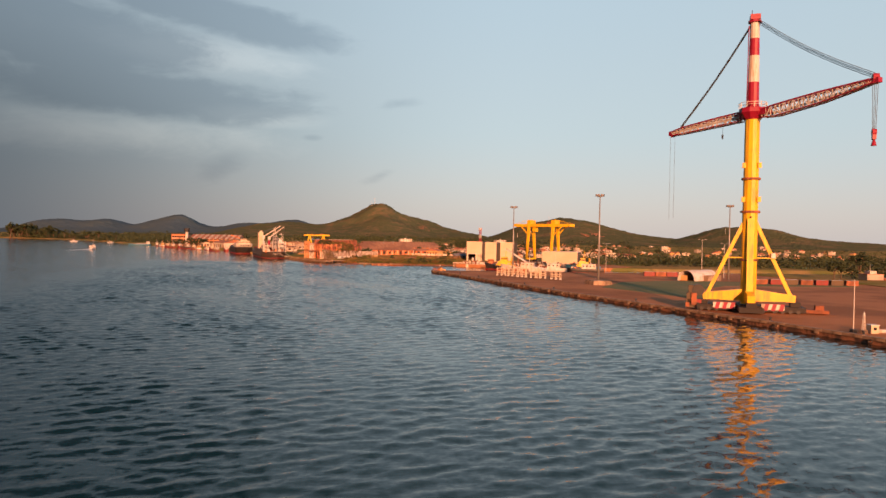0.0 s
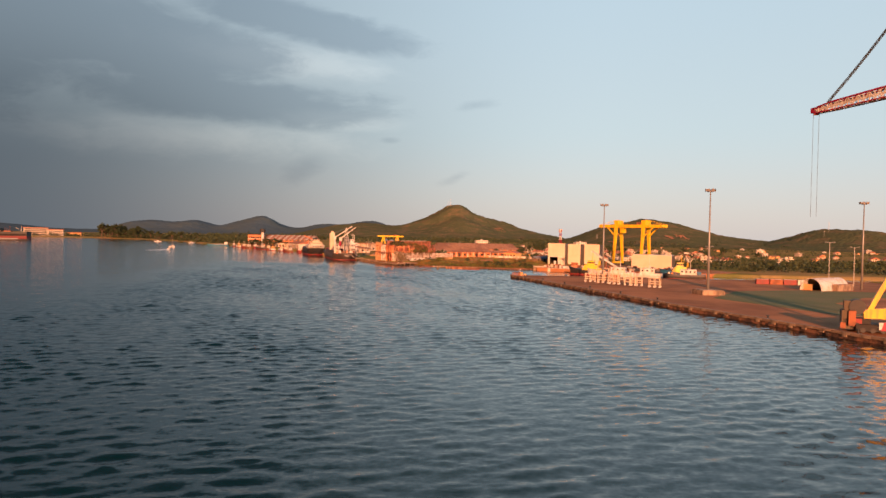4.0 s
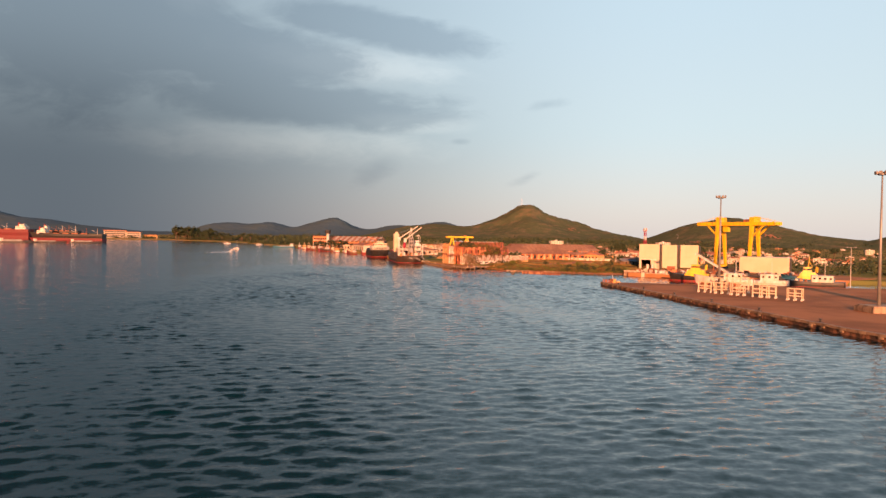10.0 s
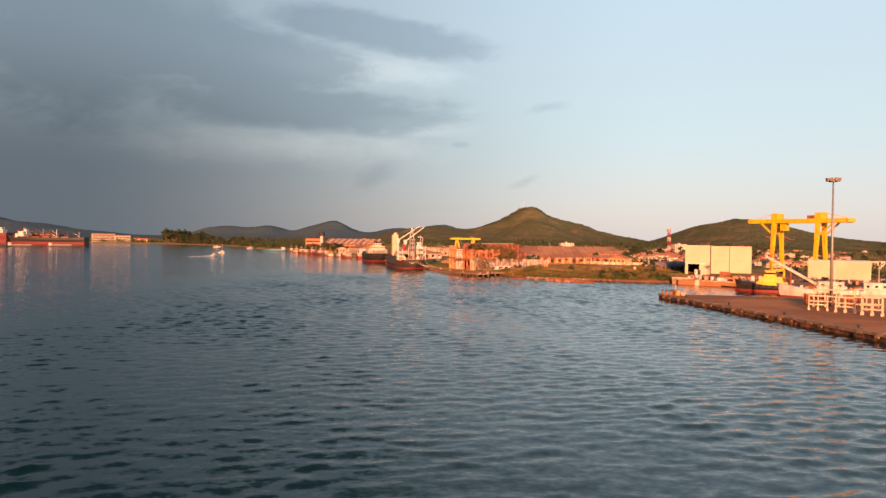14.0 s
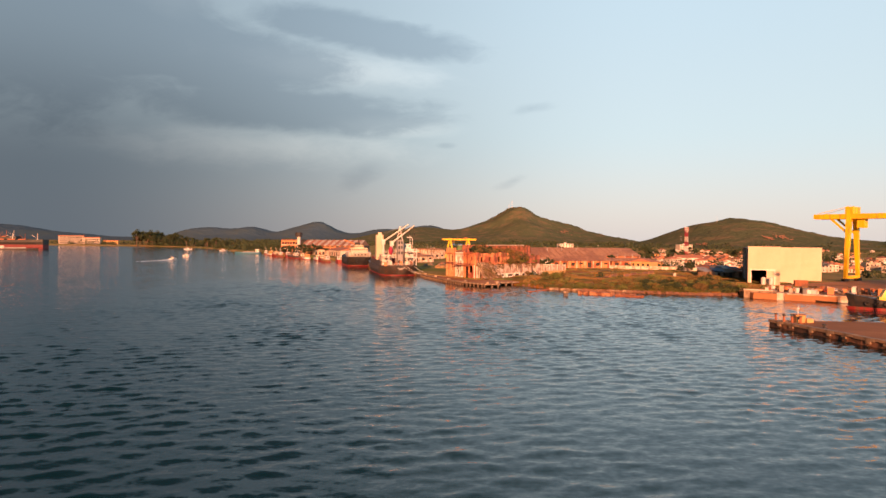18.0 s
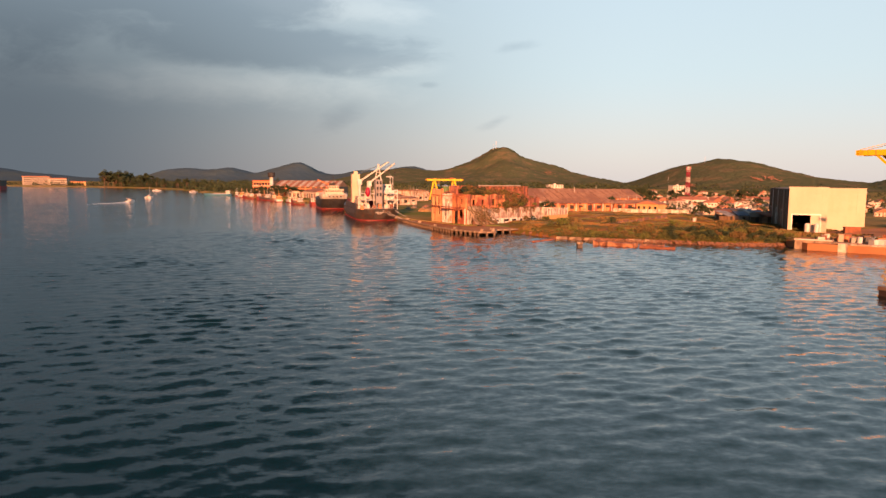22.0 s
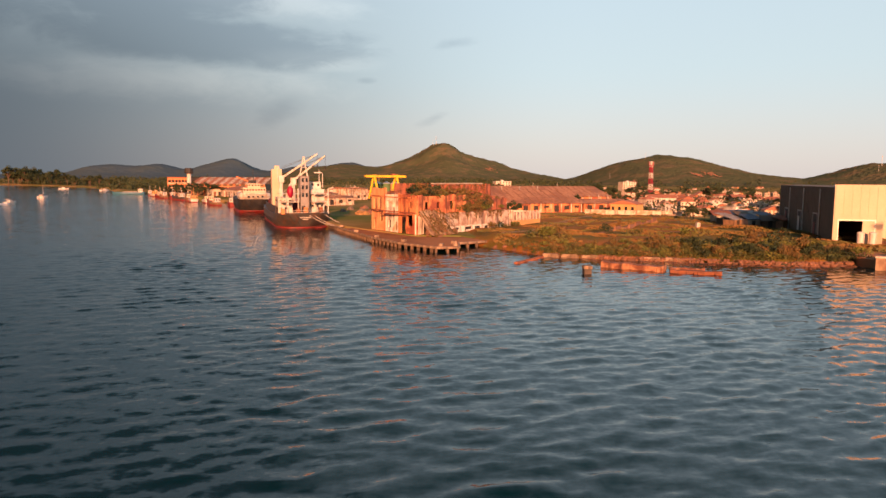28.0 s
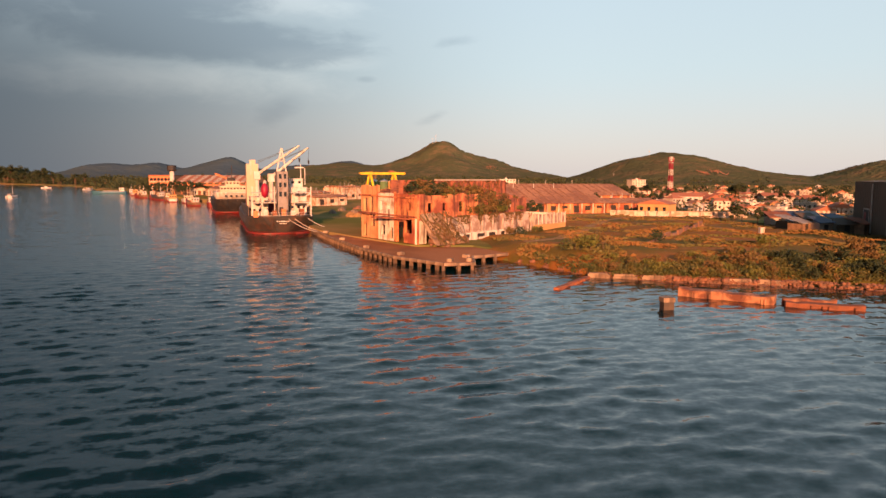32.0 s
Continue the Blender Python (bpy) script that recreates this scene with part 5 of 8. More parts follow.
rng = random.Random(72)
hang = Shape()
for k in range(3000):
    u_ = rng.uniform(0, 1)
    if k % 3 == 0:
        p = Vector((*uv(9 + 31 * u_, 10.75), Z0 + 10.6 - rng.random() ** 1.5 * 5.5))
    elif k % 3 == 1:
        p = Vector((*uv(8 + 19 * u_, 0.25), Z0 + 8.2 - rng.random() ** 1.4 * 4.0))
    else:
        p = Vector((*uv(7 + 26 * u_, -1.3), Z0 + 4.5 - rng.random() ** 2.2 * 1.6))
    if noise.noise(Vector((u_ * 9, k % 3, 0))) < -0.08:
        continue
    d = Vector((rng.gauss(0, 1), rng.gauss(0, 1), rng.gauss(0, 1.2))).normalized() * rng.uniform(0.12, 0.34)
    e = d.cross(Vector((0.3, 0.5, 1))).normalized() * rng.uniform(0.1, 0.2)
    hang.add([p - d, p + e, p + d, p - e], [(0, 1, 2, 3)])
part("creeper", hang, "dry", ruin, "dry creeper hanging over the wall tops")

# pier on piles
pier = thing("pier", pose(0, 0, 0), "old concrete pier deck on rows of square piles", "pier", kind="structure")
EDGE = [(-5.0, 447), (-3.4, 440), (-0.8, 428), (5.4, 402.6), (10.3, 389.3), (16.8, 379.5), (21.4, 380.2), (22.6, 388.0), (28.9, 391.4)]
dk = Shape()
dk.prism(EDGE[2:] + [(31, 397), (25, 402), (15.5, 403.4), (13.4, 406), (4.7, 423), (1.5, 430)], 1.82, 2.15)
part("deck_slab", dk, "deck", pier, "cracked brown concrete deck")
pile_mesh = Shape().box(-0.22, 0.22, -0.22, 0.22, -2, 1.82).mesh("pile", "pile")
for (x0, y0), (x1, y1) in zip(EDGE, EDGE[1:]):
    d = Vector((x1 - x0, y1 - y0))
    cnt = max(1, round(d.length / 2.1))
    ang = math.degrees(math.atan2(d.y, d.x))
    for k in range(cnt):
        p = Vector((x0, y0)) + d * (k / cnt)
        nrm = Vector((-d.y, d.x)).normalized() * 0.4
        o = part("pile", pile_mesh, "concrete", pier)
        o.matrix_basis = pose(p.x + nrm.x, p.y + nrm.y, 0, rng.uniform(-1.5, 1.5), 0, ang)
        o = part("edge_beam", Shape().box(0.02, d.length / cnt - 0.02, -0.06, 0.34, 1.80, 2.22 + rng.uniform(-0.04, 0.08)), "concrete", pier)
        o.matrix_basis = pose(p.x, p.y, 0, 0, 0, ang)
for k in range(26):
    u_, v_ = rng.uniform(0, 1), rng.uniform(2, 11)
    i = rng.randrange(2, 7)
    p = Vector(EDGE[i]).lerp(Vector(EDGE[i + 1]), u_)
    d = (Vector((16, 401)) - p).normalized()
    o = part("pile", pile_mesh, "concrete", pier)
    o.matrix_basis = pose(p.x + d.x * v_ * 0.8, p.y + d.y * v_ * 0.8, 0)
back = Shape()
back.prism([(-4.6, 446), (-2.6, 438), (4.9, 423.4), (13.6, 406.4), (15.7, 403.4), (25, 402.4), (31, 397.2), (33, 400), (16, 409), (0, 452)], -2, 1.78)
part("back_wall", back, "dark_brown", pier, "dark wall under the deck")
nk = Shape().box(-0.5, 0.5, -0.35, 0.35, 0, 0.5).mesh("mooring_block", "concrete")
for k, (x, y) in enumerate(((6.6, 401.8), (11.6, 391), (18, 381.6), (20.7, 382), (21.2, 386.5), (-1.0, 434), (2.4, 417.5))):
    o = new("mooring_block", nk)
    o.matrix_basis = pose(x, y, 2.15, 0, 0, k * 31)
    tagged(o, "weathered concrete mooring block on the pier", "bollard", "mooring blocks on the pier")
for k in range(7):
    a = Vector((*uv(10 + k * 1.2, -5.2), 2.17))
    o = new("timber", Shape().beam((0, 0, 0.1), (2.6 + 0.3 * (k % 3), 0.1 * k, 0.14), 0.25, 0.2).mesh("timber", "wood"))
    o.matrix_basis = pose(a.x, a.y, a.z, 0, 0, 20 + k * 23)
    tagged(o, "old grey timber lying on the pier", "timber", "timbers on the pier")

# ---- shore of the field: broken sea wall, beams, rocks ----
rng = random.Random(88)
for k in range(7):
    x, y = 36.6 + k * 3.2, 371.6 - k * 1.42 + rng.uniform(-0.2, 0.2)
    hl_ = 1.55 + rng.uniform(-0.15, 0.1)
    s = Shape().box(-hl_, hl_, -0.5, 0.5, -1.0, 0.42 + rng.uniform(-0.1, 0.1)).box(-hl_ * 0.9, hl_ * 0.8, -0.3, 0.45, 0.3, 0.62)
    o = new("sea_wall_block", s.mesh("sea_wall_block", "concrete"))
    o.matrix_basis = pose(x, y, WATER, rng.uniform(-4, 4), rng.uniform(-3, 3), -23 + rng.uniform(-4, 4))
    tagged(o, "broken concrete sea wall slab at the waterline", "sea wall", "slabs of the old sea wall")


def broken_beam(a, b, w_, h, seed, mat, label):
    rng = random.Random(seed)
    a, b = Vector(a), Vector(b)
    s = Shape()
    cnt = 7
    rings = []
    d = (b - a).normalized()
    sd = d.cross(Vector((0, 0, 1))).normalized()
    for k in range(cnt + 1):
        p = a.lerp(b, k / cnt)
        ww, hh = w_ * rng.uniform(0.85, 1.08) / 2, h * rng.uniform(0.8, 1.1)
        rings.append([p - sd * ww + Vector((0, 0, -0.9)), p + sd * ww + Vector((0, 0, -0.9)), p + sd * ww * 0.95 + Vector((0, 0, hh * 0.9)), p + sd * ww * 0.4 + Vector((0, 0, hh)),
                      p - sd * ww * 0.5 + Vector((0, 0, hh)), p - sd * ww * 0.95 + Vector((0, 0, hh * 0.85))])
    s.loft(rings)
    for k in range(4):
        f_ = rng.uniform(0.1, 0.9)
        p = a.lerp(b, f_)
        s.box(p.x - 0.3, p.x + 0.3, p.y - w_ * 0.6, p.y + w_ * 0.6, -1.5, h * 0.5)
    return solid("fallen_quay_beam", s, mat, label, "concrete beam", group="fallen quay beams", m=pose(0, 0, WATER))


broken_beam((40.9, 357.4, 0), (48.4, 350.9, 0), 1.9, 0.95, 1, "fallen", "long fallen concrete quay beam lying in the water")
broken_beam((48.6, 349.6, 0), (55.2, 346.4, 0), 1.3, 0.55, 2, "rust", "low broken rust-stained beam half under water")
broken_beam((49.0, 350.6, 0), (53.6, 348.4, 0), 0.9, 0.8, 4, "fallen", "narrow brown fallen beam on the broken quay")
broken_beam((27.7, 362, 0), (34.8, 371, 0), 0.8, 0.35, 3, "rust", "dark broken slab sloping into the water")
pp = thing("mooring_post", pose(35.4, 349.4, WATER), "stub of a square concrete pile standing in the water", "post")
part("shaft", Shape().box(-0.55, 0.55, -0.5, 0.5, -2, 0.8), "dark_brown", pp)
part("cap", Shape().box(-0.62, 0.62, -0.58, 0.58, 0.8, 1.25), "concrete", pp)
rk = []
for k in range(4):
    s = Shape()
    r2 = random.Random(k)
    pts = []
    for j, (zz, rr) in enumerate(((-0.5, 0.8), (0.0, 1.0), (0.45, 0.7), (0.65, 0.3))):
        pts.append([(rr * r2.uniform(0.75, 1.15) * math.cos(a * math.tau / 7), rr * r2.uniform(0.75, 1.15) * math.sin(a * math.tau / 7), zz) for a in range(7)])
    rk.append(s.loft(pts).mesh("rock", "rock"))
for k in range(280):
    f_ = rng.random()
    seg = [(29.4, 389), (32, 383.5), (34.6, 377.2), (37, 372.4), (41, 369.4), (46, 365.9), (58.5, 361.2), (73.5, 354.3), (84, 354.6)]
    f_ *= len(seg) - 1
    i = int(f_)
    p = Vector(seg[i]).lerp(Vector(seg[i + 1]), f_ - i)
    o = new("rock", rk[k % 4])
    sc = rng.uniform(0.12, 0.42) * (1.25 if k % 9 == 0 else 1)
    o.matrix_basis = pose(p.x + abs(rng.gauss(0.2, 0.7)), p.y + abs(rng.gauss(0.3, 0.7)), 0.95 + rng.uniform(0, 0.6), 0, 0, rng.uniform(0, 360)) @ Matrix.Diagonal((sc * 1.3, sc, sc, 1))
    tagged(o, "rough brown shore rock at the waterline", "rock", "shore rocks")

rubble = Shape()
for k in range(1500):
    f_ = rng.random() * (len(seg) - 1)
    i = int(f_)
    p = Vector(seg[i]).lerp(Vector(seg[i + 1]), f_ - i)
    d = (Vector(seg[i + 1]) - Vector(seg[i])).normalized()
    off_ = rng.uniform(-0.4, 1.5)
    c_ = Vector((p.x - d.y * off_, p.y + d.x * off_, 0.95 + min(0.8, max(0.0, off_)) * 0.75))
    r_ = rng.uniform(0.1, 0.34)
    pts = [c_ + Vector((r_ * rng.uniform(0.7, 1.4) * math.cos(a), r_ * rng.uniform(0.7, 1.4) * math.sin(a), z)) for z in (-r_ * 0.6, r_ * rng.uniform(0.2, 0.5)) for a in (0.2, 1.4, 2.7, 3.9, 5.2)]
    rubble.add(pts + [c_ + Vector((0, 0, r_ * rng.uniform(0.5, 0.9)))], [(a, (a + 1) % 5, (a + 1) % 5 + 5, a + 5) for a in range(5)] + [(a + 5, (a + 1) % 5 + 5, 10) for a in range(5)])
solid("shore_rubble", rubble, "rock", "loose reddish stones along the waterline of the field", "rubble", "stuff")


# ---- ships and boats ----
def hull_shape(L, Bm, deck, draft=1.0, bow_rise=1.2, stern_round=0.75, z0=None, z1=None, flare=0.12, n=14):
    """A hull lofted from stern (y = 0) to bow (y = L), between the heights z0 and z1."""
    z0 = -draft if z0 is None else z0
    z1 = deck if z1 is None else z1
    rings = []
    for k in range(n + 1):
        f_ = k / n
        half = Bm / 2 * min(1.0, stern_round + f_ * 1.6) * (1.0 if f_ < 0.62 else max(0.03, 1 - ((f_ - 0.62) / 0.38) ** 1.9))
        up = bow_rise * max(0.0, (f_ - 0.45) / 0.55) ** 2 + 0.25 * bow_rise * max(0.0, (0.25 - f_) / 0.25)
        top = z1 + (up if z1 >= deck - 0.01 else 0)
        lo = half * (1 - flare * 1.2)
        y0 = f_ * L
        y1 = f_ * (L + (0.05 * L if f_ > 0.9 else 0))
        rings.append([(-lo, y0, z0), (lo, y0, z0), (half, (y0 + y1) / 2, (z0 + top) / 2), (half * 1.01, y1, top), (-half * 1.01, y1, top), (-half, (y0 + y1) / 2, (z0 + top) / 2)])
    return Shape().loft(rings)


def cabin(name, parent, x0, x1, y0, y1, z0, z1, mat="white", rows=1, label=""):
    """A deckhouse with windows let into each side."""
    hs = part(name, Shape().box(x0, x1, y0, y1, z0, z1).box(x0 - 0.15, x1 + 0.15, y0 - 0.15, y1 + 0.15, z1, z1 + 0.12), mat, parent, label)
    for r_ in range(rows):
        zc = z0 + (z1 - z0) * (r_ + 0.62) / rows
        for k in range(max(1, int((x1 - x0) / 1.1))):
            xx = x0 + (x1 - x0) * (k + 0.5) / max(1, int((x1 - x0) / 1.1))
            part("window", Shape().box(xx - 0.32, xx + 0.32, y0 - 0.03, y0 + 0.02, zc - 0.3, zc + 0.3), "glass", hs)
        for k in range(max(1, int((y1 - y0) / 1.6))):
            yy = y0 + (y1 - y0) * (k + 0.5) / max(1, int((y1 - y0) / 1.6))
            part("window", Shape().box(x0 - 0.03, x0 + 0.02, yy - 0.35, yy + 0.35, zc - 0.3, zc + 0.3), "glass", hs)
    return hs


def railing(parent, pts, z, h=1.0, mat="white", step=1.6):
    s = Shape()
    for a, b in zip(pts, pts[1:]):
        a, b = Vector((*a, z)), Vector((*b, z))
        cnt = max(1, int((b - a).length / step))
        for k in range(cnt + 1):
            p = a.lerp(b, k / cnt)
            s.beam(p, p + Vector((0, 0, h)), 0.06)
        for q_ in (0.5, 1.0):
            s.beam(a + Vector((0, 0, h * q_)), b + Vector((0, 0, h * q_)), 0.06)
    return part("railing", s, mat, parent)


def cruiser_hull(L, Bm, z0, z1, rise, pinch):
    """A hull with a round counter stern (y = 0) and a raked bow (y = L); pinch narrows its foot at the stern."""
    rings = []
    for f_ in (0, 0.006, 0.015, 0.03, 0.05, 0.08, 0.12, 0.2, 0.4, 0.62, 0.72, 0.82, 0.9, 0.96, 1.0):
        r_ = 1.0 if f_ > 0.12 else 0.36 + 0.64 * math.sqrt(1 - (1 - f_ / 0.12) ** 2)
        half = Bm / 2 * r_ * (1.0 if f_ < 0.62 else max(0.03, 1 - ((f_ - 0.62) / 0.38) ** 1.9))
        aft = max(0.0, 1 - f_ / 0.10)
        lo = half * (1 - 0.1 - pinch * aft)
        top = z1 + rise * max(0.0, (f_ - 0.45) / 0.55) ** 2 + 0.2 * rise * aft
        y0, y1 = f_ * L + 2.4 * aft * (1 if rise else 1.8), f_ * L * (1.04 if f_ > 0.9 and rise else 1)
        zm = z0 + (top - z0) * 0.5
        rings.append([(-lo, y0, z0), (lo, y0, z0), ((half + lo) / 2 + half * 0.06, (y0 + y1 * 2) / 3, zm), (half, y1, top - 0.3), (half, y1, top), (-half, y1, top), (-half, y1, top - 0.3),
                      (-(half + lo) / 2 - half * 0.06, (y0 + y1 * 2) / 3, zm)])
    return Shape().loft(rings)


def cargo_ship():
    t = thing("cargo_ship", at(-11.0, 446.2, WATER - 0.35, (-0.182, 0.983)), "dark-hulled cargo ship with white superstructure and raised cranes", "ship")
    part("hull", cruiser_hull(74, 16.0, 0.6, 4.1, 2.4, 0.55), "hull_dark", t, "dark grey hull streaked with rust")
    part("boot_topping", cruiser_hull(73.6, 15.6, -2.0, 0.6, 0, 0.25), "hull_red", t, "dull red underwater paint")
    part("deck", Shape().box(-6.6, 6.6, 4.0, 48, 3.8, 4.12), "rust", t)
    part("bulwark", Shape().box(-7.3, -7.1, 9, 46, 4.1, 6.1).box(7.1, 7.3, 9, 46, 4.1, 6.1), "hull_dark", t)
    for k, (w_, z) in enumerate(((3.0, 3.1), (1.7, 2.6))):
        for i in range(6 - k):
            part("stern_mark", Shape().box(-w_ / 2 + i * w_ / (6 - k), -w_ / 2 + (i + 0.62) * w_ / (6 - k), -0.12, 0.3, z, z + 0.24), "white", t, "pale paint bar on the stern")
    # superstructure
    tw = part("bridge_tower", Shape().box(-0.7, 1.7, 5.0, 10, 4.1, 14.7), "grey", t, "grey accommodation tower")
    for zz in (8.8, 11.0, 13.0):
        for xx in (-0.35, 0.75):
            part("window", Shape().box(xx, xx + 0.6, 4.96, 5.02, zz, zz + 1.1), "glass", tw)
    part("door", Shape().box(-0.4, 0.5, 4.96, 5.02, 4.2, 6.3), "dark", tw)
    cabin("port_deckhouse", t, -6.6, -2.6, 9, 18, 4.1, 8.4, "white", 2)
    cabin("starboard_deckhouse", t, 2.4, 6.4, 8, 18, 4.1, 10.8, "white", 2)
    cabin("wheelhouse", t, 2.6, 5.8, 10, 16, 10.9, 12.9, "white", 1)
    for z in (7.3, 9.6):
        part("gallery", Shape().box(-6.7, -1.1, 3.6, 9, z, z + 0.16).box(2.3, 7.0, 3.6, 8, z, z + 0.16), "white", t)
        railing(t, [(-6.6, 3.7), (-1.2, 3.7)], z + 0.16)
        railing(t, [(2.4, 3.7), (6.9, 3.7)], z + 0.16)
    for x in (-6.6, -4.4, -1.6, 2.9, 6.8):
        part("gallery_post", Shape().box(x - 0.12, x + 0.12, 3.2, 3.45, 4.1, 11.2), "white", t)
    for a, b in (((-6.6, 3.6, 4.1), (-4.4, 3.6, 7.3)), ((-4.4, 3.6, 4.1), (-6.6, 3.6, 7.3)), ((2.9, 3.6, 7.3), (6.8, 3.6, 9.6)), ((2.9, 3.6, 4.1), (6.8, 3.6, 7.3))):
        part("stair", Shape().beam(a, b, 0.5, 0.18), "white", t)
    lb = part("lifeboat", Shape().loft([[(-3.8 + r_ * 0.95 * math.cos(a * math.tau / 10), 2.9 + r_ * 1.0 * math.sin(a * math.tau / 10), z) for a in range(10)]
              for z, r_ in ((8.6, 0.25), (9.1, 0.7), (10.0, 0.95), (11.0, 0.9), (11.7, 0.55), (12.1, 0.2))]), "red", t, "red free-fall lifeboat hung upright", True)
    part("davit", Shape().beam((-5.2, 3.6, 7.4), (-3.8, 2.6, 12.6), 0.26).beam((-2.4, 3.6, 7.4), (-3.8, 2.6, 12.6), 0.26), "white", t)
    part("funnel", Shape().box(-6.5, -3.4, 30, 34, 4.1, 16.8).box(-5.6, -4.1, 31, 32, 16.8, 17.9).box(-4.6, -4.0, 32, 33, 16.8, 17.6), "cream", t, "cream coloured tall crane house")
    ms = Shape().beam((-0.6, 7.5, 14.6), (0.4, 7.5, 19.6), 0.3).beam((1.6, 7.5, 14.6), (0.7, 7.5, 19.6), 0.3).beam((-0.2, 7.5, 17.2), (1.4, 7.5, 17.2), 0.18).beam((0.1, 7.5, 18.5), (1.1, 7.5, 18.5), 0.18).box(0.3, 0.9, 7.3, 7.7, 19.6, 20.2)
    part("signal_mast", ms, "white", t, "white A-frame signal mast")
    part("radar_mast", Shape().tube((5.6, 12, 11.4), (5.6, 12, 16.6), 0.14, 0.08).box(4.1, 6.3, 11.9, 12.1, 15.6, 15.9).tube((6.6, 12, 11.4), (6.6, 12, 15.6), 0.1).tube((-6.2, 14, 14), (-6.2, 14, 17.5), 0.08), "white", t)
    inv = t.matrix_basis.inverted()
    for k, (a, b) in enumerate((((-19.6, 470, 14.6), (-8.4, 466, 22.1)), ((-15.8, 468, 14.0), (-6.0, 464, 21.5)))):
        a, b = inv @ Vector(a), inv @ Vector(b)
        part("crane_pedestal", Shape().tube((a.x, a.y, 4.1), (a.x, a.y, a.z + 0.8), 0.65, 0.5, 10).box(a.x - 0.8, a.x + 0.8, a.y - 0.9, a.y + 0.9, a.z - 1.2, a.z + 0.9), "white", t)
        bm_ = part("crane_boom", Shape().beam(a, b, 0.55, 0.65, 0.35, 0.4), "white", t, "white cargo crane boom")
        part("boom_rope", Shape().tube(a + Vector((0, 1, 3.0)), b, 0.06, 0.06, 5).tube(a + Vector((0.4, 1, 3.6)), b, 0.06, 0.06, 5), "cable", bm_)
        part("boom_hook", Shape().tube(b, b - Vector((0, 0, 3.2)), 0.04, 0.04, 5).tube(b - Vector((0, 0, 3.2)), b - Vector((0, 0, 4.2)), 0.25, 0.15, 8), "dark", bm_)
    for k in range(3):
        part("hatch", Shape().box(-5.6, 5.6, 20 + k * 13, 31 + k * 13, 4.1, 6.8), "hull_red", t, "dull red cargo hatch")
    for k in range(6):
        part("deck_gear", Shape().box(-6.5 + k * 2.1, -5.5 + k * 2.1, 1.2, 2.6, 4.12, 5.6 + 0.4 * (k % 2)), ("orange", "white", "rust")[k % 3], t)
    railing(t, [(-6.6, 3.0), (-5, 1.2), (-2.6, 0.3), (2.6, 0.3), (5, 1.2), (6.6, 3.0)], 4.1, 1.1)
    for x0, p1 in ((2.4, (9.5, -9, 1.5)), (5.6, (13.5, 3, 1.5)), (1.0, (8.6, -13, 1.5))):
        a, b = Vector((x0, 0.6, 3.9)), Vector(p1)
        s = Shape()
        pts = [a.lerp(b, i / 8) - Vector((0, 0, 1.0 * math.sin(math.pi * i / 8))) for i in range(9)]
        s.loft([[q_ + Vector((0.07 * math.cos(a_), 0, 0.07 * math.sin(a_))) for a_ in (0, 1.257, 2.513, 3.77, 5.027)] for q_ in pts])
        part("mooring_line", s, "white", t, "slack pale mooring line")
    return t


cargo_ship()


def workboat(x, y, along, L, Bm, hull_mat, bottom, house_mat, label, h=2.2, name="work_boat", category="boat", house=(0.18, 0.5), levels=2, mast=True, group=""):
    t = thing(name, at(x, y, WATER, along), label, category, group)
    part("hull", hull_shape(L, Bm, h, 0.6, h * 0.55, 0.72, h * 0.32, h), hull_mat, t)
    part("boot_topping", hull_shape(L * 0.995, Bm * 0.97, h, 1.0, 0, 0.7, -1.0, h * 0.32), bottom, t)
    part("deck", Shape().box(-Bm * 0.36, Bm * 0.36, L * 0.04, L * 0.62, h - 0.3, h - 0.1), "wood", t)
    z = h - 0.1
    k0, k1 = house
    for lv in range(levels):
        w_ = Bm * (0.34 - 0.08 * lv)
        cabin("deckhouse" if lv == 0 else "wheelhouse", t, -w_, w_, L * (k0 + 0.06 * lv), L * (k1 - 0.05 * lv), z, z + 2.2, house_mat)
        z += 2.3
    if mast:
        part("mast", Shape().tube((0, L * 0.3, z), (0, L * 0.3, z + L * 0.16 + 1.5), 0.12, 0.06).beam((-0.9, L * 0.3, z + 1.6), (0.9, L * 0.3, z + 1.6), 0.08), house_mat, t)
        part("funnel", Shape().tube((-Bm * 0.2, L * (k0 + 0.05), z - 2.2), (-Bm * 0.2, L * (k0 + 0.05), z + 0.6), 0.4, 0.35, 10), "black", t)
    for k in range(3):
        part("deck_gear", Shape().box(-0.6 + 0.3 * k, 0.5 + 0.2 * k, L * (0.56 + 0.07 * k), L * (0.60 + 0.07 * k), h - 0.1, h + 0.5 + 0.2 * k), ("rust", "orange", "white")[k], t)
    return t


# second ship, further along the quay
t = thing("supply_ship", at(-35.2, 533.0, WATER, (-0.22, 0.975)), "ship with black hull and white superstructure moored at the quay", "ship")
part("hull", cruiser_hull(50, 13.0, 0.7, 4.9, 1.6, 0.45), "black", t, "black hull")
part("boot_topping", cruiser_hull(49.8, 12.7, -1.5, 0.7, 0, 0.2), "hull_red", t, "dull red underwater paint")
part("poop", cruiser_hull(26, 12.2, 4.9, 7.5, 0.3, 0.0), "white", t, "white rounded deckhouse")
cabin("bridge", t, -4.4, 4.4, 3.4, 12, 7.5, 9.6, "cream", 1)
cabin("upper_bridge", t, -2.4, 2.4, 5, 10, 9.7, 11.2, "cream", 1)
part("funnel", Shape().box(-1.4, 1.4, 11, 14, 9.4, 12.6), "black", t)
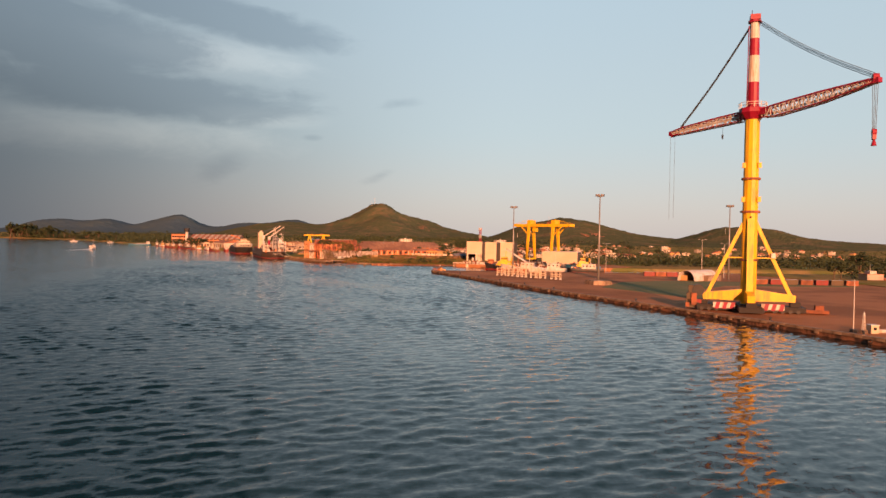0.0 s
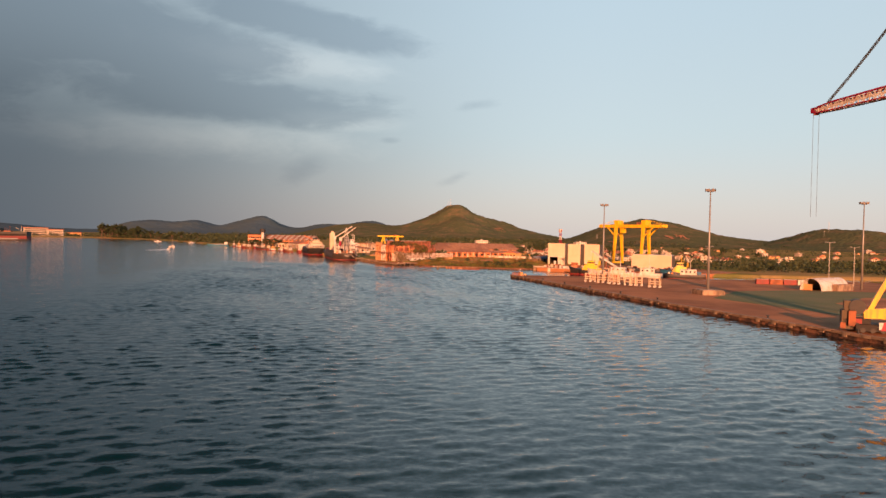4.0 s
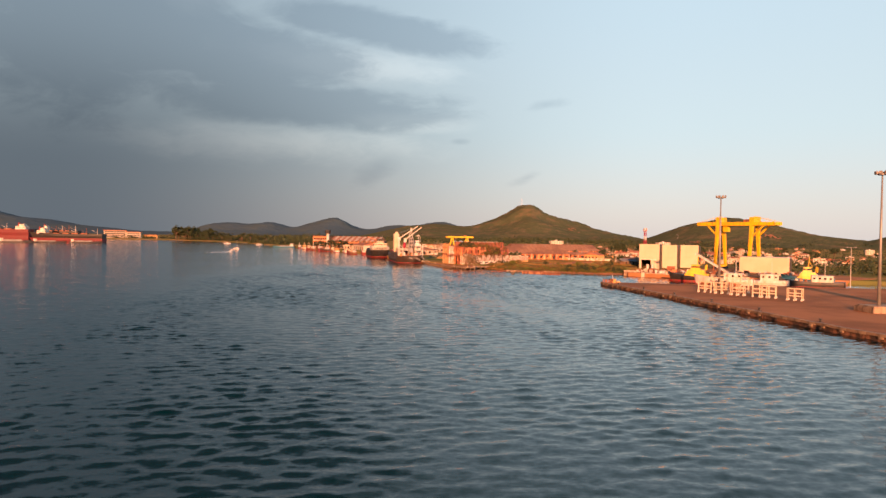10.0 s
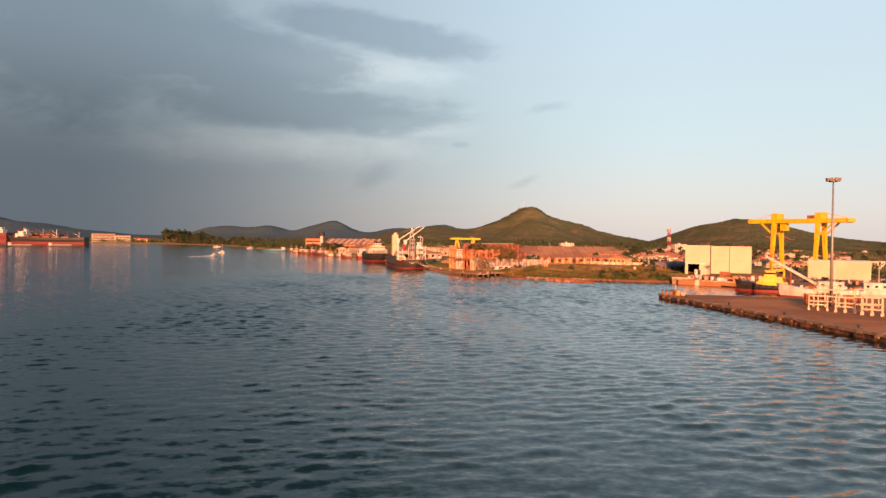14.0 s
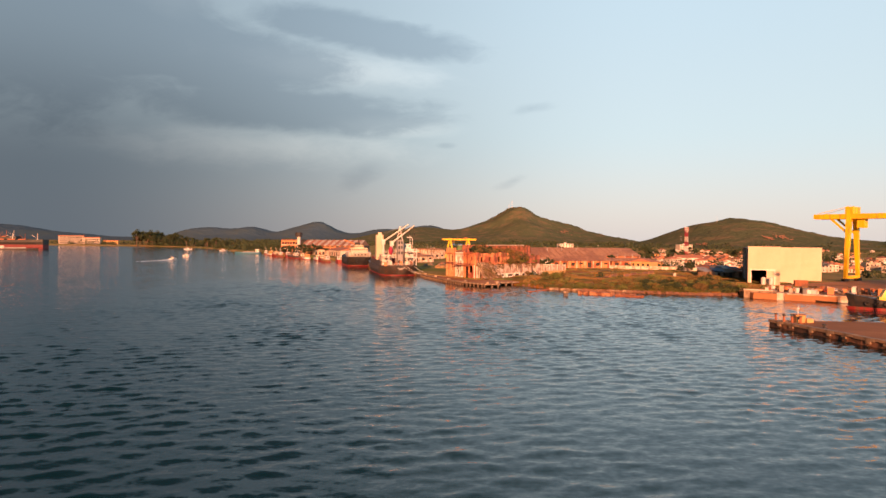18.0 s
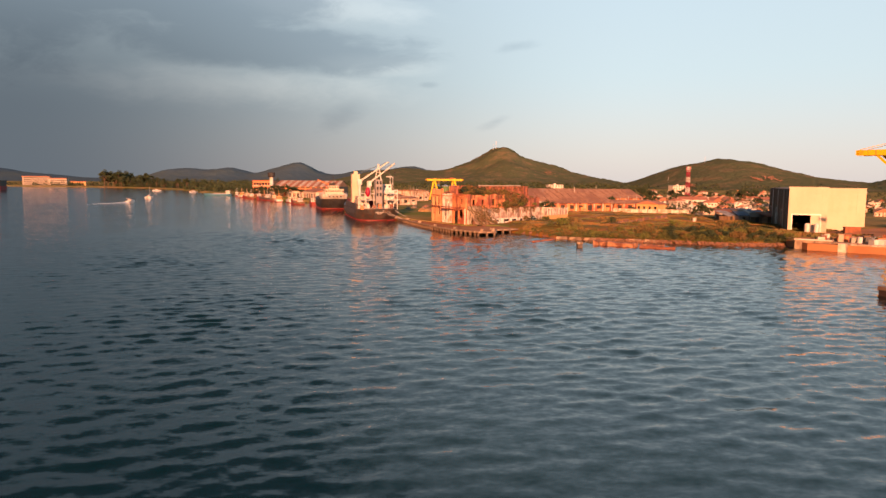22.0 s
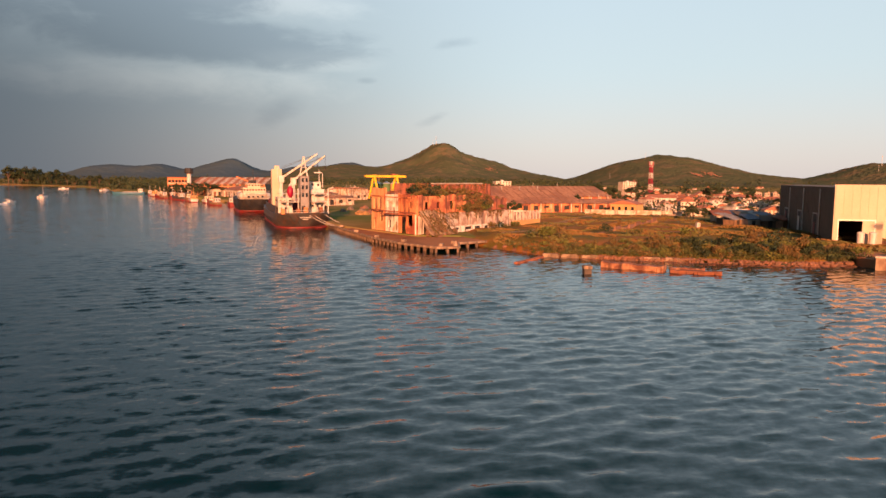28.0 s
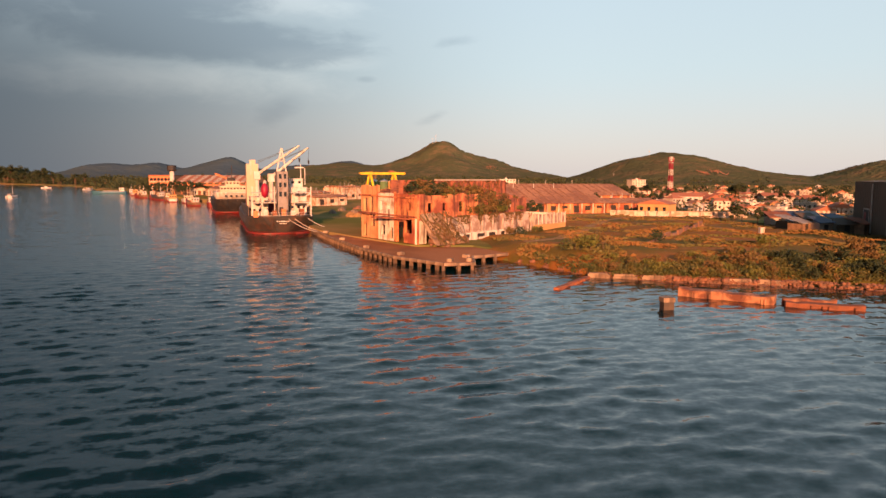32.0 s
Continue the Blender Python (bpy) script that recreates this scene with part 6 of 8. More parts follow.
part("mast", Shape().tube((0, 8, 11.3), (0, 8, 17.0), 0.18, 0.08).beam((-1.6, 8, 14.0), (1.6, 8, 14.0), 0.14).beam((-1.0, 8, 15.4), (1.0, 8, 15.4), 0.1), "black", t)
railing(t, [(-5.6, 3.0), (-3.2, 0.9), (3.2, 0.9), (5.6, 3.0)], 7.5, 1.0)
for k in range(4):
    part("scuttle", Shape().box(-3.0 + k * 1.8, -2.4 + k * 1.8, 0.45, 1.2, 5.9, 6.5), "glass", t)
part("fore_crane", Shape().tube((2, 34, 4.9), (2, 34, 12), 0.6, 0.5, 8).beam((2, 34, 11.4), (-4, 42, 14), 0.5, 0.6), "orange", t)

# tugs and boats in the basin
def tug(x, y, along, L, hull_mat, label):
    t = thing("tug", at(x, y, WATER, along, 0.76), label, "tug", "tugs in the basin")
    part("hull", hull_shape(L, 8.2, 2.6, 0.6, 2.2, 0.72, 0.8, 2.6), hull_mat, t)
    part("boot_topping", hull_shape(L * 0.995, 7.9, 2.6, 1.0, 0, 0.7, -1.0, 0.8), "hull_red", t)
    part("deck", Shape().box(-2.9, 2.9, L * 0.04, L * 0.62, 2.3, 2.52), "wood", t)

    def house_(name, w0, w1, y0, y1, z0, z1, rake, mat):
        """A deckhouse whose sides lean in and whose fore end is raked."""
        return part(name, Shape().loft([[(-w0, y0, z0), (w0, y0, z0), (w0, y1, z0), (-w0, y1, z0)], [(-w1, y0 + rake * 0.5, z1), (w1, y0 + rake * 0.5, z1), (w1, y1 - rake, z1), (-w1, y1 - rake, z1)]]), mat, t)
    house_("deckhouse", 2.7, 2.4, L * 0.34, L * 0.70, 3.8, 5.9, 1.0, "yellow")
    wh = house_("wheelhouse", 1.9, 1.6, L * 0.44, L * 0.62, 5.9, 8.2, 0.7, "yellow")
    part("window_band", Shape().box(-1.84, 1.84, L * 0.44 + 0.1, L * 0.62 - 0.35, 6.9, 7.6), "glass", wh)
    part("wheelhouse_roof", Shape().box(-2.1, 2.1, L * 0.43, L * 0.61, 8.2, 8.4), "yellow", wh)
    for sd in (-1, 1):
        part("funnel", Shape().tube((sd * 1.9, L * 0.34, 5.9), (sd * 1.9, L * 0.33, 8.4), 0.45, 0.38, 10), "yellow", t)
    part("mast", Shape().tube((0, L * 0.5, 8.4), (0, L * 0.48, 13.4), 0.2, 0.08).beam((-1.3, L * 0.5, 10.4), (1.3, L * 0.5, 10.4), 0.12).beam((0, L * 0.42, 8.4), (0, L * 0.49, 11.4), 0.12).beam((-0.7, L * 0.49, 12.0), (0.7, L * 0.49, 12.0), 0.1), "yellow", t)
    railing(t, [(-2.5, L * 0.35), (2.5, L * 0.35)], 5.9, 0.9, "yellow", 1.0)
    ty = Shape()
    ty.loft([[((0.55 + 0.2 * math.cos(c)) * math.cos(q_), 0.16 * math.sin(c), (0.55 + 0.2 * math.cos(c)) * math.sin(q_)) for c in (0, 1.57, 3.14, 4.71)] for q_ in [k * math.tau / 8 for k in range(9)]], False)
    me = ty.mesh("tyre", "black")
    for k in range(9):
        f_ = 0.12 + k * 0.09
        half = 8.2 / 2 * min(1.0, 0.72 + f_ * 1.6) * (1.0 if f_ < 0.62 else max(0.03, 1 - ((f_ - 0.62) / 0.38) ** 1.9))
        for sd in (-1, 1):
            o = part("tyre", me, "black", t, "black tyre fender")
            o.matrix_basis = pose(sd * (half + 0.15), f_ * L, 2.0, 0, 0, 90)
    part("tow_winch", Shape().tube((-1.2, L * 0.2, 3.1), (1.2, L * 0.2, 3.1), 0.7, 0.7, 10), "black", t)
    part("trunk", Shape().box(-2.6, 2.6, L * 0.28, L * 0.72, 2.5, 3.9), "yellow", t, "yellow deck trunk")
    return t


tug(109.6, 311.0, (-0.89, 0.45), 25, "black", "black and red tug with yellow superstructure in the shipyard basin")
tug(147, 305, (-0.92, 0.39), 22, "hull_blue", "blue tug with yellow superstructure and tall masts")
workboat(108, 284, (-0.86, 0.5), 18, 5.6, "white", "hull_red", "white", "white workboat with red bottom beside the quay", 2.6, levels=1)
workboat(138, 283, (-0.9, 0.42), 20, 5.4, "hull_dark", "hull_red", "white", "grey fishing boat with white wheelhouse in the basin", 2.2, levels=1)
workboat(122, 288, (-0.9, 0.42), 18, 5.2, "white", "hull_dark", "white", "white fishing boat with rusty deck in the basin", 2.2, levels=1)
tb = thing("loading_ramp", at(112, 319, 2.4, (0.6, 0.8)), "long white ramp leaning against a boat", "ramp")
part("ramp", Shape().beam((-10, 0, 9.0), (4, 0, 1.0), 1.2, 0.7), "white", tb)
part("prop", Shape().beam((-3, 0, 0.0), (-3, 0, 4.6), 0.4).beam((3.6, 0, 0), (3.6, 0, 1.0), 0.5), "rust", tb)

# fishing boats along the channel quay
rng = random.Random(17)
fish = [("hull_red", "white"), ("wood", "white"), ("hull_red", "cream"), ("white", "cream"), ("white", "house_ochre"), ("wood", "cream"), ("hull_dark", "white"), ("hull_dark", "wood")]
for k in range(15):
    f_ = k / 14
    x = -46 - f_ * 88 - 14 * math.sin(f_ * math.pi) * 0.2
    y = 586 + f_ * 190
    hm, cm = fish[k % 8]
    workboat(x - 4 - rng.uniform(0, 5), y + rng.uniform(-3, 3), (-0.42 + rng.uniform(-0.25, 0.2), 0.9), (17.0 if k in (3, 4) else rng.uniform(9, 13)), (5.0 if k in (3, 4) else rng.uniform(3, 3.8)), hm, "hull_red", cm,
             {"hull_red": "red fishing boat with pale wheelhouse at the quay", "wood": "brown wooden fishing boat with pale wheelhouse", "orange": "orange fishing boat with white wheelhouse",
              "hull_dark": "dark fishing boat with small wheelhouse", "white": "white fishing boat moored at the quay"}[hm], rng.uniform(1.3, 1.9), "fishing_boat", "boat", (0.15, 0.40), 1, True, "fishing boats along the quay")
bg_ = thing("barge", at(-151.5, 806, WATER, (-0.99, -0.1)), "long low blue and white ferry barge", "barge")
part("hull", hull_shape(22, 6, 1.7, 0.6, 0.4, 0.8), "hull_blue", bg_)
part("deck_cover", Shape().box(-2.2, 2.2, 5, 15, 1.7, 2.3), "grey", bg_)
cabin("wheelhouse", bg_, -1.6, 1.6, 1.2, 4.4, 1.7, 4.2)

# launches out on the water
def launch(x, y, along, L, label, wake):
    t = thing("motor_launch", at(x, y, WATER, along), label, "motorboat", "launches on the water")
    part("hull", hull_shape(L, L * 0.3, 0.9, 0.3, 0.5, 0.85), "white", t)
    part("cuddy", Shape().box(-L * 0.1, L * 0.1, L * 0.35, L * 0.62, 0.9, 1.9), "white", t)
    part("windscreen", Shape().box(-L * 0.1, L * 0.1, L * 0.62, L * 0.65, 0.95, 1.8), "glass", t)
    part("awning", Shape().box(-L * 0.12, L * 0.12, L * 0.12, L * 0.5, 2.35, 2.45).tube((0, L * 0.15, 0.9), (0, L * 0.15, 2.4), 0.05).tube((0, L * 0.48, 0.9), (0, L * 0.48, 2.4), 0.05), "white", t)
    if wake:
        s = Shape()
        rng = random.Random(3)
        for k in range(150):
            d_ = rng.random() ** 1.6 * wake
            w_ = 0.9 + d_ * 0.07
            px, py = rng.uniform(-w_, w_), 1.0 - d_
            r_ = rng.uniform(0.25, 0.7) * (1.3 - d_ / wake)
            s.add([(px + r_ * 1.3 * math.cos(a), py + r_ * 2.2 * math.sin(a), 0.04) for a in (0, 1, 2, 3, 4, 5)] + [(px, py, 0.08 + 0.5 * r_ * (1 - d_ / wake))], [(i, (i + 1) % 6, 6) for i in range(6)])
        f_ = solid("wake", s, "foam", "white foam wake behind the speeding launch", "wake", "stuff")
        f_.matrix_basis = at(x, y, WATER + 0.02, along)


launch(-163, 612, (0.25, 0.97), 7, "white motor launch speeding with a foaming wake", 34)
launch(-182, 700, (-0.5, 0.86), 8, "small white motor launch on the channel", 0)
launch(-226, 935, (0.6, 0.8), 9, "white motor launch lying off the barge", 0)
launch(-290, 1007, (0.9, 0.3), 9, "distant white motor launch with awning", 0)
sb = thing("sailing_boat", at(-189, 712, WATER, (0.3, 0.95)), "small moored sailing boat with bare mast", "boat")
part("hull", hull_shape(8, 2.6, 0.9, 0.3, 0.4, 0.7), "white", sb)
part("mast", Shape().tube((0, 4.5, 0.9), (0, 4.5, 8.5), 0.08, 0.05), "white", sb)

# far side of the harbour: laid-up red hulls, barges, buildings
def far_ship(x, y, along, L, Bm, h, hm, label, sup=0.05):
    t = thing("laid_up_ship", at(x, y, WATER, along), label, "ship", "ships across the harbour")
    part("hull", hull_shape(L, Bm, h, 1, 2.5, 0.8, h * 0.45, h), hm, t)
    part("boot_topping", hull_shape(L, Bm * 0.98, h, 1.5, 0, 0.8, -1.5, h * 0.45), "hull_far_shade", t)
    cabin("superstructure", t, -Bm * 0.26, Bm * 0.26, L * sup, L * (sup + 0.12), h, h + 4.5, "white", 1)
    cabin("bridge", t, -Bm * 0.2, Bm * 0.2, L * (sup + 0.02), L * (sup + 0.08), h + 4.6, h + 7.4, "white", 1)
    part("funnel", Shape().tube((0, L * (sup + 0.1), h + 4.6), (0, L * (sup + 0.1), h + 9.5), 1.3, 1.1, 10), "hull_red", t)
    for k in range(4):
        yk = L * ((0.3 + 0.15 * k) if sup < 0.4 else (0.1 + 0.15 * k))
        part("derrick_post", Shape().tube((0, yk, h), (0, yk, h + 8), 0.28, 0.18).beam((0, yk, h + 1.5), (0, yk + 7, h + 5.5), 0.22), ("white", "rust")[k % 2], t)
    for k in range(5):
        part("hatch", Shape().box(-Bm * 0.25, Bm * 0.25, L * (0.22 + 0.13 * k), L * (0.31 + 0.13 * k), h, h + 1.3), "rust", t)
    return t


far_ship(-552, 1005, (-1, -0.05), 108, 19, 15, "hull_far_shade", "large red ship laid up across the harbour")
far_ship(-500, 1032, (-1, 0.0), 60, 15, 13.5, "black", "black ship with white upperworks laid up across the harbour", 0.72)
far_ship(-450, 1000, (-1, 0.0), 97, 17, 10, "black", "long dark hulk with red bottom across the harbour", 0.8)
for k, (x, y) in enumerate(((-474, 874), (-440, 893), (-500, 852), (-530, 900))):
    b = thing("lighter", at(x, y, WATER, (0.9, 0.42)), "long low dark lighter with pale deck cargo", "barge", "lighters across the harbour")
    part("hull", hull_shape(34, 7, 1.6, 0.6, 0.5, 0.8), "hull_dark", b)
    part("deck_cargo", Shape().box(-2.2, 2.2, 5, 24, 1.6, 2.6 + 0.3 * (k % 2)), "grey", b)
    part("wheelhouse", Shape().box(-1.6, 1.6, 1.2, 4.4, 1.6, 4.6), "white", b)


# ---- port clutter ----
def rack(x, y, along, wd, h, label="white steel storage rack standing on the quay"):
    """A square frame of two bays by two, two frames deep, on block feet."""
    t = thing("pallet_rack", at(x, y, 2.12, along), label, "rack", "racks on the quay")
    for row in (0.0, 1.5):
        for k in range(3):
            xx = k * wd / 2
            p_ = part("post", Shape().box(xx - 0.09, xx + 0.09, row - 0.09, row + 0.09, 0.5, h), "cream", t)
            part("foot", Shape().box(xx - 0.2, xx + 0.2, row - 0.2, row + 0.2, 0.0, 0.5), "white", p_)
        for z in (1.15, h * 0.60, h - 0.15):
            part("rail", Shape().box(0.13, wd - 0.13, row - 0.07, row + 0.07, z - 0.08, z + 0.08), "cream", t)
    for k in range(3):
        part("tie", Shape().box(k * wd / 2 - 0.08, k * wd / 2 + 0.08, 0.13, 1.37, h - 0.2, h - 0.04), "cream", t)
    return t


rng = random.Random(23)
for k, (f_, side) in enumerate(((0.0, 0.0), (1.5, 1.2), (2.5, -0.4), (4.2, 0.2), (5.0, 1.6), (6.6, 0.6))):
    rack(76.6 + f_ * 2.05, 249.6 - f_ * 3.5 + side, (0.45 + 0.12 * (k % 3), 0.83), 3.3, 3.1 + 0.5 * (k in (2, 3)))
for k, (x, y, h) in enumerate(((81.4, 256.6, 3.9), (86.4, 250.4, 4.4), (84.8, 261.4, 4.4))):
    rack(x, y, (0.55, 0.83), 4.2, h, "tall white steel storage rack in the second row")
for k, (x, y) in enumerate(((88, 262), (91, 259), (84, 262))):
    b = thing("equipment_crate", at(x, y, 2.12, (0.5, 0.86)), "rust-red equipment crate on the quay", "crate", "crates on the quay")
    part("box", Shape().box(-1.6, 1.6, -1.2, 1.2, 0.15, 2.2), "rust", b)
    part("skid", Shape().box(-1.6, -1.3, -1.3, 1.3, 0, 0.15).box(1.3, 1.6, -1.3, 1.3, 0, 0.15), "black", b)
    part("lid", Shape().box(-1.7, 1.7, -1.3, 1.3, 2.2, 2.32), "orange", b)


def container(x, y, along, mat, label, L=6.1):
    t = thing("container", at(x, y, 2.12, along, 0.7), label, "container", "containers on the quay")
    s = Shape().box(-1.22, 1.22, 0, L, 0.0, 2.55)
    part("body", s, mat, t)
    rb = Shape()
    for k in range(int(L / 0.5)):
        rb.box(-1.27, -1.22, 0.15 + k * 0.5, 0.4 + k * 0.5, 0.15, 2.4)
    part("corrugation", rb, mat, t)
    part("door", Shape().box(-1.1, 1.1, -0.06, 0.0, 0.1, 2.4), mat, t)
    part("roof_rail", Shape().box(-1.26, 1.26, -0.04, L + 0.04, 2.55, 2.64), "steel", t)


for k, (x, y, mt, lb) in enumerate(((141, 252, "hull_red", "red shipping container"), (145.5, 250.8, "rust", "rusty shipping container"), (150, 249.6, "hull_red", "stained red shipping container"), (154.6, 248.4, "white", "white office container"))):
    container(x, y, (0.96, -0.27), mt, lb + " by the far edge of the apron")
for k in range(7):
    container(158 + k * 5.2, 205 - k * 1.2, (0.97, -0.2), ("rust", "hull_red", "cladding")[k % 3], ("rusty", "dull red", "dark brown")[k % 3] + " container behind the crane")
ht = thing("arched_store", at(141.2, 221.4, 2.12, (0.89, 0.45), 0.8), "long storage tent with white arched roof and open end", "storage tent")
arc = [(4.4 * math.cos(math.pi * k / 12), 4.9 * math.sin(math.pi * k / 12)) for k in range(13)]
rs = Shape().extrude_y(arc + [(a_ * 0.97, b_ * 0.97) for a_, b_ in reversed(arc)], 0, 21)
part("roof", rs, "white", ht)
# ochre board stands for sunlight on the left half of the open end
part("end_wall", Shape().prism([(-4.0, 2.2), (-0.6, 2.2), (-0.6, 2.4), (-4.0, 2.4)], 0.0, 2.4), "house_ochre", ht, "ochre board standing for the sunlit half of the end")
part("back_wall", Shape().extrude_y([(a * 0.96, b * 0.96) for a, b in arc], 20.6, 20.9), "grey", ht)
part("side_store", Shape().box(4.5, 6.5, 8, 20, 0, 2.6), "concrete", ht)

bc = thing("harbour_beacon", pose(91.4, 88.8, 2.12) @ Matrix.Scale(0.62, 4), "small white harbour beacon mast at the end of the quay", "beacon")
part("base", Shape().box(-0.7, 0.7, -0.7, 0.7, 0, 0.9), "concrete", bc)
bs = Shape()
lattice(bs, (0, 0.001, 0.9), (0, 0, 4.6), 0.7, 0.7, 0.3, 0.3, 6, 0.06)
part("lattice", bs, "white", bc)
part("lantern", Shape().tube((0, 0, 4.6), (0, 0, 5.3), 0.35, 0.25, 10).tube((0, 0, 5.3), (0, 0, 5.8), 0.25, 0.02, 10), "white", bc)
cb = thing("pump_cabin", at(93.0, 88.6, 2.12, (0.2, 0.98), 0.66), "small pale cabin with a window beside the beacon", "cabin")
part("body", Shape().box(-1.0, 1.0, -1.0, 1.0, 0, 2.1), "cream", cb)
part("roof", Shape().box(-1.15, 1.15, -1.15, 1.15, 2.1, 2.25), "sheet", cb)
part("window", Shape().box(-0.4, 0.4, -1.03, -0.97, 0.9, 1.6), "glass", cb)
part("tank", Shape().tube((1.2, 0.2, 0.5), (3.4, 0.2, 0.5), 0.5, 0.5, 10), "white", cb)
fp = thing("flag_pole", pose(90.0, 89.5, 2.12), "thin pale flag pole on the quay edge", "pole")
part("pole", Shape().tube((0, 0, 0), (0, 0, 9.0), 0.09, 0.05), "white", fp)
part("foot", Shape().box(-0.4, 0.4, -0.4, 0.4, 0, 0.6), "black", fp)

# cabin on the far corner of the quay
cc = thing("quay_cabin", at(61.5, 284, 2.12, (0.1, 1), 0.55), "small ochre control cabin on the quay corner", "cabin")
part("body", Shape().box(-1.3, 1.5, -1, 1, 0, 2.3), "house_ochre", cc)
part("roof", Shape().box(-1.5, 1.7, -1.2, 1.2, 2.3, 2.5), "rust", cc)
part("window", Shape().box(-0.9, -0.1, -1.03, -0.97, 1.0, 1.8), "glass", cc)
part("mast", Shape().tube((-0.3, 0, 2.5), (-0.3, 0, 5.2), 0.1, 0.06).box(-0.7, 0.1, -0.1, 0.1, 4.2, 4.4), "white", cc)
part("bin", Shape().box(2.0, 4.0, -0.8, 0.8, 0, 1.2), "house_ochre", cc, "pale steel bin")
for k in range(6):
    b = thing("corner_post", pose(58.9 + (k % 3) * 0.9, 286.6 - k * 0.9, 2.12), "short rusty mooring post on the quay corner", "post", "posts on the quay corner")
    part("shaft", Shape().tube((0, 0, 0), (0, 0, 1.1 + 0.2 * (k % 2)), 0.2, 0.16, 8), "rust", b)
    part("cap", Shape().tube((0, 0, 1.1), (0, 0, 1.3), 0.26, 0.26, 8), "black", b)

# shipyard clutter before the shed
for k, (x, y) in enumerate(((100.6, 374.4), (102.6, 373.6))):
    b = thing("storage_tank", pose(x, y, 2.5) @ Matrix.Scale(0.72, 4), "tall white cylindrical storage tank before the shed door", "tank", "tanks at the shed")
    part("shell", Shape().tube((0, 0, 0.2), (0, 0, 3.4), 0.95, 0.95, 14), "white", b, smooth=False)
    part("lid", Shape().tube((0, 0, 3.4), (0, 0, 3.65), 0.95, 0.5, 14), "white", b)
    part("stand", Shape().box(-0.9, 0.9, -0.9, 0.9, 0, 0.2), "black", b)
rb_ = thing("rust_bin", at(110.5, 371.5, 2.5, (0.3, 0.95), 0.6), "large rusty steel skip beside the shed", "skip")
part("body", Shape().box(-3, 3, -1.4, 1.4, 0.2, 3.0), "rust", rb_)
part("rim", Shape().box(-3.1, 3.1, -1.5, 1.5, 3.0, 3.2), "rust", rb_)
part("foot", Shape().box(-2.8, -2.4, -1.4, 1.4, 0, 0.2).box(2.4, 2.8, -1.4, 1.4, 0, 0.2), "black", rb_)
rng = random.Random(51)
cols = ["rust", "rust", "orange", "house", "hull_red", "steel", "cream", "wood", "cladding", "white"]
for k in range(120):
    x = rng.uniform(88, 150)
    y = 345 - (x - 86) * 0.42 + rng.uniform(2, 22) * (0.6 if x < 100 else 1.0)
    if 97 < x < 108 and y > 372:
        continue
    mt = cols[rng.randrange(len(cols))]
    s = Shape()
    a = rng.random()
    if a < 0.45:
        w_, d_, h = rng.uniform(0.5, 1.8), rng.uniform(0.5, 1.6), rng.uniform(0.4, 1.9)
        s.box(-w_ / 2, w_ / 2, -d_ / 2, d_ / 2, 0, h).box(-w_ / 2 - 0.06, w_ / 2 + 0.06, -d_ / 2 - 0.06, d_ / 2 + 0.06, h, h + 0.08)
        nm, lb, ct = "scrap_box", "box", "box"
    elif a < 0.75:
        for i in range(6):
            p = Vector((rng.uniform(-0.8, 0.8), rng.uniform(-0.5, 0.5), 0.12 + i * 0.12))
            q_ = p + Vector((rng.uniform(1.0, 2.6), rng.uniform(-0.5, 0.5), rng.uniform(0, 0.4)))
            s.beam(p, q_, 0.16, 0.14)
        s.box(-0.8, 1.4, -0.5, 0.5, 0, 0.25)
        nm, lb, ct = "steel_pile", "heap of beams", "scrap"
    else:
        r_ = rng.uniform(0.3, 0.6)
        s.tube((0, 0, 0), (0, 0, r_ * 2.4), r_, r_, 10).tube((0, 0, r_ * 2.4), (0, 0, r_ * 2.5), r_ * 1.04, r_ * 1.04, 10)
        nm, lb, ct = "oil_drum", "oil drum", "drum"
    word = {"rust": "rusty", "orange": "orange", "house": "pale", "hull_red": "dark red", "steel": "grey", "cream": "cream", "wood": "brown", "cladding": "dark", "white": "white"}[mt]
    o = solid(nm, s, mt, f"{word} {lb} among the shipyard clutter on the dock", ct, m=pose(x, y, 2.5, 0, 0, rng.uniform(0, 180)), group="shipyard clutter")
jt = thing("dock_stage", at(87, 348.8, 0, (0.62, 0.78)), "pale concrete landing stage of the shipyard", "stage")
part("block", Shape().box(-3.5, 3.5, -2.4, 2.5, -1.5, 3.0), "concrete", jt)
part("kerb", Shape().box(-3.6, 3.6, -2.6, -2.2, 3.0, 3.3), "house", jt)
part("bridge", Shape().box(3.5, 8, -1.5, 0.5, 2.3, 2.8), "concrete", jt)
rh = thing("port_office", at(222, 224, 2.6, (0.98, -0.2), 0.55), "white port building with stepped roof and mast", "building")
part("wall", Shape().box(-5, 5, 0, 12, 0, 4.2), "house", rh)
part("upper", Shape().box(-3, 3, 3, 8, 4.2, 6.6), "white", rh)
part("roof", Shape().box(-5.3, 5.3, -0.3, 12.3, 4.2, 4.5), "roof", rh)
part("mast", Shape().tube((0, 5, 6.6), (0, 5, 11), 0.15, 0.08), "white", rh)
part("lean_to", Shape().box(-5, 5, 12.4, 26, 0, 1.6), "rust", rh)

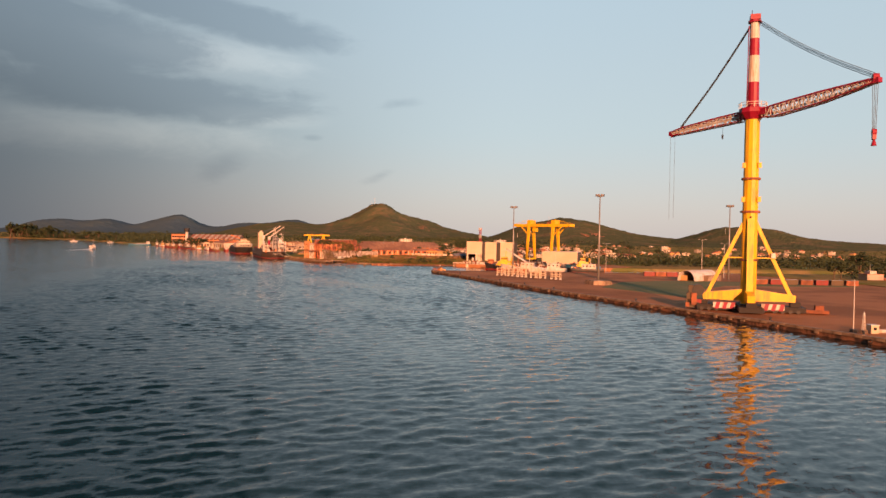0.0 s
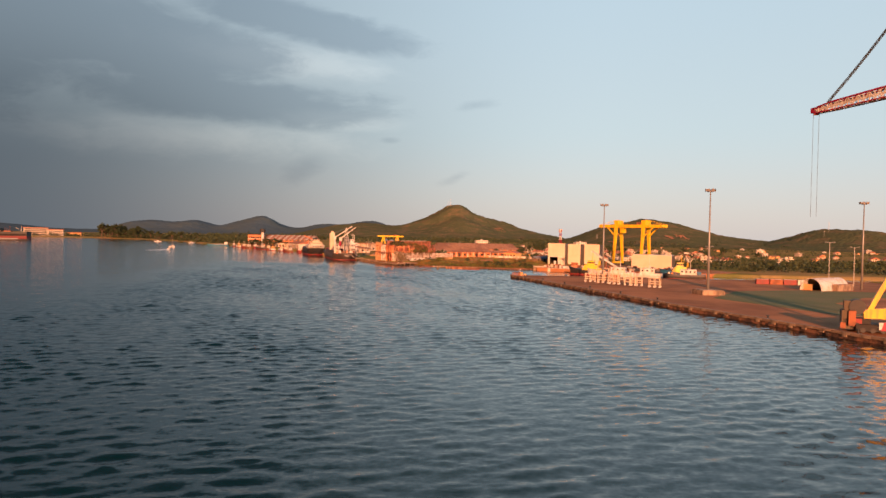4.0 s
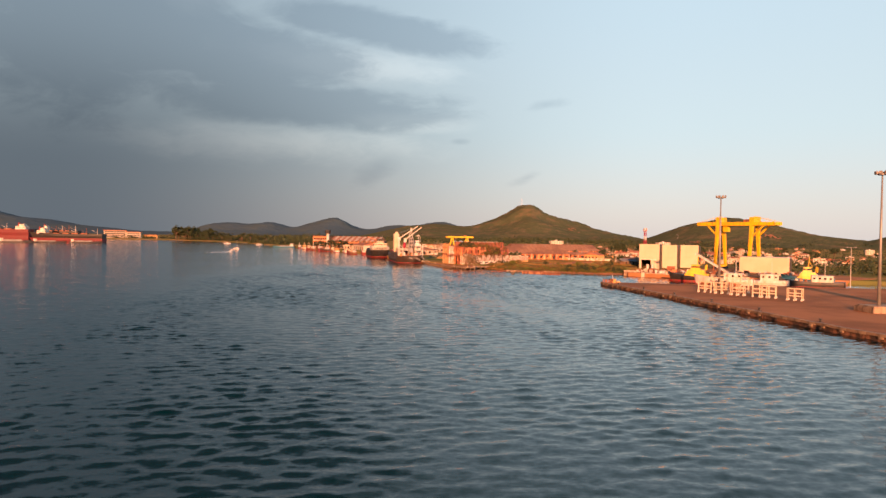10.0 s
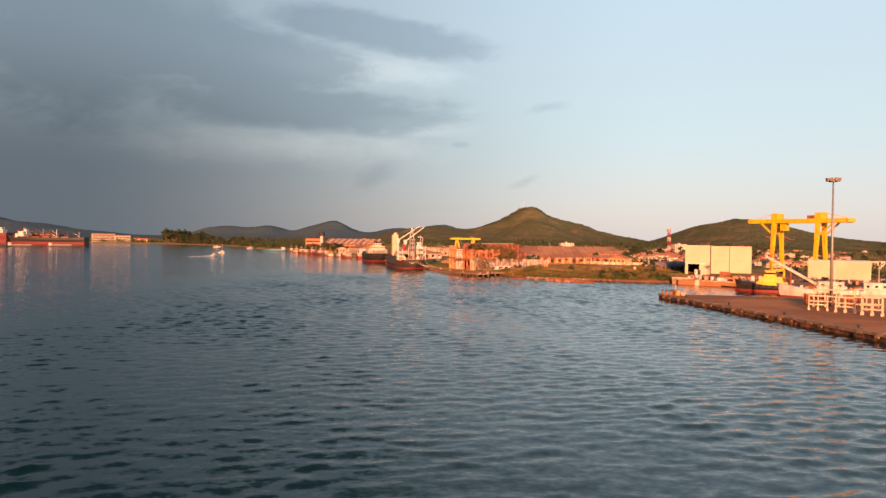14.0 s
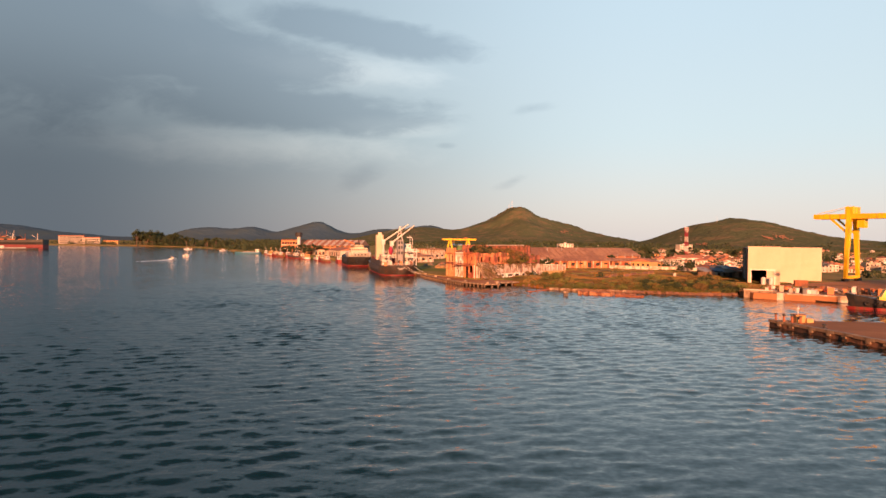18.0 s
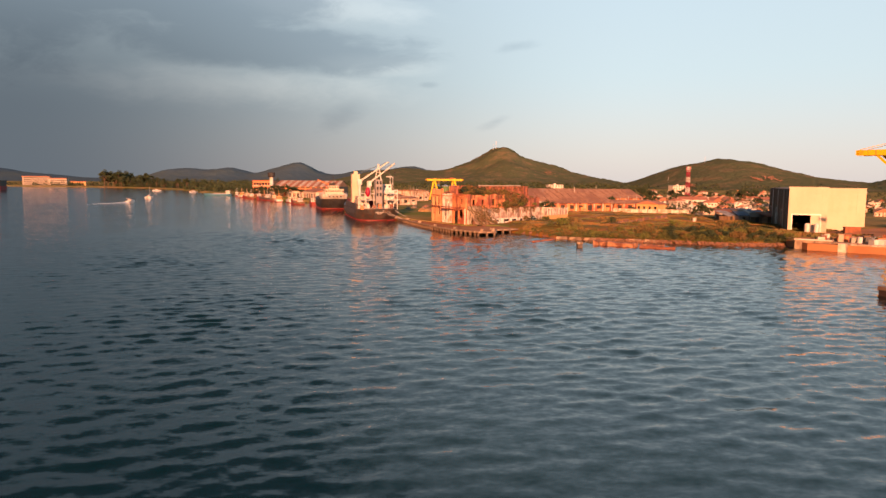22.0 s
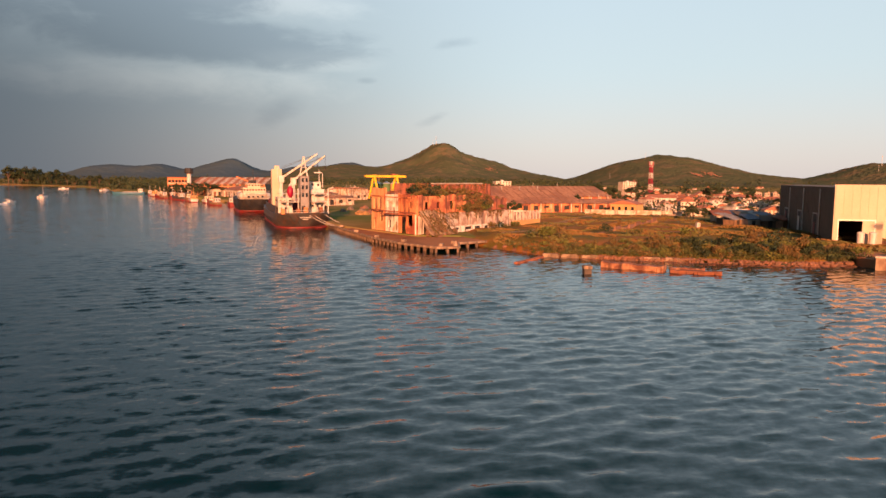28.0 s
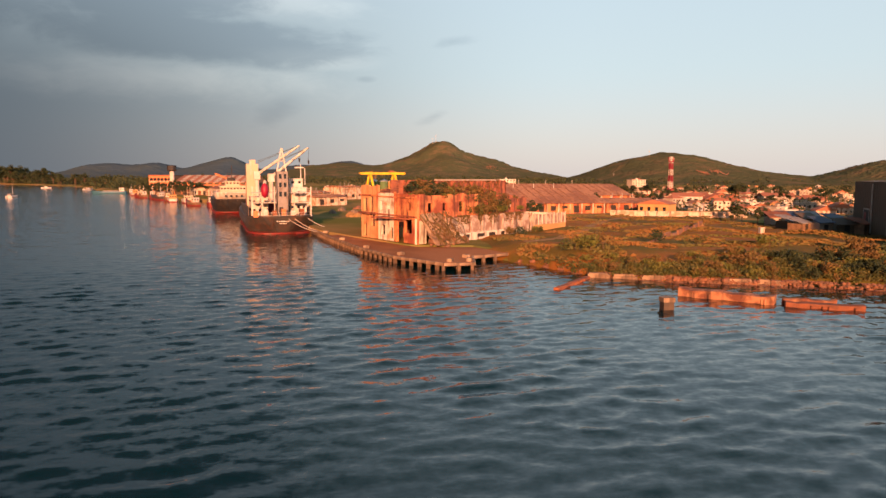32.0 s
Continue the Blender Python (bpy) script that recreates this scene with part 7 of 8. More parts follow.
# ---- the works and halls along the channel ----
fw = thing("harbour_works", at(-121.5, 752, 2.4, (0.15, 0.99)), "orange brick works building with three rows of windows", "building")
part("wall", Shape().box(0, 14.5, 0, 26, 0, 11.6), "orange", fw)
part("roof", Shape().box(-0.3, 14.8, -0.3, 26.3, 11.6, 12.1), "roof", fw)
for z in (1.6, 5.0, 8.4):
    part("floor_band", Shape().box(-0.1, 14.6, -0.22, 0.0, z - 0.9, z - 0.35), "plaster", fw, "pale floor band")
    for k in range(6):
        wn_ = part("window", Shape().box(0.7 + k * 2.3, 2.5 + k * 2.3, -0.06, 0.03, z, z + 1.7), "glass", fw)
        part("sill", Shape().box(0.6 + k * 2.3, 2.6 + k * 2.3, -0.15, 0.02, z - 0.2, z), "house", wn_)
wt = thing("water_tower", pose(-105.6, 745, 2.4), "white concrete water tower with dark tank on top", "water tower")
part("shaft", Shape().tube((0, 0, 0), (0, 0, 14.6), 1.5, 1.4, 12), "white", wt)
part("tank", Shape().tube((0, 0, 14.6), (0, 0, 15.1), 2.6, 2.9, 12).tube((0, 0, 15.1), (0, 0, 18.0), 2.9, 2.9, 12), "black", wt, "dark tank")
part("roof", Shape().tube((0, 0, 18.0), (0, 0, 18.3), 3.0, 1.8, 12), "black", wt)
hl = thing("works_hall", at(-103, 738, 2.4, (0.15, 0.99)), "long works hall with striped rusty and pale roof sheets", "hall")
part("wall", Shape().box(0, 50, 0.6, 34, 0, 7.6), "cladding", hl)
for k in range(18):
    x0 = k * 2.78
    part("roof_sheet", Shape().add([(x0, -0.6, 7.5), (x0 + 2.76, -0.6, 7.5), (x0 + 2.76, 18, 12.0), (x0, 18, 12.0), (x0, -0.6, 7.7), (x0 + 2.76, -0.6, 7.7), (x0 + 2.76, 18, 12.2), (x0, 18, 12.2)],
                                   [(3, 2, 1, 0), (4, 5, 6, 7), (0, 1, 5, 4), (1, 2, 6, 5), (2, 3, 7, 6), (3, 0, 4, 7)]), ("roof", "plaster")[k % 2], hl, ("rusty red roof sheet", "pale roof light")[k % 2])
part("rear_roof", Shape().add([(0, 18, 11.9), (50, 18, 11.9), (50, 34.6, 7.6), (0, 34.6, 7.6), (0, 18, 12.1), (50, 18, 12.1), (50, 34.6, 7.8), (0, 34.6, 7.8)],
                              [(3, 2, 1, 0), (4, 5, 6, 7), (0, 1, 5, 4), (1, 2, 6, 5), (2, 3, 7, 6), (3, 0, 4, 7)]), "roof_old", hl)
part("gable_wall", Shape().loft([[(x, 0.7, 7.5), (x, 34, 7.5), (x, 18, 11.8)] for x in (0.1, 0.5)]).loft([[(x, 0.7, 7.5), (x, 34, 7.5), (x, 18, 11.8)] for x in (49.5, 49.9)]), "orange", hl)
for k in range(13):
    part("column", Shape().box(k * 4.1, k * 4.1 + 0.9, 0.0, 0.6, 0, 7.5), "orange", hl, "orange brick column")
part("lintel", Shape().box(0.0, 50, -0.05, 0.62, 5.6, 6.3), "orange", hl)
for k in range(3):
    st_ = thing("quay_shed", at(-90 + k * 13.5, 727 - k * 20, 2.4, (-0.35, 0.94)), "low pale yellow shed with flat roof on the channel quay", "shed", "sheds on the channel quay")
    part("wall", Shape().box(0, 12, 0, 9, 0, 4.3 - 0.5 * (k % 2)), "cream" if k % 2 == 0 else "plaster", st_)
    part("roof", Shape().box(-0.5, 12.5, -0.9, 9.5, 4.3 - 0.5 * (k % 2), 4.55 - 0.5 * (k % 2)), "roof_old", st_)
    for i in range(4):
        part("door", Shape().box(0.8 + i * 2.9, 2.6 + i * 2.9, -0.06, 0.03, 0, 2.6), ("dark", "rust", "dark", "wood")[i], st_)
lh = thing("quay_store", at(-62, 670, 2.4, (-0.35, 0.94)), "low pale store with canopy on the channel quay", "store")
part("wall", Shape().box(0, 16, 0, 40, 0, 4.6), "house", lh)
part("roof", Shape().extrude_y([(-0.6, 4.6), (16.6, 4.6), (8, 6.8)], -0.6, 40.6), "roof", lh)
for k in range(5):
    part("door", Shape().box(-0.06, 0.03, 3 + k * 7.4, 6 + k * 7.4, 0, 3.2), ("rust", "dark")[k % 2], lh)


def hall_between(p, q_, depth, eave, ridge, label, wall_mat="ruin_orange"):
    """A hall whose long front runs from p (left) to q_ (right), its depth behind."""
    d = Vector((q_[0] - p[0], q_[1] - p[1]))
    L = d.length
    m = pose(p[0], p[1], 2.4, 0, 0, math.degrees(math.atan2(d.y, d.x)))
    t = thing("warehouse", m, label, "warehouse", "warehouses behind the ruin")
    part("wall", Shape().box(0, L, 0, depth, 0, eave), wall_mat, t)
    prof = [(-0.8, eave), (depth + 0.8, eave), (depth / 2, ridge)]
    rf_ = Shape().loft([[(x, a, b) for a, b in prof] for x in (-0.8, L + 0.8)])
    rf_ = part("roof", rf_, "roof_old", t, "broad roof of old brown tiles")
    rib = Shape().beam((0, -0.9, eave + 0.05), (0, depth / 2, ridge + 0.05), 0.3, 0.12).mesh("roof_rib", "roof_old")
    for k in range(int(L / 3.2)):
        part("roof_rib", rib, "roof_old", rf_).matrix_basis = pose(k * 3.2 + 0.9 * noise.noise(Vector((k * 1.7, L, 0))), 0, 0)
    n_ = max(2, int(L / 4.2))
    for k in range(n_):
        x = L * (k + 0.5) / n_
        # dark panel on the solid wall, in place of an opening's shaded inside
        part("opening", Shape().box(x - 1.0, x + 1.0, -0.04, 0.03, 0.3 + (k % 3) * 0.7, min(eave - 0.5, 2.6)), "dark", t)
        part("buttress", Shape().box(x + 1.7, x + 2.1, -0.3, 0.0, 0, eave), "plaster", t)
    for k in range(3):
        part("roof_vent", Shape().tube((L * (0.3 + 0.2 * k), depth / 2, ridge - 0.6), (L * (0.3 + 0.2 * k), depth / 2, ridge + 1.6), 0.16, 0.12, 8), "steel", t)
    return t


hall_between((52, 500), (90, 507), 30, 3.4, 8.2, "long warehouse with old brown tiled roof and stained walls")
hall_between((60, 552), (122, 560), 34, 4.6, 9.2, "large old warehouse with worn tiled roof behind the field")
hall_between((92, 510), (112, 513), 14, 3.2, 4.8, "half-ruined hall of bare brick columns")
hall_between((26, 566), (52, 562), 20, 4.2, 7.0, "pale warehouse with tiled roof near the channel")
st = thing("small_store", at(48.5, 486, 2.4, (0.1, 1)), "low white flat-roofed store behind the ruin", "store")
part("wall", Shape().box(0, 7, 0, 8, 0, 4.2), "white", st)
part("roof", Shape().box(-0.2, 7.2, -0.2, 8.2, 4.2, 4.5), "house", st)
for k, (x, mt, lb) in enumerate(((18.6, "green", "green"), (23.8, "green", "dull green"), (28.6, "house_ochre", "ochre"))):
    t = thing("silo", pose(x, 655, 2.4), lb + " steel silo behind the yellow gantry", "silo", "silos")
    part("shell", Shape().tube((0, 0, 0), (0, 0, 9.3), 2.5, 2.5, 14), mt, t)
    part("cone", Shape().tube((0, 0, 9.3), (0, 0, 10.6), 2.5, 0.4, 14), "sheet", t)

# telecom tower
tt = thing("telecom_tower", pose(180.5, 643, 2.4), "red and white banded telecom tower", "tower")
for k in range(7):
    s = Shape()
    z0, z1 = k * 3.35, (k + 1) * 3.35
    w0, w1 = 2.2 - 0.12 * k, 2.2 - 0.12 * (k + 1)
    lattice(s, (0, 0.001, z0), (0, 0, z1), w0, w0, w1, w1, 3, 0.15)
    part("section", s, ("white", "red")[k % 2], tt, ("white", "red")[k % 2] + " lattice section")
part("aerial_ring", Shape().tube((0, 0, 20.6), (0, 0, 21.0), 1.5, 1.5, 10), "red", tt)
for k in range(6):
    a = k * math.tau / 6
    part("panel_aerial", Shape().box(1.4 * math.cos(a) - 0.15, 1.4 * math.cos(a) + 0.15, 1.4 * math.sin(a) - 0.15, 1.4 * math.sin(a) + 0.15, 21.0, 23.2), ("white", "red")[k % 2], tt)

# boundary wall at the back of the field
bw = thing("boundary_wall", pose(0, 0, 0), "long pale plastered boundary wall behind the field", "wall", kind="structure")
wp = [(86, 492), (100, 484), (112, 480), (124, 478)]
for p, q_ in zip(wp, wp[1:]):
    wall_between("wall_panel", p, q_, 2.4, 1.8, 0.3, "plaster", bw)
yh = thing("ochre_house", at(104, 497, 2.4, (0.7, 0.7)), "ochre painted house behind the boundary wall", "house")
part("wall", Shape().box(-5, 5, -3.5, 3.5, 0, 3.6), "house_ochre", yh)
part("roof", Shape().extrude_y([(-5.5, 3.6), (5.5, 3.6), (0, 5.0)], -4.0, 4.0), "roof", yh)
for k in range(4):
    part("window", Shape().box(-4.4 + k * 2.5, -3.4 + k * 2.5, -3.55, -3.47, 1.2, 2.6), "glass", yh)
mk = thing("field_marker", pose(89, 416.5, 2.5), "small white kiosk standing in the grass", "kiosk")
part("body", Shape().box(-0.45, 0.45, -0.4, 0.4, 0, 1.6), "white", mk)
part("roof", Shape().box(-0.5, 0.5, -0.45, 0.45, 1.6, 1.7), "house", mk)
lw = thing("low_wall", pose(0, 0, 0), "broken low grey stone wall across the field", "wall", kind="structure")
for k in range(9):
    p, q_ = (55 + k * 4.0, 396 + k * 5.3), (58.4 + k * 4.0, 400.6 + k * 5.3)
    wall_between("wall_piece", p, q_, 2.5, 0.9 + 0.25 * (k % 3), 0.4, "rock", lw)

# stores on the open ground between the ship and the ruin
for k, (p, q_, dp, ev, rg, lb) in enumerate((((-8, 566), (4, 575), 12, 3.4, 4.4, "low store with pale flat-pitched roof on the open ground"), ((2, 640), (13, 652), 12, 6.4, 7.0, "pale two-storey store near the channel"),
                                             ((-14, 620), (-4, 632), 10, 3.6, 4.8, "small store with stained walls near the channel"))):
    hall_between(p, q_, dp, ev, rg, lb, "plaster")
rng = random.Random(77)
for k in range(9):
    x, y = rng.uniform(-2, 9), rng.uniform(462, 545)
    s = Shape()
    r_ = rng.uniform(1.2, 2.6)
    s.loft([[(r_ * f_ * rng.uniform(0.8, 1.2) * math.cos(a * math.tau / 9), r_ * f_ * rng.uniform(0.8, 1.2) * math.sin(a * math.tau / 9), z) for a in range(9)] for z, f_ in ((-0.2, 1.0), (0.5, 0.8), (1.0, 0.45), (1.3, 0.12))])
    solid("rubble_heap", s, ("dirt", "rock", "concrete")[k % 3], "heap of earth and rubble on the open ground", "rubble", m=pose(x, y, 2.4), group="rubble heaps by the ruin")


# ---- town ----
def house(w_, d_, h, roof, wall_mat, roof_mat, storeys, label):
    t = thing("house", pose(0, 0, -50), label, "house", "houses of the town")
    part("wall", Shape().box(-w_ / 2, w_ / 2, -d_ / 2, d_ / 2, 0, h), wall_mat, t)
    if roof == "gable":
        part("roof", Shape().extrude_y([(-w_ / 2 - 0.5, h), (w_ / 2 + 0.5, h), (0, h + w_ * 0.24)], -d_ / 2 - 0.5, d_ / 2 + 0.5), roof_mat, t)
    elif roof == "hip":
        part("roof", Shape().add([(-w_ / 2 - 0.5, -d_ / 2 - 0.5, h), (w_ / 2 + 0.5, -d_ / 2 - 0.5, h), (w_ / 2 + 0.5, d_ / 2 + 0.5, h), (-w_ / 2 - 0.5, d_ / 2 + 0.5, h), (-w_ / 6, 0, h + 2.0), (w_ / 6, 0, h + 2.0)],
                                 [(0, 1, 5, 4), (1, 2, 5), (2, 3, 4, 5), (3, 0, 4), (3, 2, 1, 0)]), roof_mat, t)
    else:
        part("roof", Shape().box(-w_ / 2 - 0.2, w_ / 2 + 0.2, -d_ / 2 - 0.2, d_ / 2 + 0.2, h, h + 0.5).box(-1, 1, -1, 1, h + 0.5, h + 1.8), roof_mat, t)
    n_ = max(2, int(w_ / 2.6))
    for s_ in range(storeys):
        for k in range(n_):
            x = -w_ / 2 + w_ * (k + 0.5) / n_
            z = h * s_ / storeys + 1.0
            if s_ == 0 and k == n_ // 2:
                part("door", Shape().box(x - 0.5, x + 0.5, -d_ / 2 - 0.05, -d_ / 2 + 0.02, 0, 2.1), "wood", t)
            else:
                part("window", Shape().box(x - 0.55, x + 0.55, -d_ / 2 - 0.05, -d_ / 2 + 0.02, z, z + 1.2), "glass", t)
    return t


protos = [house(9, 8, 3.4, "gable", "house", "roof", 1, "small pale house with tiled gable roof"),
          house(11, 9, 6.2, "hip", "house", "roof", 2, "two-storey pale house with hipped tile roof"),
          house(8, 10, 3.2, "gable", "house_ochre", "roof_old", 1, "small ochre house with old tiled roof"),
          house(12, 9, 6.4, "flat", "house", "plaster", 2, "white flat-roofed two-storey house"),
          house(14, 8, 3.8, "gable", "plaster", "roof", 1, "long low stained house with tiled roof"),
          house(10, 8, 3.6, "flat", "white", "house", 1, "low white flat-roofed house")]
block = house(15, 11, 9.5, "flat", "house", "white", 4, "white four-storey apartment block")
rng = random.Random(101)


def inside(x, y):
    if 168 < x < 192 and 632 < y < 655:
        return False
    if 40 < x < 125 and y < 585:
        return False
    return True


spots = []
for n_, (x0, x1, y0, y1) in ((80, (100, 230, 520, 640)), (70, (60, 330, 640, 800)), (44, (135, 260, 470, 560)), (24, (-20, 330, 800, 1000)), (36, (240, 560, 440, 640)), (34, (240, 760, 640, 1000)), (16, (150, 800, 1000, 1350))):
    tries = 0
    while n_ > 0 and tries < 2000:
        tries += 1
        x, y = rng.uniform(x0, x1), rng.uniform(y0, y1)
        if not inside(x, y) or x < 98 and y < 560 or any((x - a) ** 2 + (y - b) ** 2 < 95 for a, b in spots):
            continue
        spots.append((x, y))
        n_ -= 1
for k in range(26):
    spots.append((rng.uniform(-12, 24), 660 + k * 9 + rng.uniform(-3, 3)))
for x, y in spots:
    pr = protos[rng.choice((0, 2, 4, 5, 0, 2, 4, 5, 1, 3))] if rng.random() < 0.985 or y < 640 else block
    rise_ = 0.0
    s_ = rng.uniform(0.42, 0.62)
    copy_thing(pr, pose(x, y, 2.4 + rise_, 0, 0, rng.uniform(-28, 28)) @ Matrix.Scale(s_, 4))
for x, y, r_ in ((150, 905, 4), (300, 960, 6)):
    copy_thing(block, pose(x, y, 2.4, 0, 0, r_))
for o in (*protos, block):
    for c_ in list(o.children_recursive):
        bpy.data.objects.remove(c_)
    bpy.data.objects.remove(o)

# big pale hall and tower blocks in the town
for k, (x, y, w_, d_, h, lb) in enumerate(((160, 590, 17, 9, 3.4, "long white town hall with red tiled roof"), (215, 600, 15, 9, 3.2, "long pale school with red tiled roof"), (132, 625, 16, 8, 3.2, "white workshop with tiled roof"))):
    t = thing("large_hall", pose(x, y, 2.4, 0, 0, -12), lb, "building", "large town buildings")
    part("wall", Shape().box(-w_ / 2, w_ / 2, -d_ / 2, d_ / 2, 0, h), "white", t)
    part("roof", Shape().loft([[(x_, -d_ / 2 - 0.6, h), (x_, d_ / 2 + 0.6, h), (x_, 0, h + 1.7)] for x_ in (-w_ / 2 - 0.6, w_ / 2 + 0.6)]), "roof", t)
    for i in range(int(w_ / 3)):
        part("window", Shape().box(-w_ / 2 + 1 + i * 3, -w_ / 2 + 2.4 + i * 3, -d_ / 2 - 0.05, -d_ / 2 + 0.02, 1.0, 2.4), "glass", t)

# patched shacks beside the shipyard
rng = random.Random(131)
for k in range(13):
    x, y = 104 + (k % 5) * 3.6 + rng.uniform(-1, 1) + (k // 5) * 3.4, 424 + (k // 5) * 11 + rng.uniform(-2, 2) - (k % 5) * 1.5
    w_, d_, h = rng.uniform(3.2, 5), rng.uniform(3, 4.6), rng.uniform(1.7, 2.4)
    mt = ("grey", "tarp", "cladding", "rust", "tarp", "grey", "cladding")[k % 7]
    t = thing("shack", pose(x, y, 2.45, 0, 0, rng.uniform(-30, 30)), {"grey": "low shack with grey sheet roof", "tarp": "shack covered by a dark blue tarpaulin", "sheet": "shack with pale metal roof",
              "rust": "shack with rusty sheet roof", "cladding": "dark weathered boat shed"}[mt] + " beside the shipyard", "shack", "shacks by the shipyard")
    part("wall", Shape().box(-w_ / 2, w_ / 2, -d_ / 2, d_ / 2, 0, h), ("wood", "house", "cladding")[k % 3], t)
    part("roof", Shape().add([(-w_ / 2 - 0.4, -d_ / 2 - 0.4, h), (w_ / 2 + 0.4, -d_ / 2 - 0.4, h + 0.1), (w_ / 2 + 0.4, d_ / 2 + 0.4, h + 1.2), (-w_ / 2 - 0.4, d_ / 2 + 0.4, h + 1.3),
                              (-w_ / 2 - 0.4, -d_ / 2 - 0.4, h + 0.15), (w_ / 2 + 0.4, -d_ / 2 - 0.4, h + 0.25), (w_ / 2 + 0.4, d_ / 2 + 0.4, h + 1.35), (-w_ / 2 - 0.4, d_ / 2 + 0.4, h + 1.45)],
                             [(3, 2, 1, 0), (4, 5, 6, 7), (0, 1, 5, 4), (1, 2, 6, 5), (2, 3, 7, 6), (3, 0, 4, 7)]), mt, t)
    part("door", Shape().box(-0.5, 0.5, -d_ / 2 - 0.05, -d_ / 2 + 0.02, 0, 1.9), "dark", t)

# buildings across the harbour
for k, (x, y, w_, h, mt) in enumerate(((-622, 1400, 40, 14, "house"), (-588, 1404, 26, 11, "house"), (-548, 1390, 22, 6, "house_ochre"), (-960, 1450, 60, 8, "house_ochre"))):
    t = thing("waterfront_building", pose(x, y, 2.4, 0, 0, 14), {"orange": "orange waterfront building with flat roof", "house": "pale waterfront building with flat roof", "house_ochre": "ochre waterfront building with flat roof"}[mt] + " across the harbour", "building", "buildings across the harbour")
    part("wall", Shape().box(-w_ / 2, w_ / 2, 0, 14, 0, h), mt, t)
    part("roof", Shape().box(-w_ / 2 - 1, w_ / 2 + 1, -1, 15, h, h + 1.2), "roof", t)
    for z in range(int(h / 3.4)):
        part("window_band", Shape().box(-w_ / 2 + 2, w_ / 2 - 2, -0.08, 0.02, 1.2 + z * 3.4, 2.6 + z * 3.4), "glass", t)

# ---- trees and scrub ----
def tree_meshes(seed, h, spread, leaf, count):
    rng = random.Random(seed)
    tr = Shape()
    tr.tube((0, 0, -0.5), (0.1, 0.1, h * 0.45), 0.045 * h * 0.6, 0.02 * h, 8)
    tips = []
    for k in range(7):
        a = k * 2.4 + rng.uniform(-0.4, 0.4)
        b0 = Vector((0.1, 0.1, h * rng.uniform(0.28, 0.45)))
        e = Vector((math.cos(a) * spread * rng.uniform(0.45, 0.95), math.sin(a) * spread * rng.uniform(0.45, 0.95), h * rng.uniform(0.5, 0.85)))
        tr.tube(b0, b0.lerp(e, 0.6) + Vector((0, 0, 0.05 * h)), 0.018 * h, 0.011 * h, 6)
        tr.tube(b0.lerp(e, 0.6) + Vector((0, 0, 0.05 * h)), e, 0.011 * h, 0.004 * h, 5)
        tips.append(e)
    tips.append(Vector((0, 0, h * 0.86)))
    cr = Shape()
    for e in tips:
        for _ in range(2):
            c_ = e + Vector((rng.gauss(0, 0.13), rng.gauss(0, 0.13), rng.gauss(0, 0.07))) * spread
            r_ = spread * rng.uniform(0.28, 0.46)
            cr.leaves(c_, (r_, r_, r_ * 0.7), count, leaf, rng)
    return tr.mesh("trunk", "bark"), cr.mesh("crown", "leaf_dark")


kinds = [tree_meshes(200 + k, 1.0 * hh, sp, lf, 60) for k, (hh, sp, lf) in enumerate(((12, 4.6, 0.5), (14, 4.2, 0.55), (10, 5.0, 0.5), (16, 5.4, 0.6)))]


def tree(x, y, z, s_, k, label, group):
    t = thing("tree", pose(x, y, z, 0, 0, k * 53) @ Matrix.Scale(s_, 4), label, "tree", group)
    part("trunk", kinds[k % 4][0], "bark", t)
    part("crown", kinds[k % 4][1], "leaf_dark", t)


rng = random.Random(303)
for k in range(40):
    tree(-390 - rng.uniform(0, 70), 1232 + rng.uniform(10, 50) + k * 1.5, 2.3, rng.uniform(1.0, 1.65), k, "tall dark tree on the far shore", "trees on the far shore")
for k in range(20):
    tree(-230 - k * 11 + rng.uniform(-4, 4), 1005 + k * 15 + rng.uniform(6, 25), 2.3, rng.uniform(0.7, 1.0), k, "dark green waterside tree on the far shore", "trees on the far shore")
for k in range(12):
    tree(-70 - k * 8, 712 + k * 9 + rng.uniform(-4, 4), 2.3, rng.uniform(0.4, 0.6), k + 1, "small dark tree by the channel works", "trees by the works")
for k in range(14):
    tree(-124 + k * 2.6 + rng.uniform(-1, 1), 741 - k * 1.3 + rng.uniform(-4, 2), 2.3, rng.uniform(0.35, 0.62), k + 2, "small dark tree by the channel works", "trees by the works")
for k in range(80):
    tree(rng.uniform(100, 330), rng.uniform(520, 900), 2.3, rng.uniform(0.35, 0.65), k, "dark leafy tree between the town houses", "trees in the town")
for k, (x, y, s_) in enumerate(((104, 452, 0.3), (107, 446, 0.32), (110, 458, 0.34), (113, 466, 0.3), (116, 470, 0.35), (113, 452, 0.32), (45.5, 452, 0.55), (49, 449, 0.4))):
    tree(x, y, 2.4, s_, k, "low dark tree at the edge of the field", "trees round the field")
for k in range(10):
    tree(212 + k * 7 + rng.uniform(-2, 2), 232 + rng.uniform(-6, 10), 2.4, rng.uniform(0.4, 0.7), k, "dark tree behind the port apron", "trees behind the port")


def scrub(name, spots_, size, count, leaf, mat, label, seed):
    """A thicket of many leaf clumps as one mass."""
    rng = random.Random(seed)
    s = Shape()
    for x, y, z in spots_:
        r_ = size * rng.uniform(0.6, 1.4)
        s.leaves((x, y, z + r_ * 0.45), (r_ * 1.25, r_ * 1.25, r_ * rng.uniform(0.5, 0.9)), count, leaf, rng)
    return solid(name, s, mat, label, "scrub", "stuff")


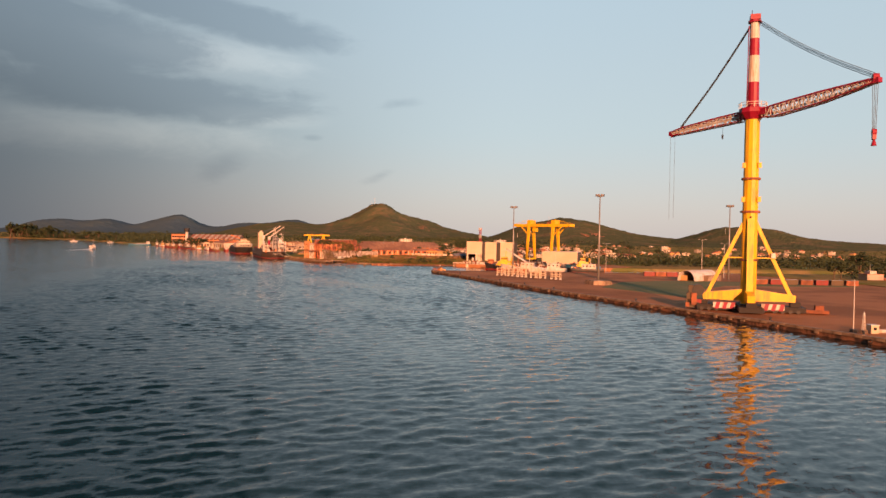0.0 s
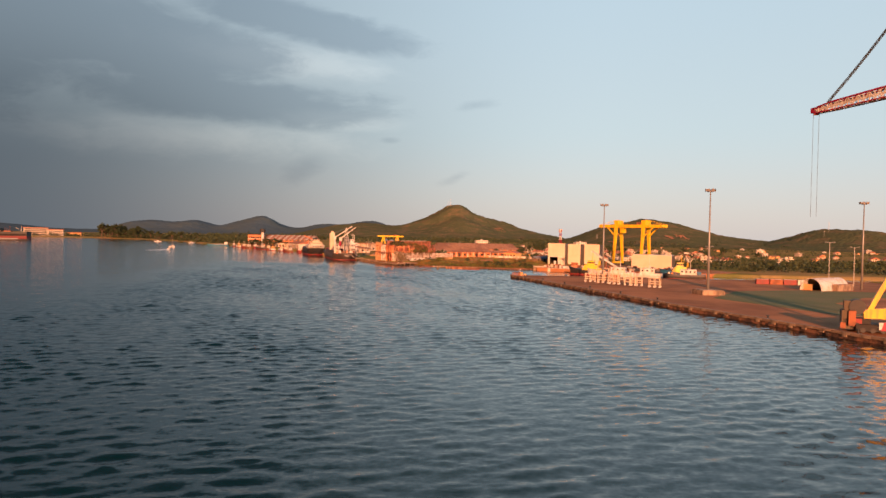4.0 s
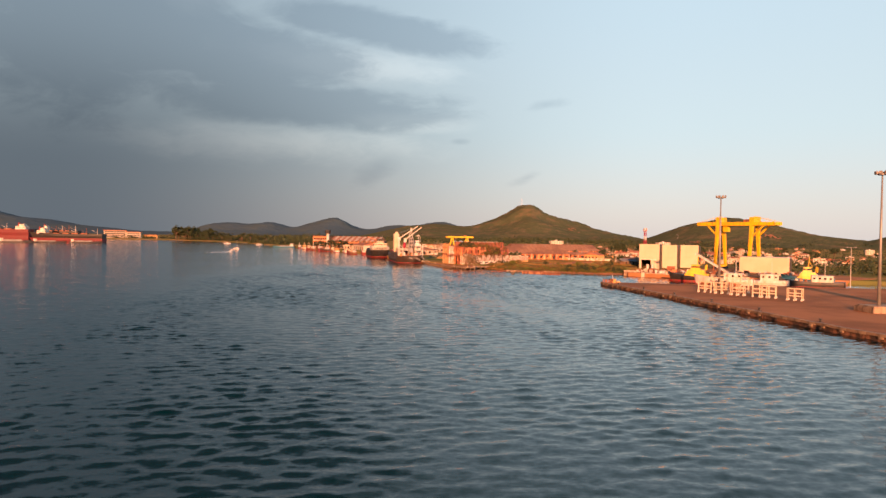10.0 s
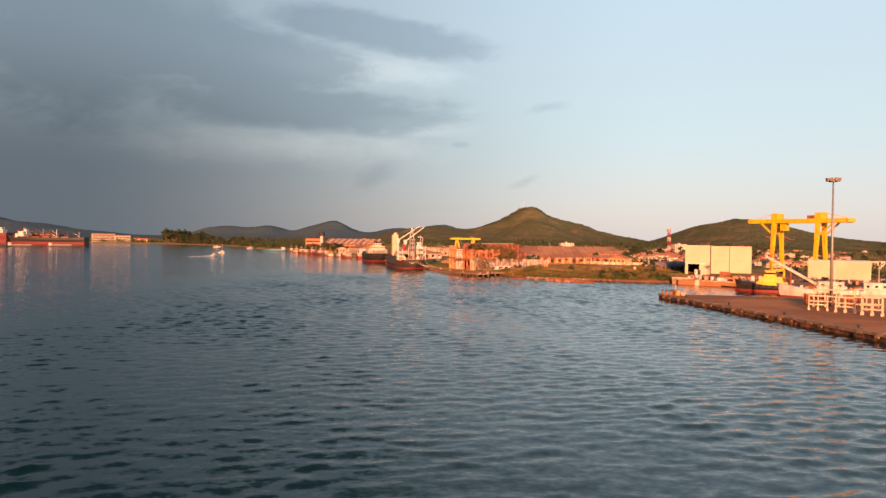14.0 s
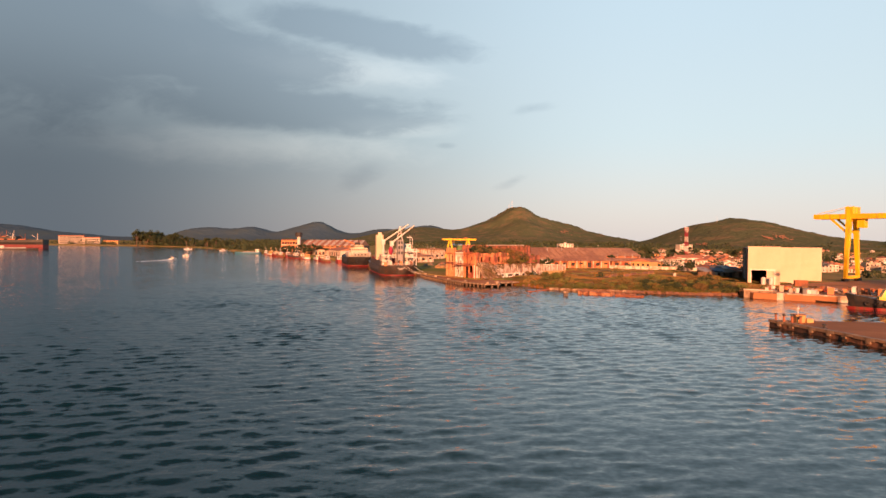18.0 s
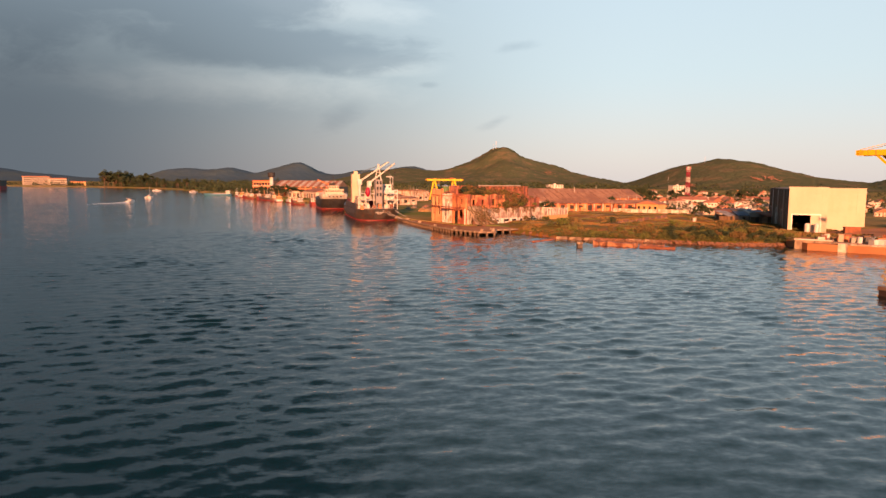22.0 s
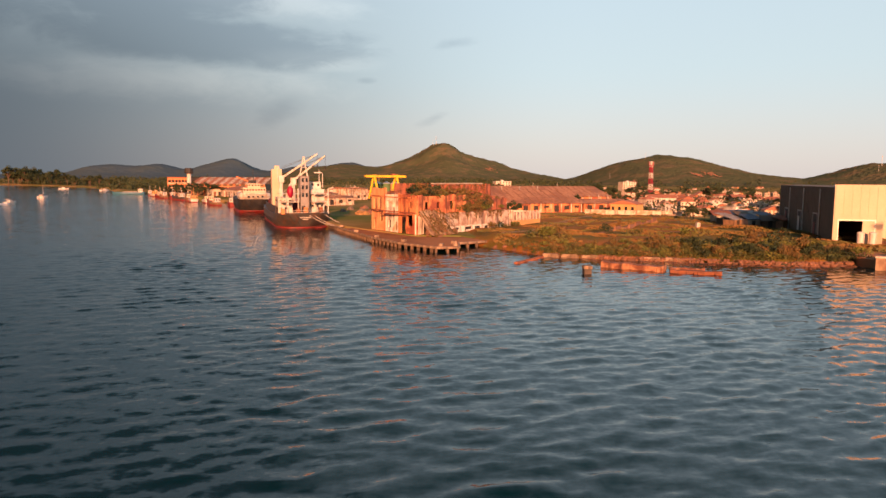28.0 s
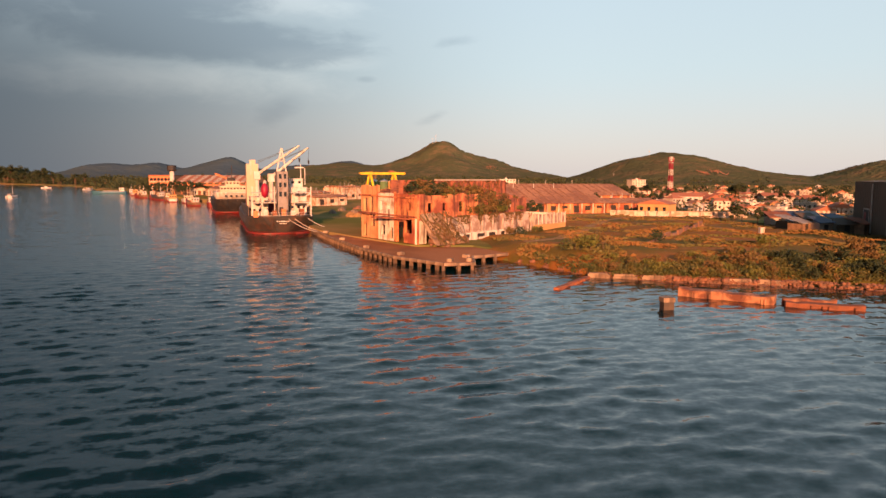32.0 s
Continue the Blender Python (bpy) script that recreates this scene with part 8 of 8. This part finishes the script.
rng = random.Random(404)
mang = []
for k in range(620):
    x, y = rng.uniform(165, 560), rng.uniform(312, 430)
    if y > 312 + max(0, 270 - x) * 0.35:
        mang.append((x, y, 2.2))
for k in range(280):
    mang.append((rng.uniform(232, 560), rng.uniform(150, 255), 2.2))
scrub("mangrove_thicket", mang, 4.4, 46, 0.75, "leaf_dark", "dense dark green mangrove thicket behind the basin", 1)
belt = []
for k in range(620):
    f_ = rng.random()
    f_ *= 6
    seg = [(-200, 890), (-250, 1020), (-305, 1120), (-400, 1240), (-455, 1285), (-650, 1345), (-1100, 1435)]
    i = min(5, int(f_))
    p = Vector(seg[i]).lerp(Vector(seg[i + 1]), f_ - i)
    dep_ = rng.uniform(4, 130) if i < 4 else rng.uniform(60, 160)
    belt.append((p.x + dep_ * 0.86, p.y + dep_ * 0.5, 2.2))
scrub("shore_woods", belt, 6.0, 44, 1.1, "leaf_dark", "belt of dark woods along the far shore", 2)
town_green = [(rng.uniform(-20, 900), rng.uniform(620, 1500), 2.2) for k in range(900)]
town_green += [(rng.uniform(98, 300), rng.uniform(486, 650), 2.0) for k in range(420)]
town_green = [q_ for q_ in town_green if not (98 < q_[0] < 126 and q_[1] < 500) and not (58 < q_[0] < 126 and 548 < q_[1] < 600)]
scrub("town_trees", town_green, 2.9, 34, 0.62, "leaf_dark", "scattered dark green trees between the houses", 3)
far_green = [(rng.uniform(-500, 1500), rng.uniform(1400, 2400), 2.2) for k in range(900)]
scrub("plain_woods", far_green, 9.0, 34, 2.2, "leaf_dark", "dark woods on the plain below the hills", 4)


def field_z(x, y):
    hit, p, _, _, ob, _ = scene.ray_cast(depsg, Vector((x, y, 60)), Vector((0, 0, -1)))
    return p.z if hit else 2.4


bpy.context.view_layer.update()
depsg = bpy.context.evaluated_depsgraph_get()
rng = random.Random(505)
for k in range(260):
    f_ = rng.random() ** 0.8
    x = 36 + f_ * 50
    line = shore_line(x)
    y = line + 0.9 + rng.random() ** 1.3 * (16.0 if x > 50 else 9.0)
    sz_ = rng.uniform(0.6, 1.45) * (1.0 if x > 55 else 0.75)
    bush(x, y, field_z(x, y) - 0.1, sz_, (0, 2, 0, 1)[k % 4] + 4 * k if x < 60 else (3, 0, 1, 0, 2)[k % 5] + 4 * k, "green bush on the bank above the shore", "bushes on the shore bank")
for k, (x, y, s_) in enumerate(((38, 386, 2.0), (40.5, 385.5, 1.9), (43, 386.5, 1.7), (57, 398, 1.3), (62, 393, 1.3), (72, 388, 1.6), (80, 378, 1.8), (83, 374, 1.9), (85.5, 369, 1.7))):
    bush(x, y, field_z(x, y) - 0.1, s_, k, "broad green bush in the rough grass", "bushes in the field")
bank = []
for k in range(640):
    x = 31 + rng.random() ** 0.7 * 54
    y = shore_line(x) + rng.uniform(1.1, 8.0 if x > 48 else 4.0) + max(0.0, 36 - x) * 0.4
    bank.append((x, y, field_z(x, y) - 0.1))
scrub("bank_scrub", [b for b in bank if b[0] < 58], 0.75, 60, 0.15, "leaf", "low green scrub covering the bank down to the water", 6)
scrub("bank_thicket", [b for b in bank if b[0] >= 58], 0.7, 60, 0.14, "leaf", "low scrub thicket on the bank beside the shed", 7)
gt = Shape()
for k in range(26000):
    x, y = rng.uniform(30, 112), rng.uniform(352, 488)
    line = shore_line(x)
    if y < line + 1.2 or rng.random() < (y - 380) / 170:
        continue
    if uv(0, 0)[0] < x < 55 and y > 404 + (x - 15) * 0.92 - 7:
        continue
    z = GROUND + 0.75 * min(0.0, (y - line) / 14 - 1) + min(1.0, (y - line) / 14) * 0.35 + min(1.0, (y - line) / 14) * 0.5 * math.exp(-((y - 392) / 12) ** 2) + noise.fractal(Vector((x, y, 1)) / 14, 1.0, 2.0, 4) * 0.35 - 0.02
    n_ = noise.noise(Vector((x, y, 9)) / 9)
    if n_ < 0.12 * math.sin(x * 0.21 + y * 0.13) - 0.05:
        continue
    for b in range(2):
        a = rng.uniform(0, math.tau)
        h = rng.uniform(0.10, 0.34) * (1 + 1.3 * n_)
        w_ = rng.uniform(0.1, 0.3)
        c_, s_ = math.cos(a) * w_, math.sin(a) * w_
        gt.add([(x - c_, y - s_, z), (x + c_, y + s_, z), (x + c_ * 1.6 + rng.gauss(0, 0.1), y + s_ * 1.6, z + h), (x - c_ * 1.3, y - s_ * 1.3 + rng.gauss(0, 0.1), z + h * rng.uniform(0.6, 1))], [(0, 1, 2, 3)])
solid("grass_tufts", gt, "tuft", "tufts of dry and green grass over the field", "grass", "stuff")

# worn dirt tracks across the field
def track(name, pts, wd, label):
    sp = Shape()
    rows = []
    for (x0, y0), (x1, y1) in zip(pts, pts[1:]):
        n_ = max(2, int(math.hypot(x1 - x0, y1 - y0) / 1.5))
        rows += [(x0 + (x1 - x0) * i / n_, y0 + (y1 - y0) * i / n_, (y1 - y0), -(x1 - x0)) for i in range(n_)]
    for i, (x, y, nx_, ny_) in enumerate(rows):
        ln = math.hypot(nx_, ny_)
        for sd in (-1, -0.33, 0.33, 1):
            hw = wd * (0.5 + 0.3 * noise.noise(Vector((i * 0.4, sd, 2)))) * sd
            px, py = x + nx_ / ln * hw, y + ny_ / ln * hw
            sp.v.append((px, py, field_z(px, py) + (0.05 if abs(sd) < 1 else -0.02)))
    sp.f = [(i * 4 + k, i * 4 + k + 1, i * 4 + k + 5, i * 4 + k + 4) for i in range(len(rows) - 1) for k in range(3)]
    solid(name, sp, "dirt", label, "path", "structure")


track("dirt_track", [(33, 399), (40, 407), (50, 420), (62, 444), (74, 464), (92, 484)], 3.2, "worn track of orange earth through the grass")
track("dirt_path", [(52, 393), (64, 409), (78, 428), (92, 446)], 1.6, "narrow path of orange earth beside the low wall")
track("dirt_patch", [(76, 371), (81, 372), (88, 376)], 3.0, "bare patch of orange earth near the shed")

# masts on the hills
def radio_mast(x, y, h, label="thin pale radio mast on the hill"):
    hit, p, _, _, ob, _ = scene.ray_cast(depsg, Vector((x, y, 500)), Vector((0, 0, -1)))
    t = thing("radio_mast", pose(x, y, p.z - 1 if hit else 2), label, "mast", "radio masts on the hills")
    part("pole", Shape().tube((0, 0, 0), (0, 0, h), h * 0.022, h * 0.012, 6), "sheet", t)
    part("aerial", Shape().tube((0, 0, h * 0.8), (0, 0, h * 0.88), h * 0.04, h * 0.04, 6), "white", t)


radio_mast(398, 3280, 36)
radio_mast(384, 3275, 26)
radio_mast(735, 1880, 16)
radio_mast(610, 1790, 12)
radio_mast(880, 1880, 12)
radio_mast(1062, 1500, 22)
radio_mast(1030, 1470, 14)
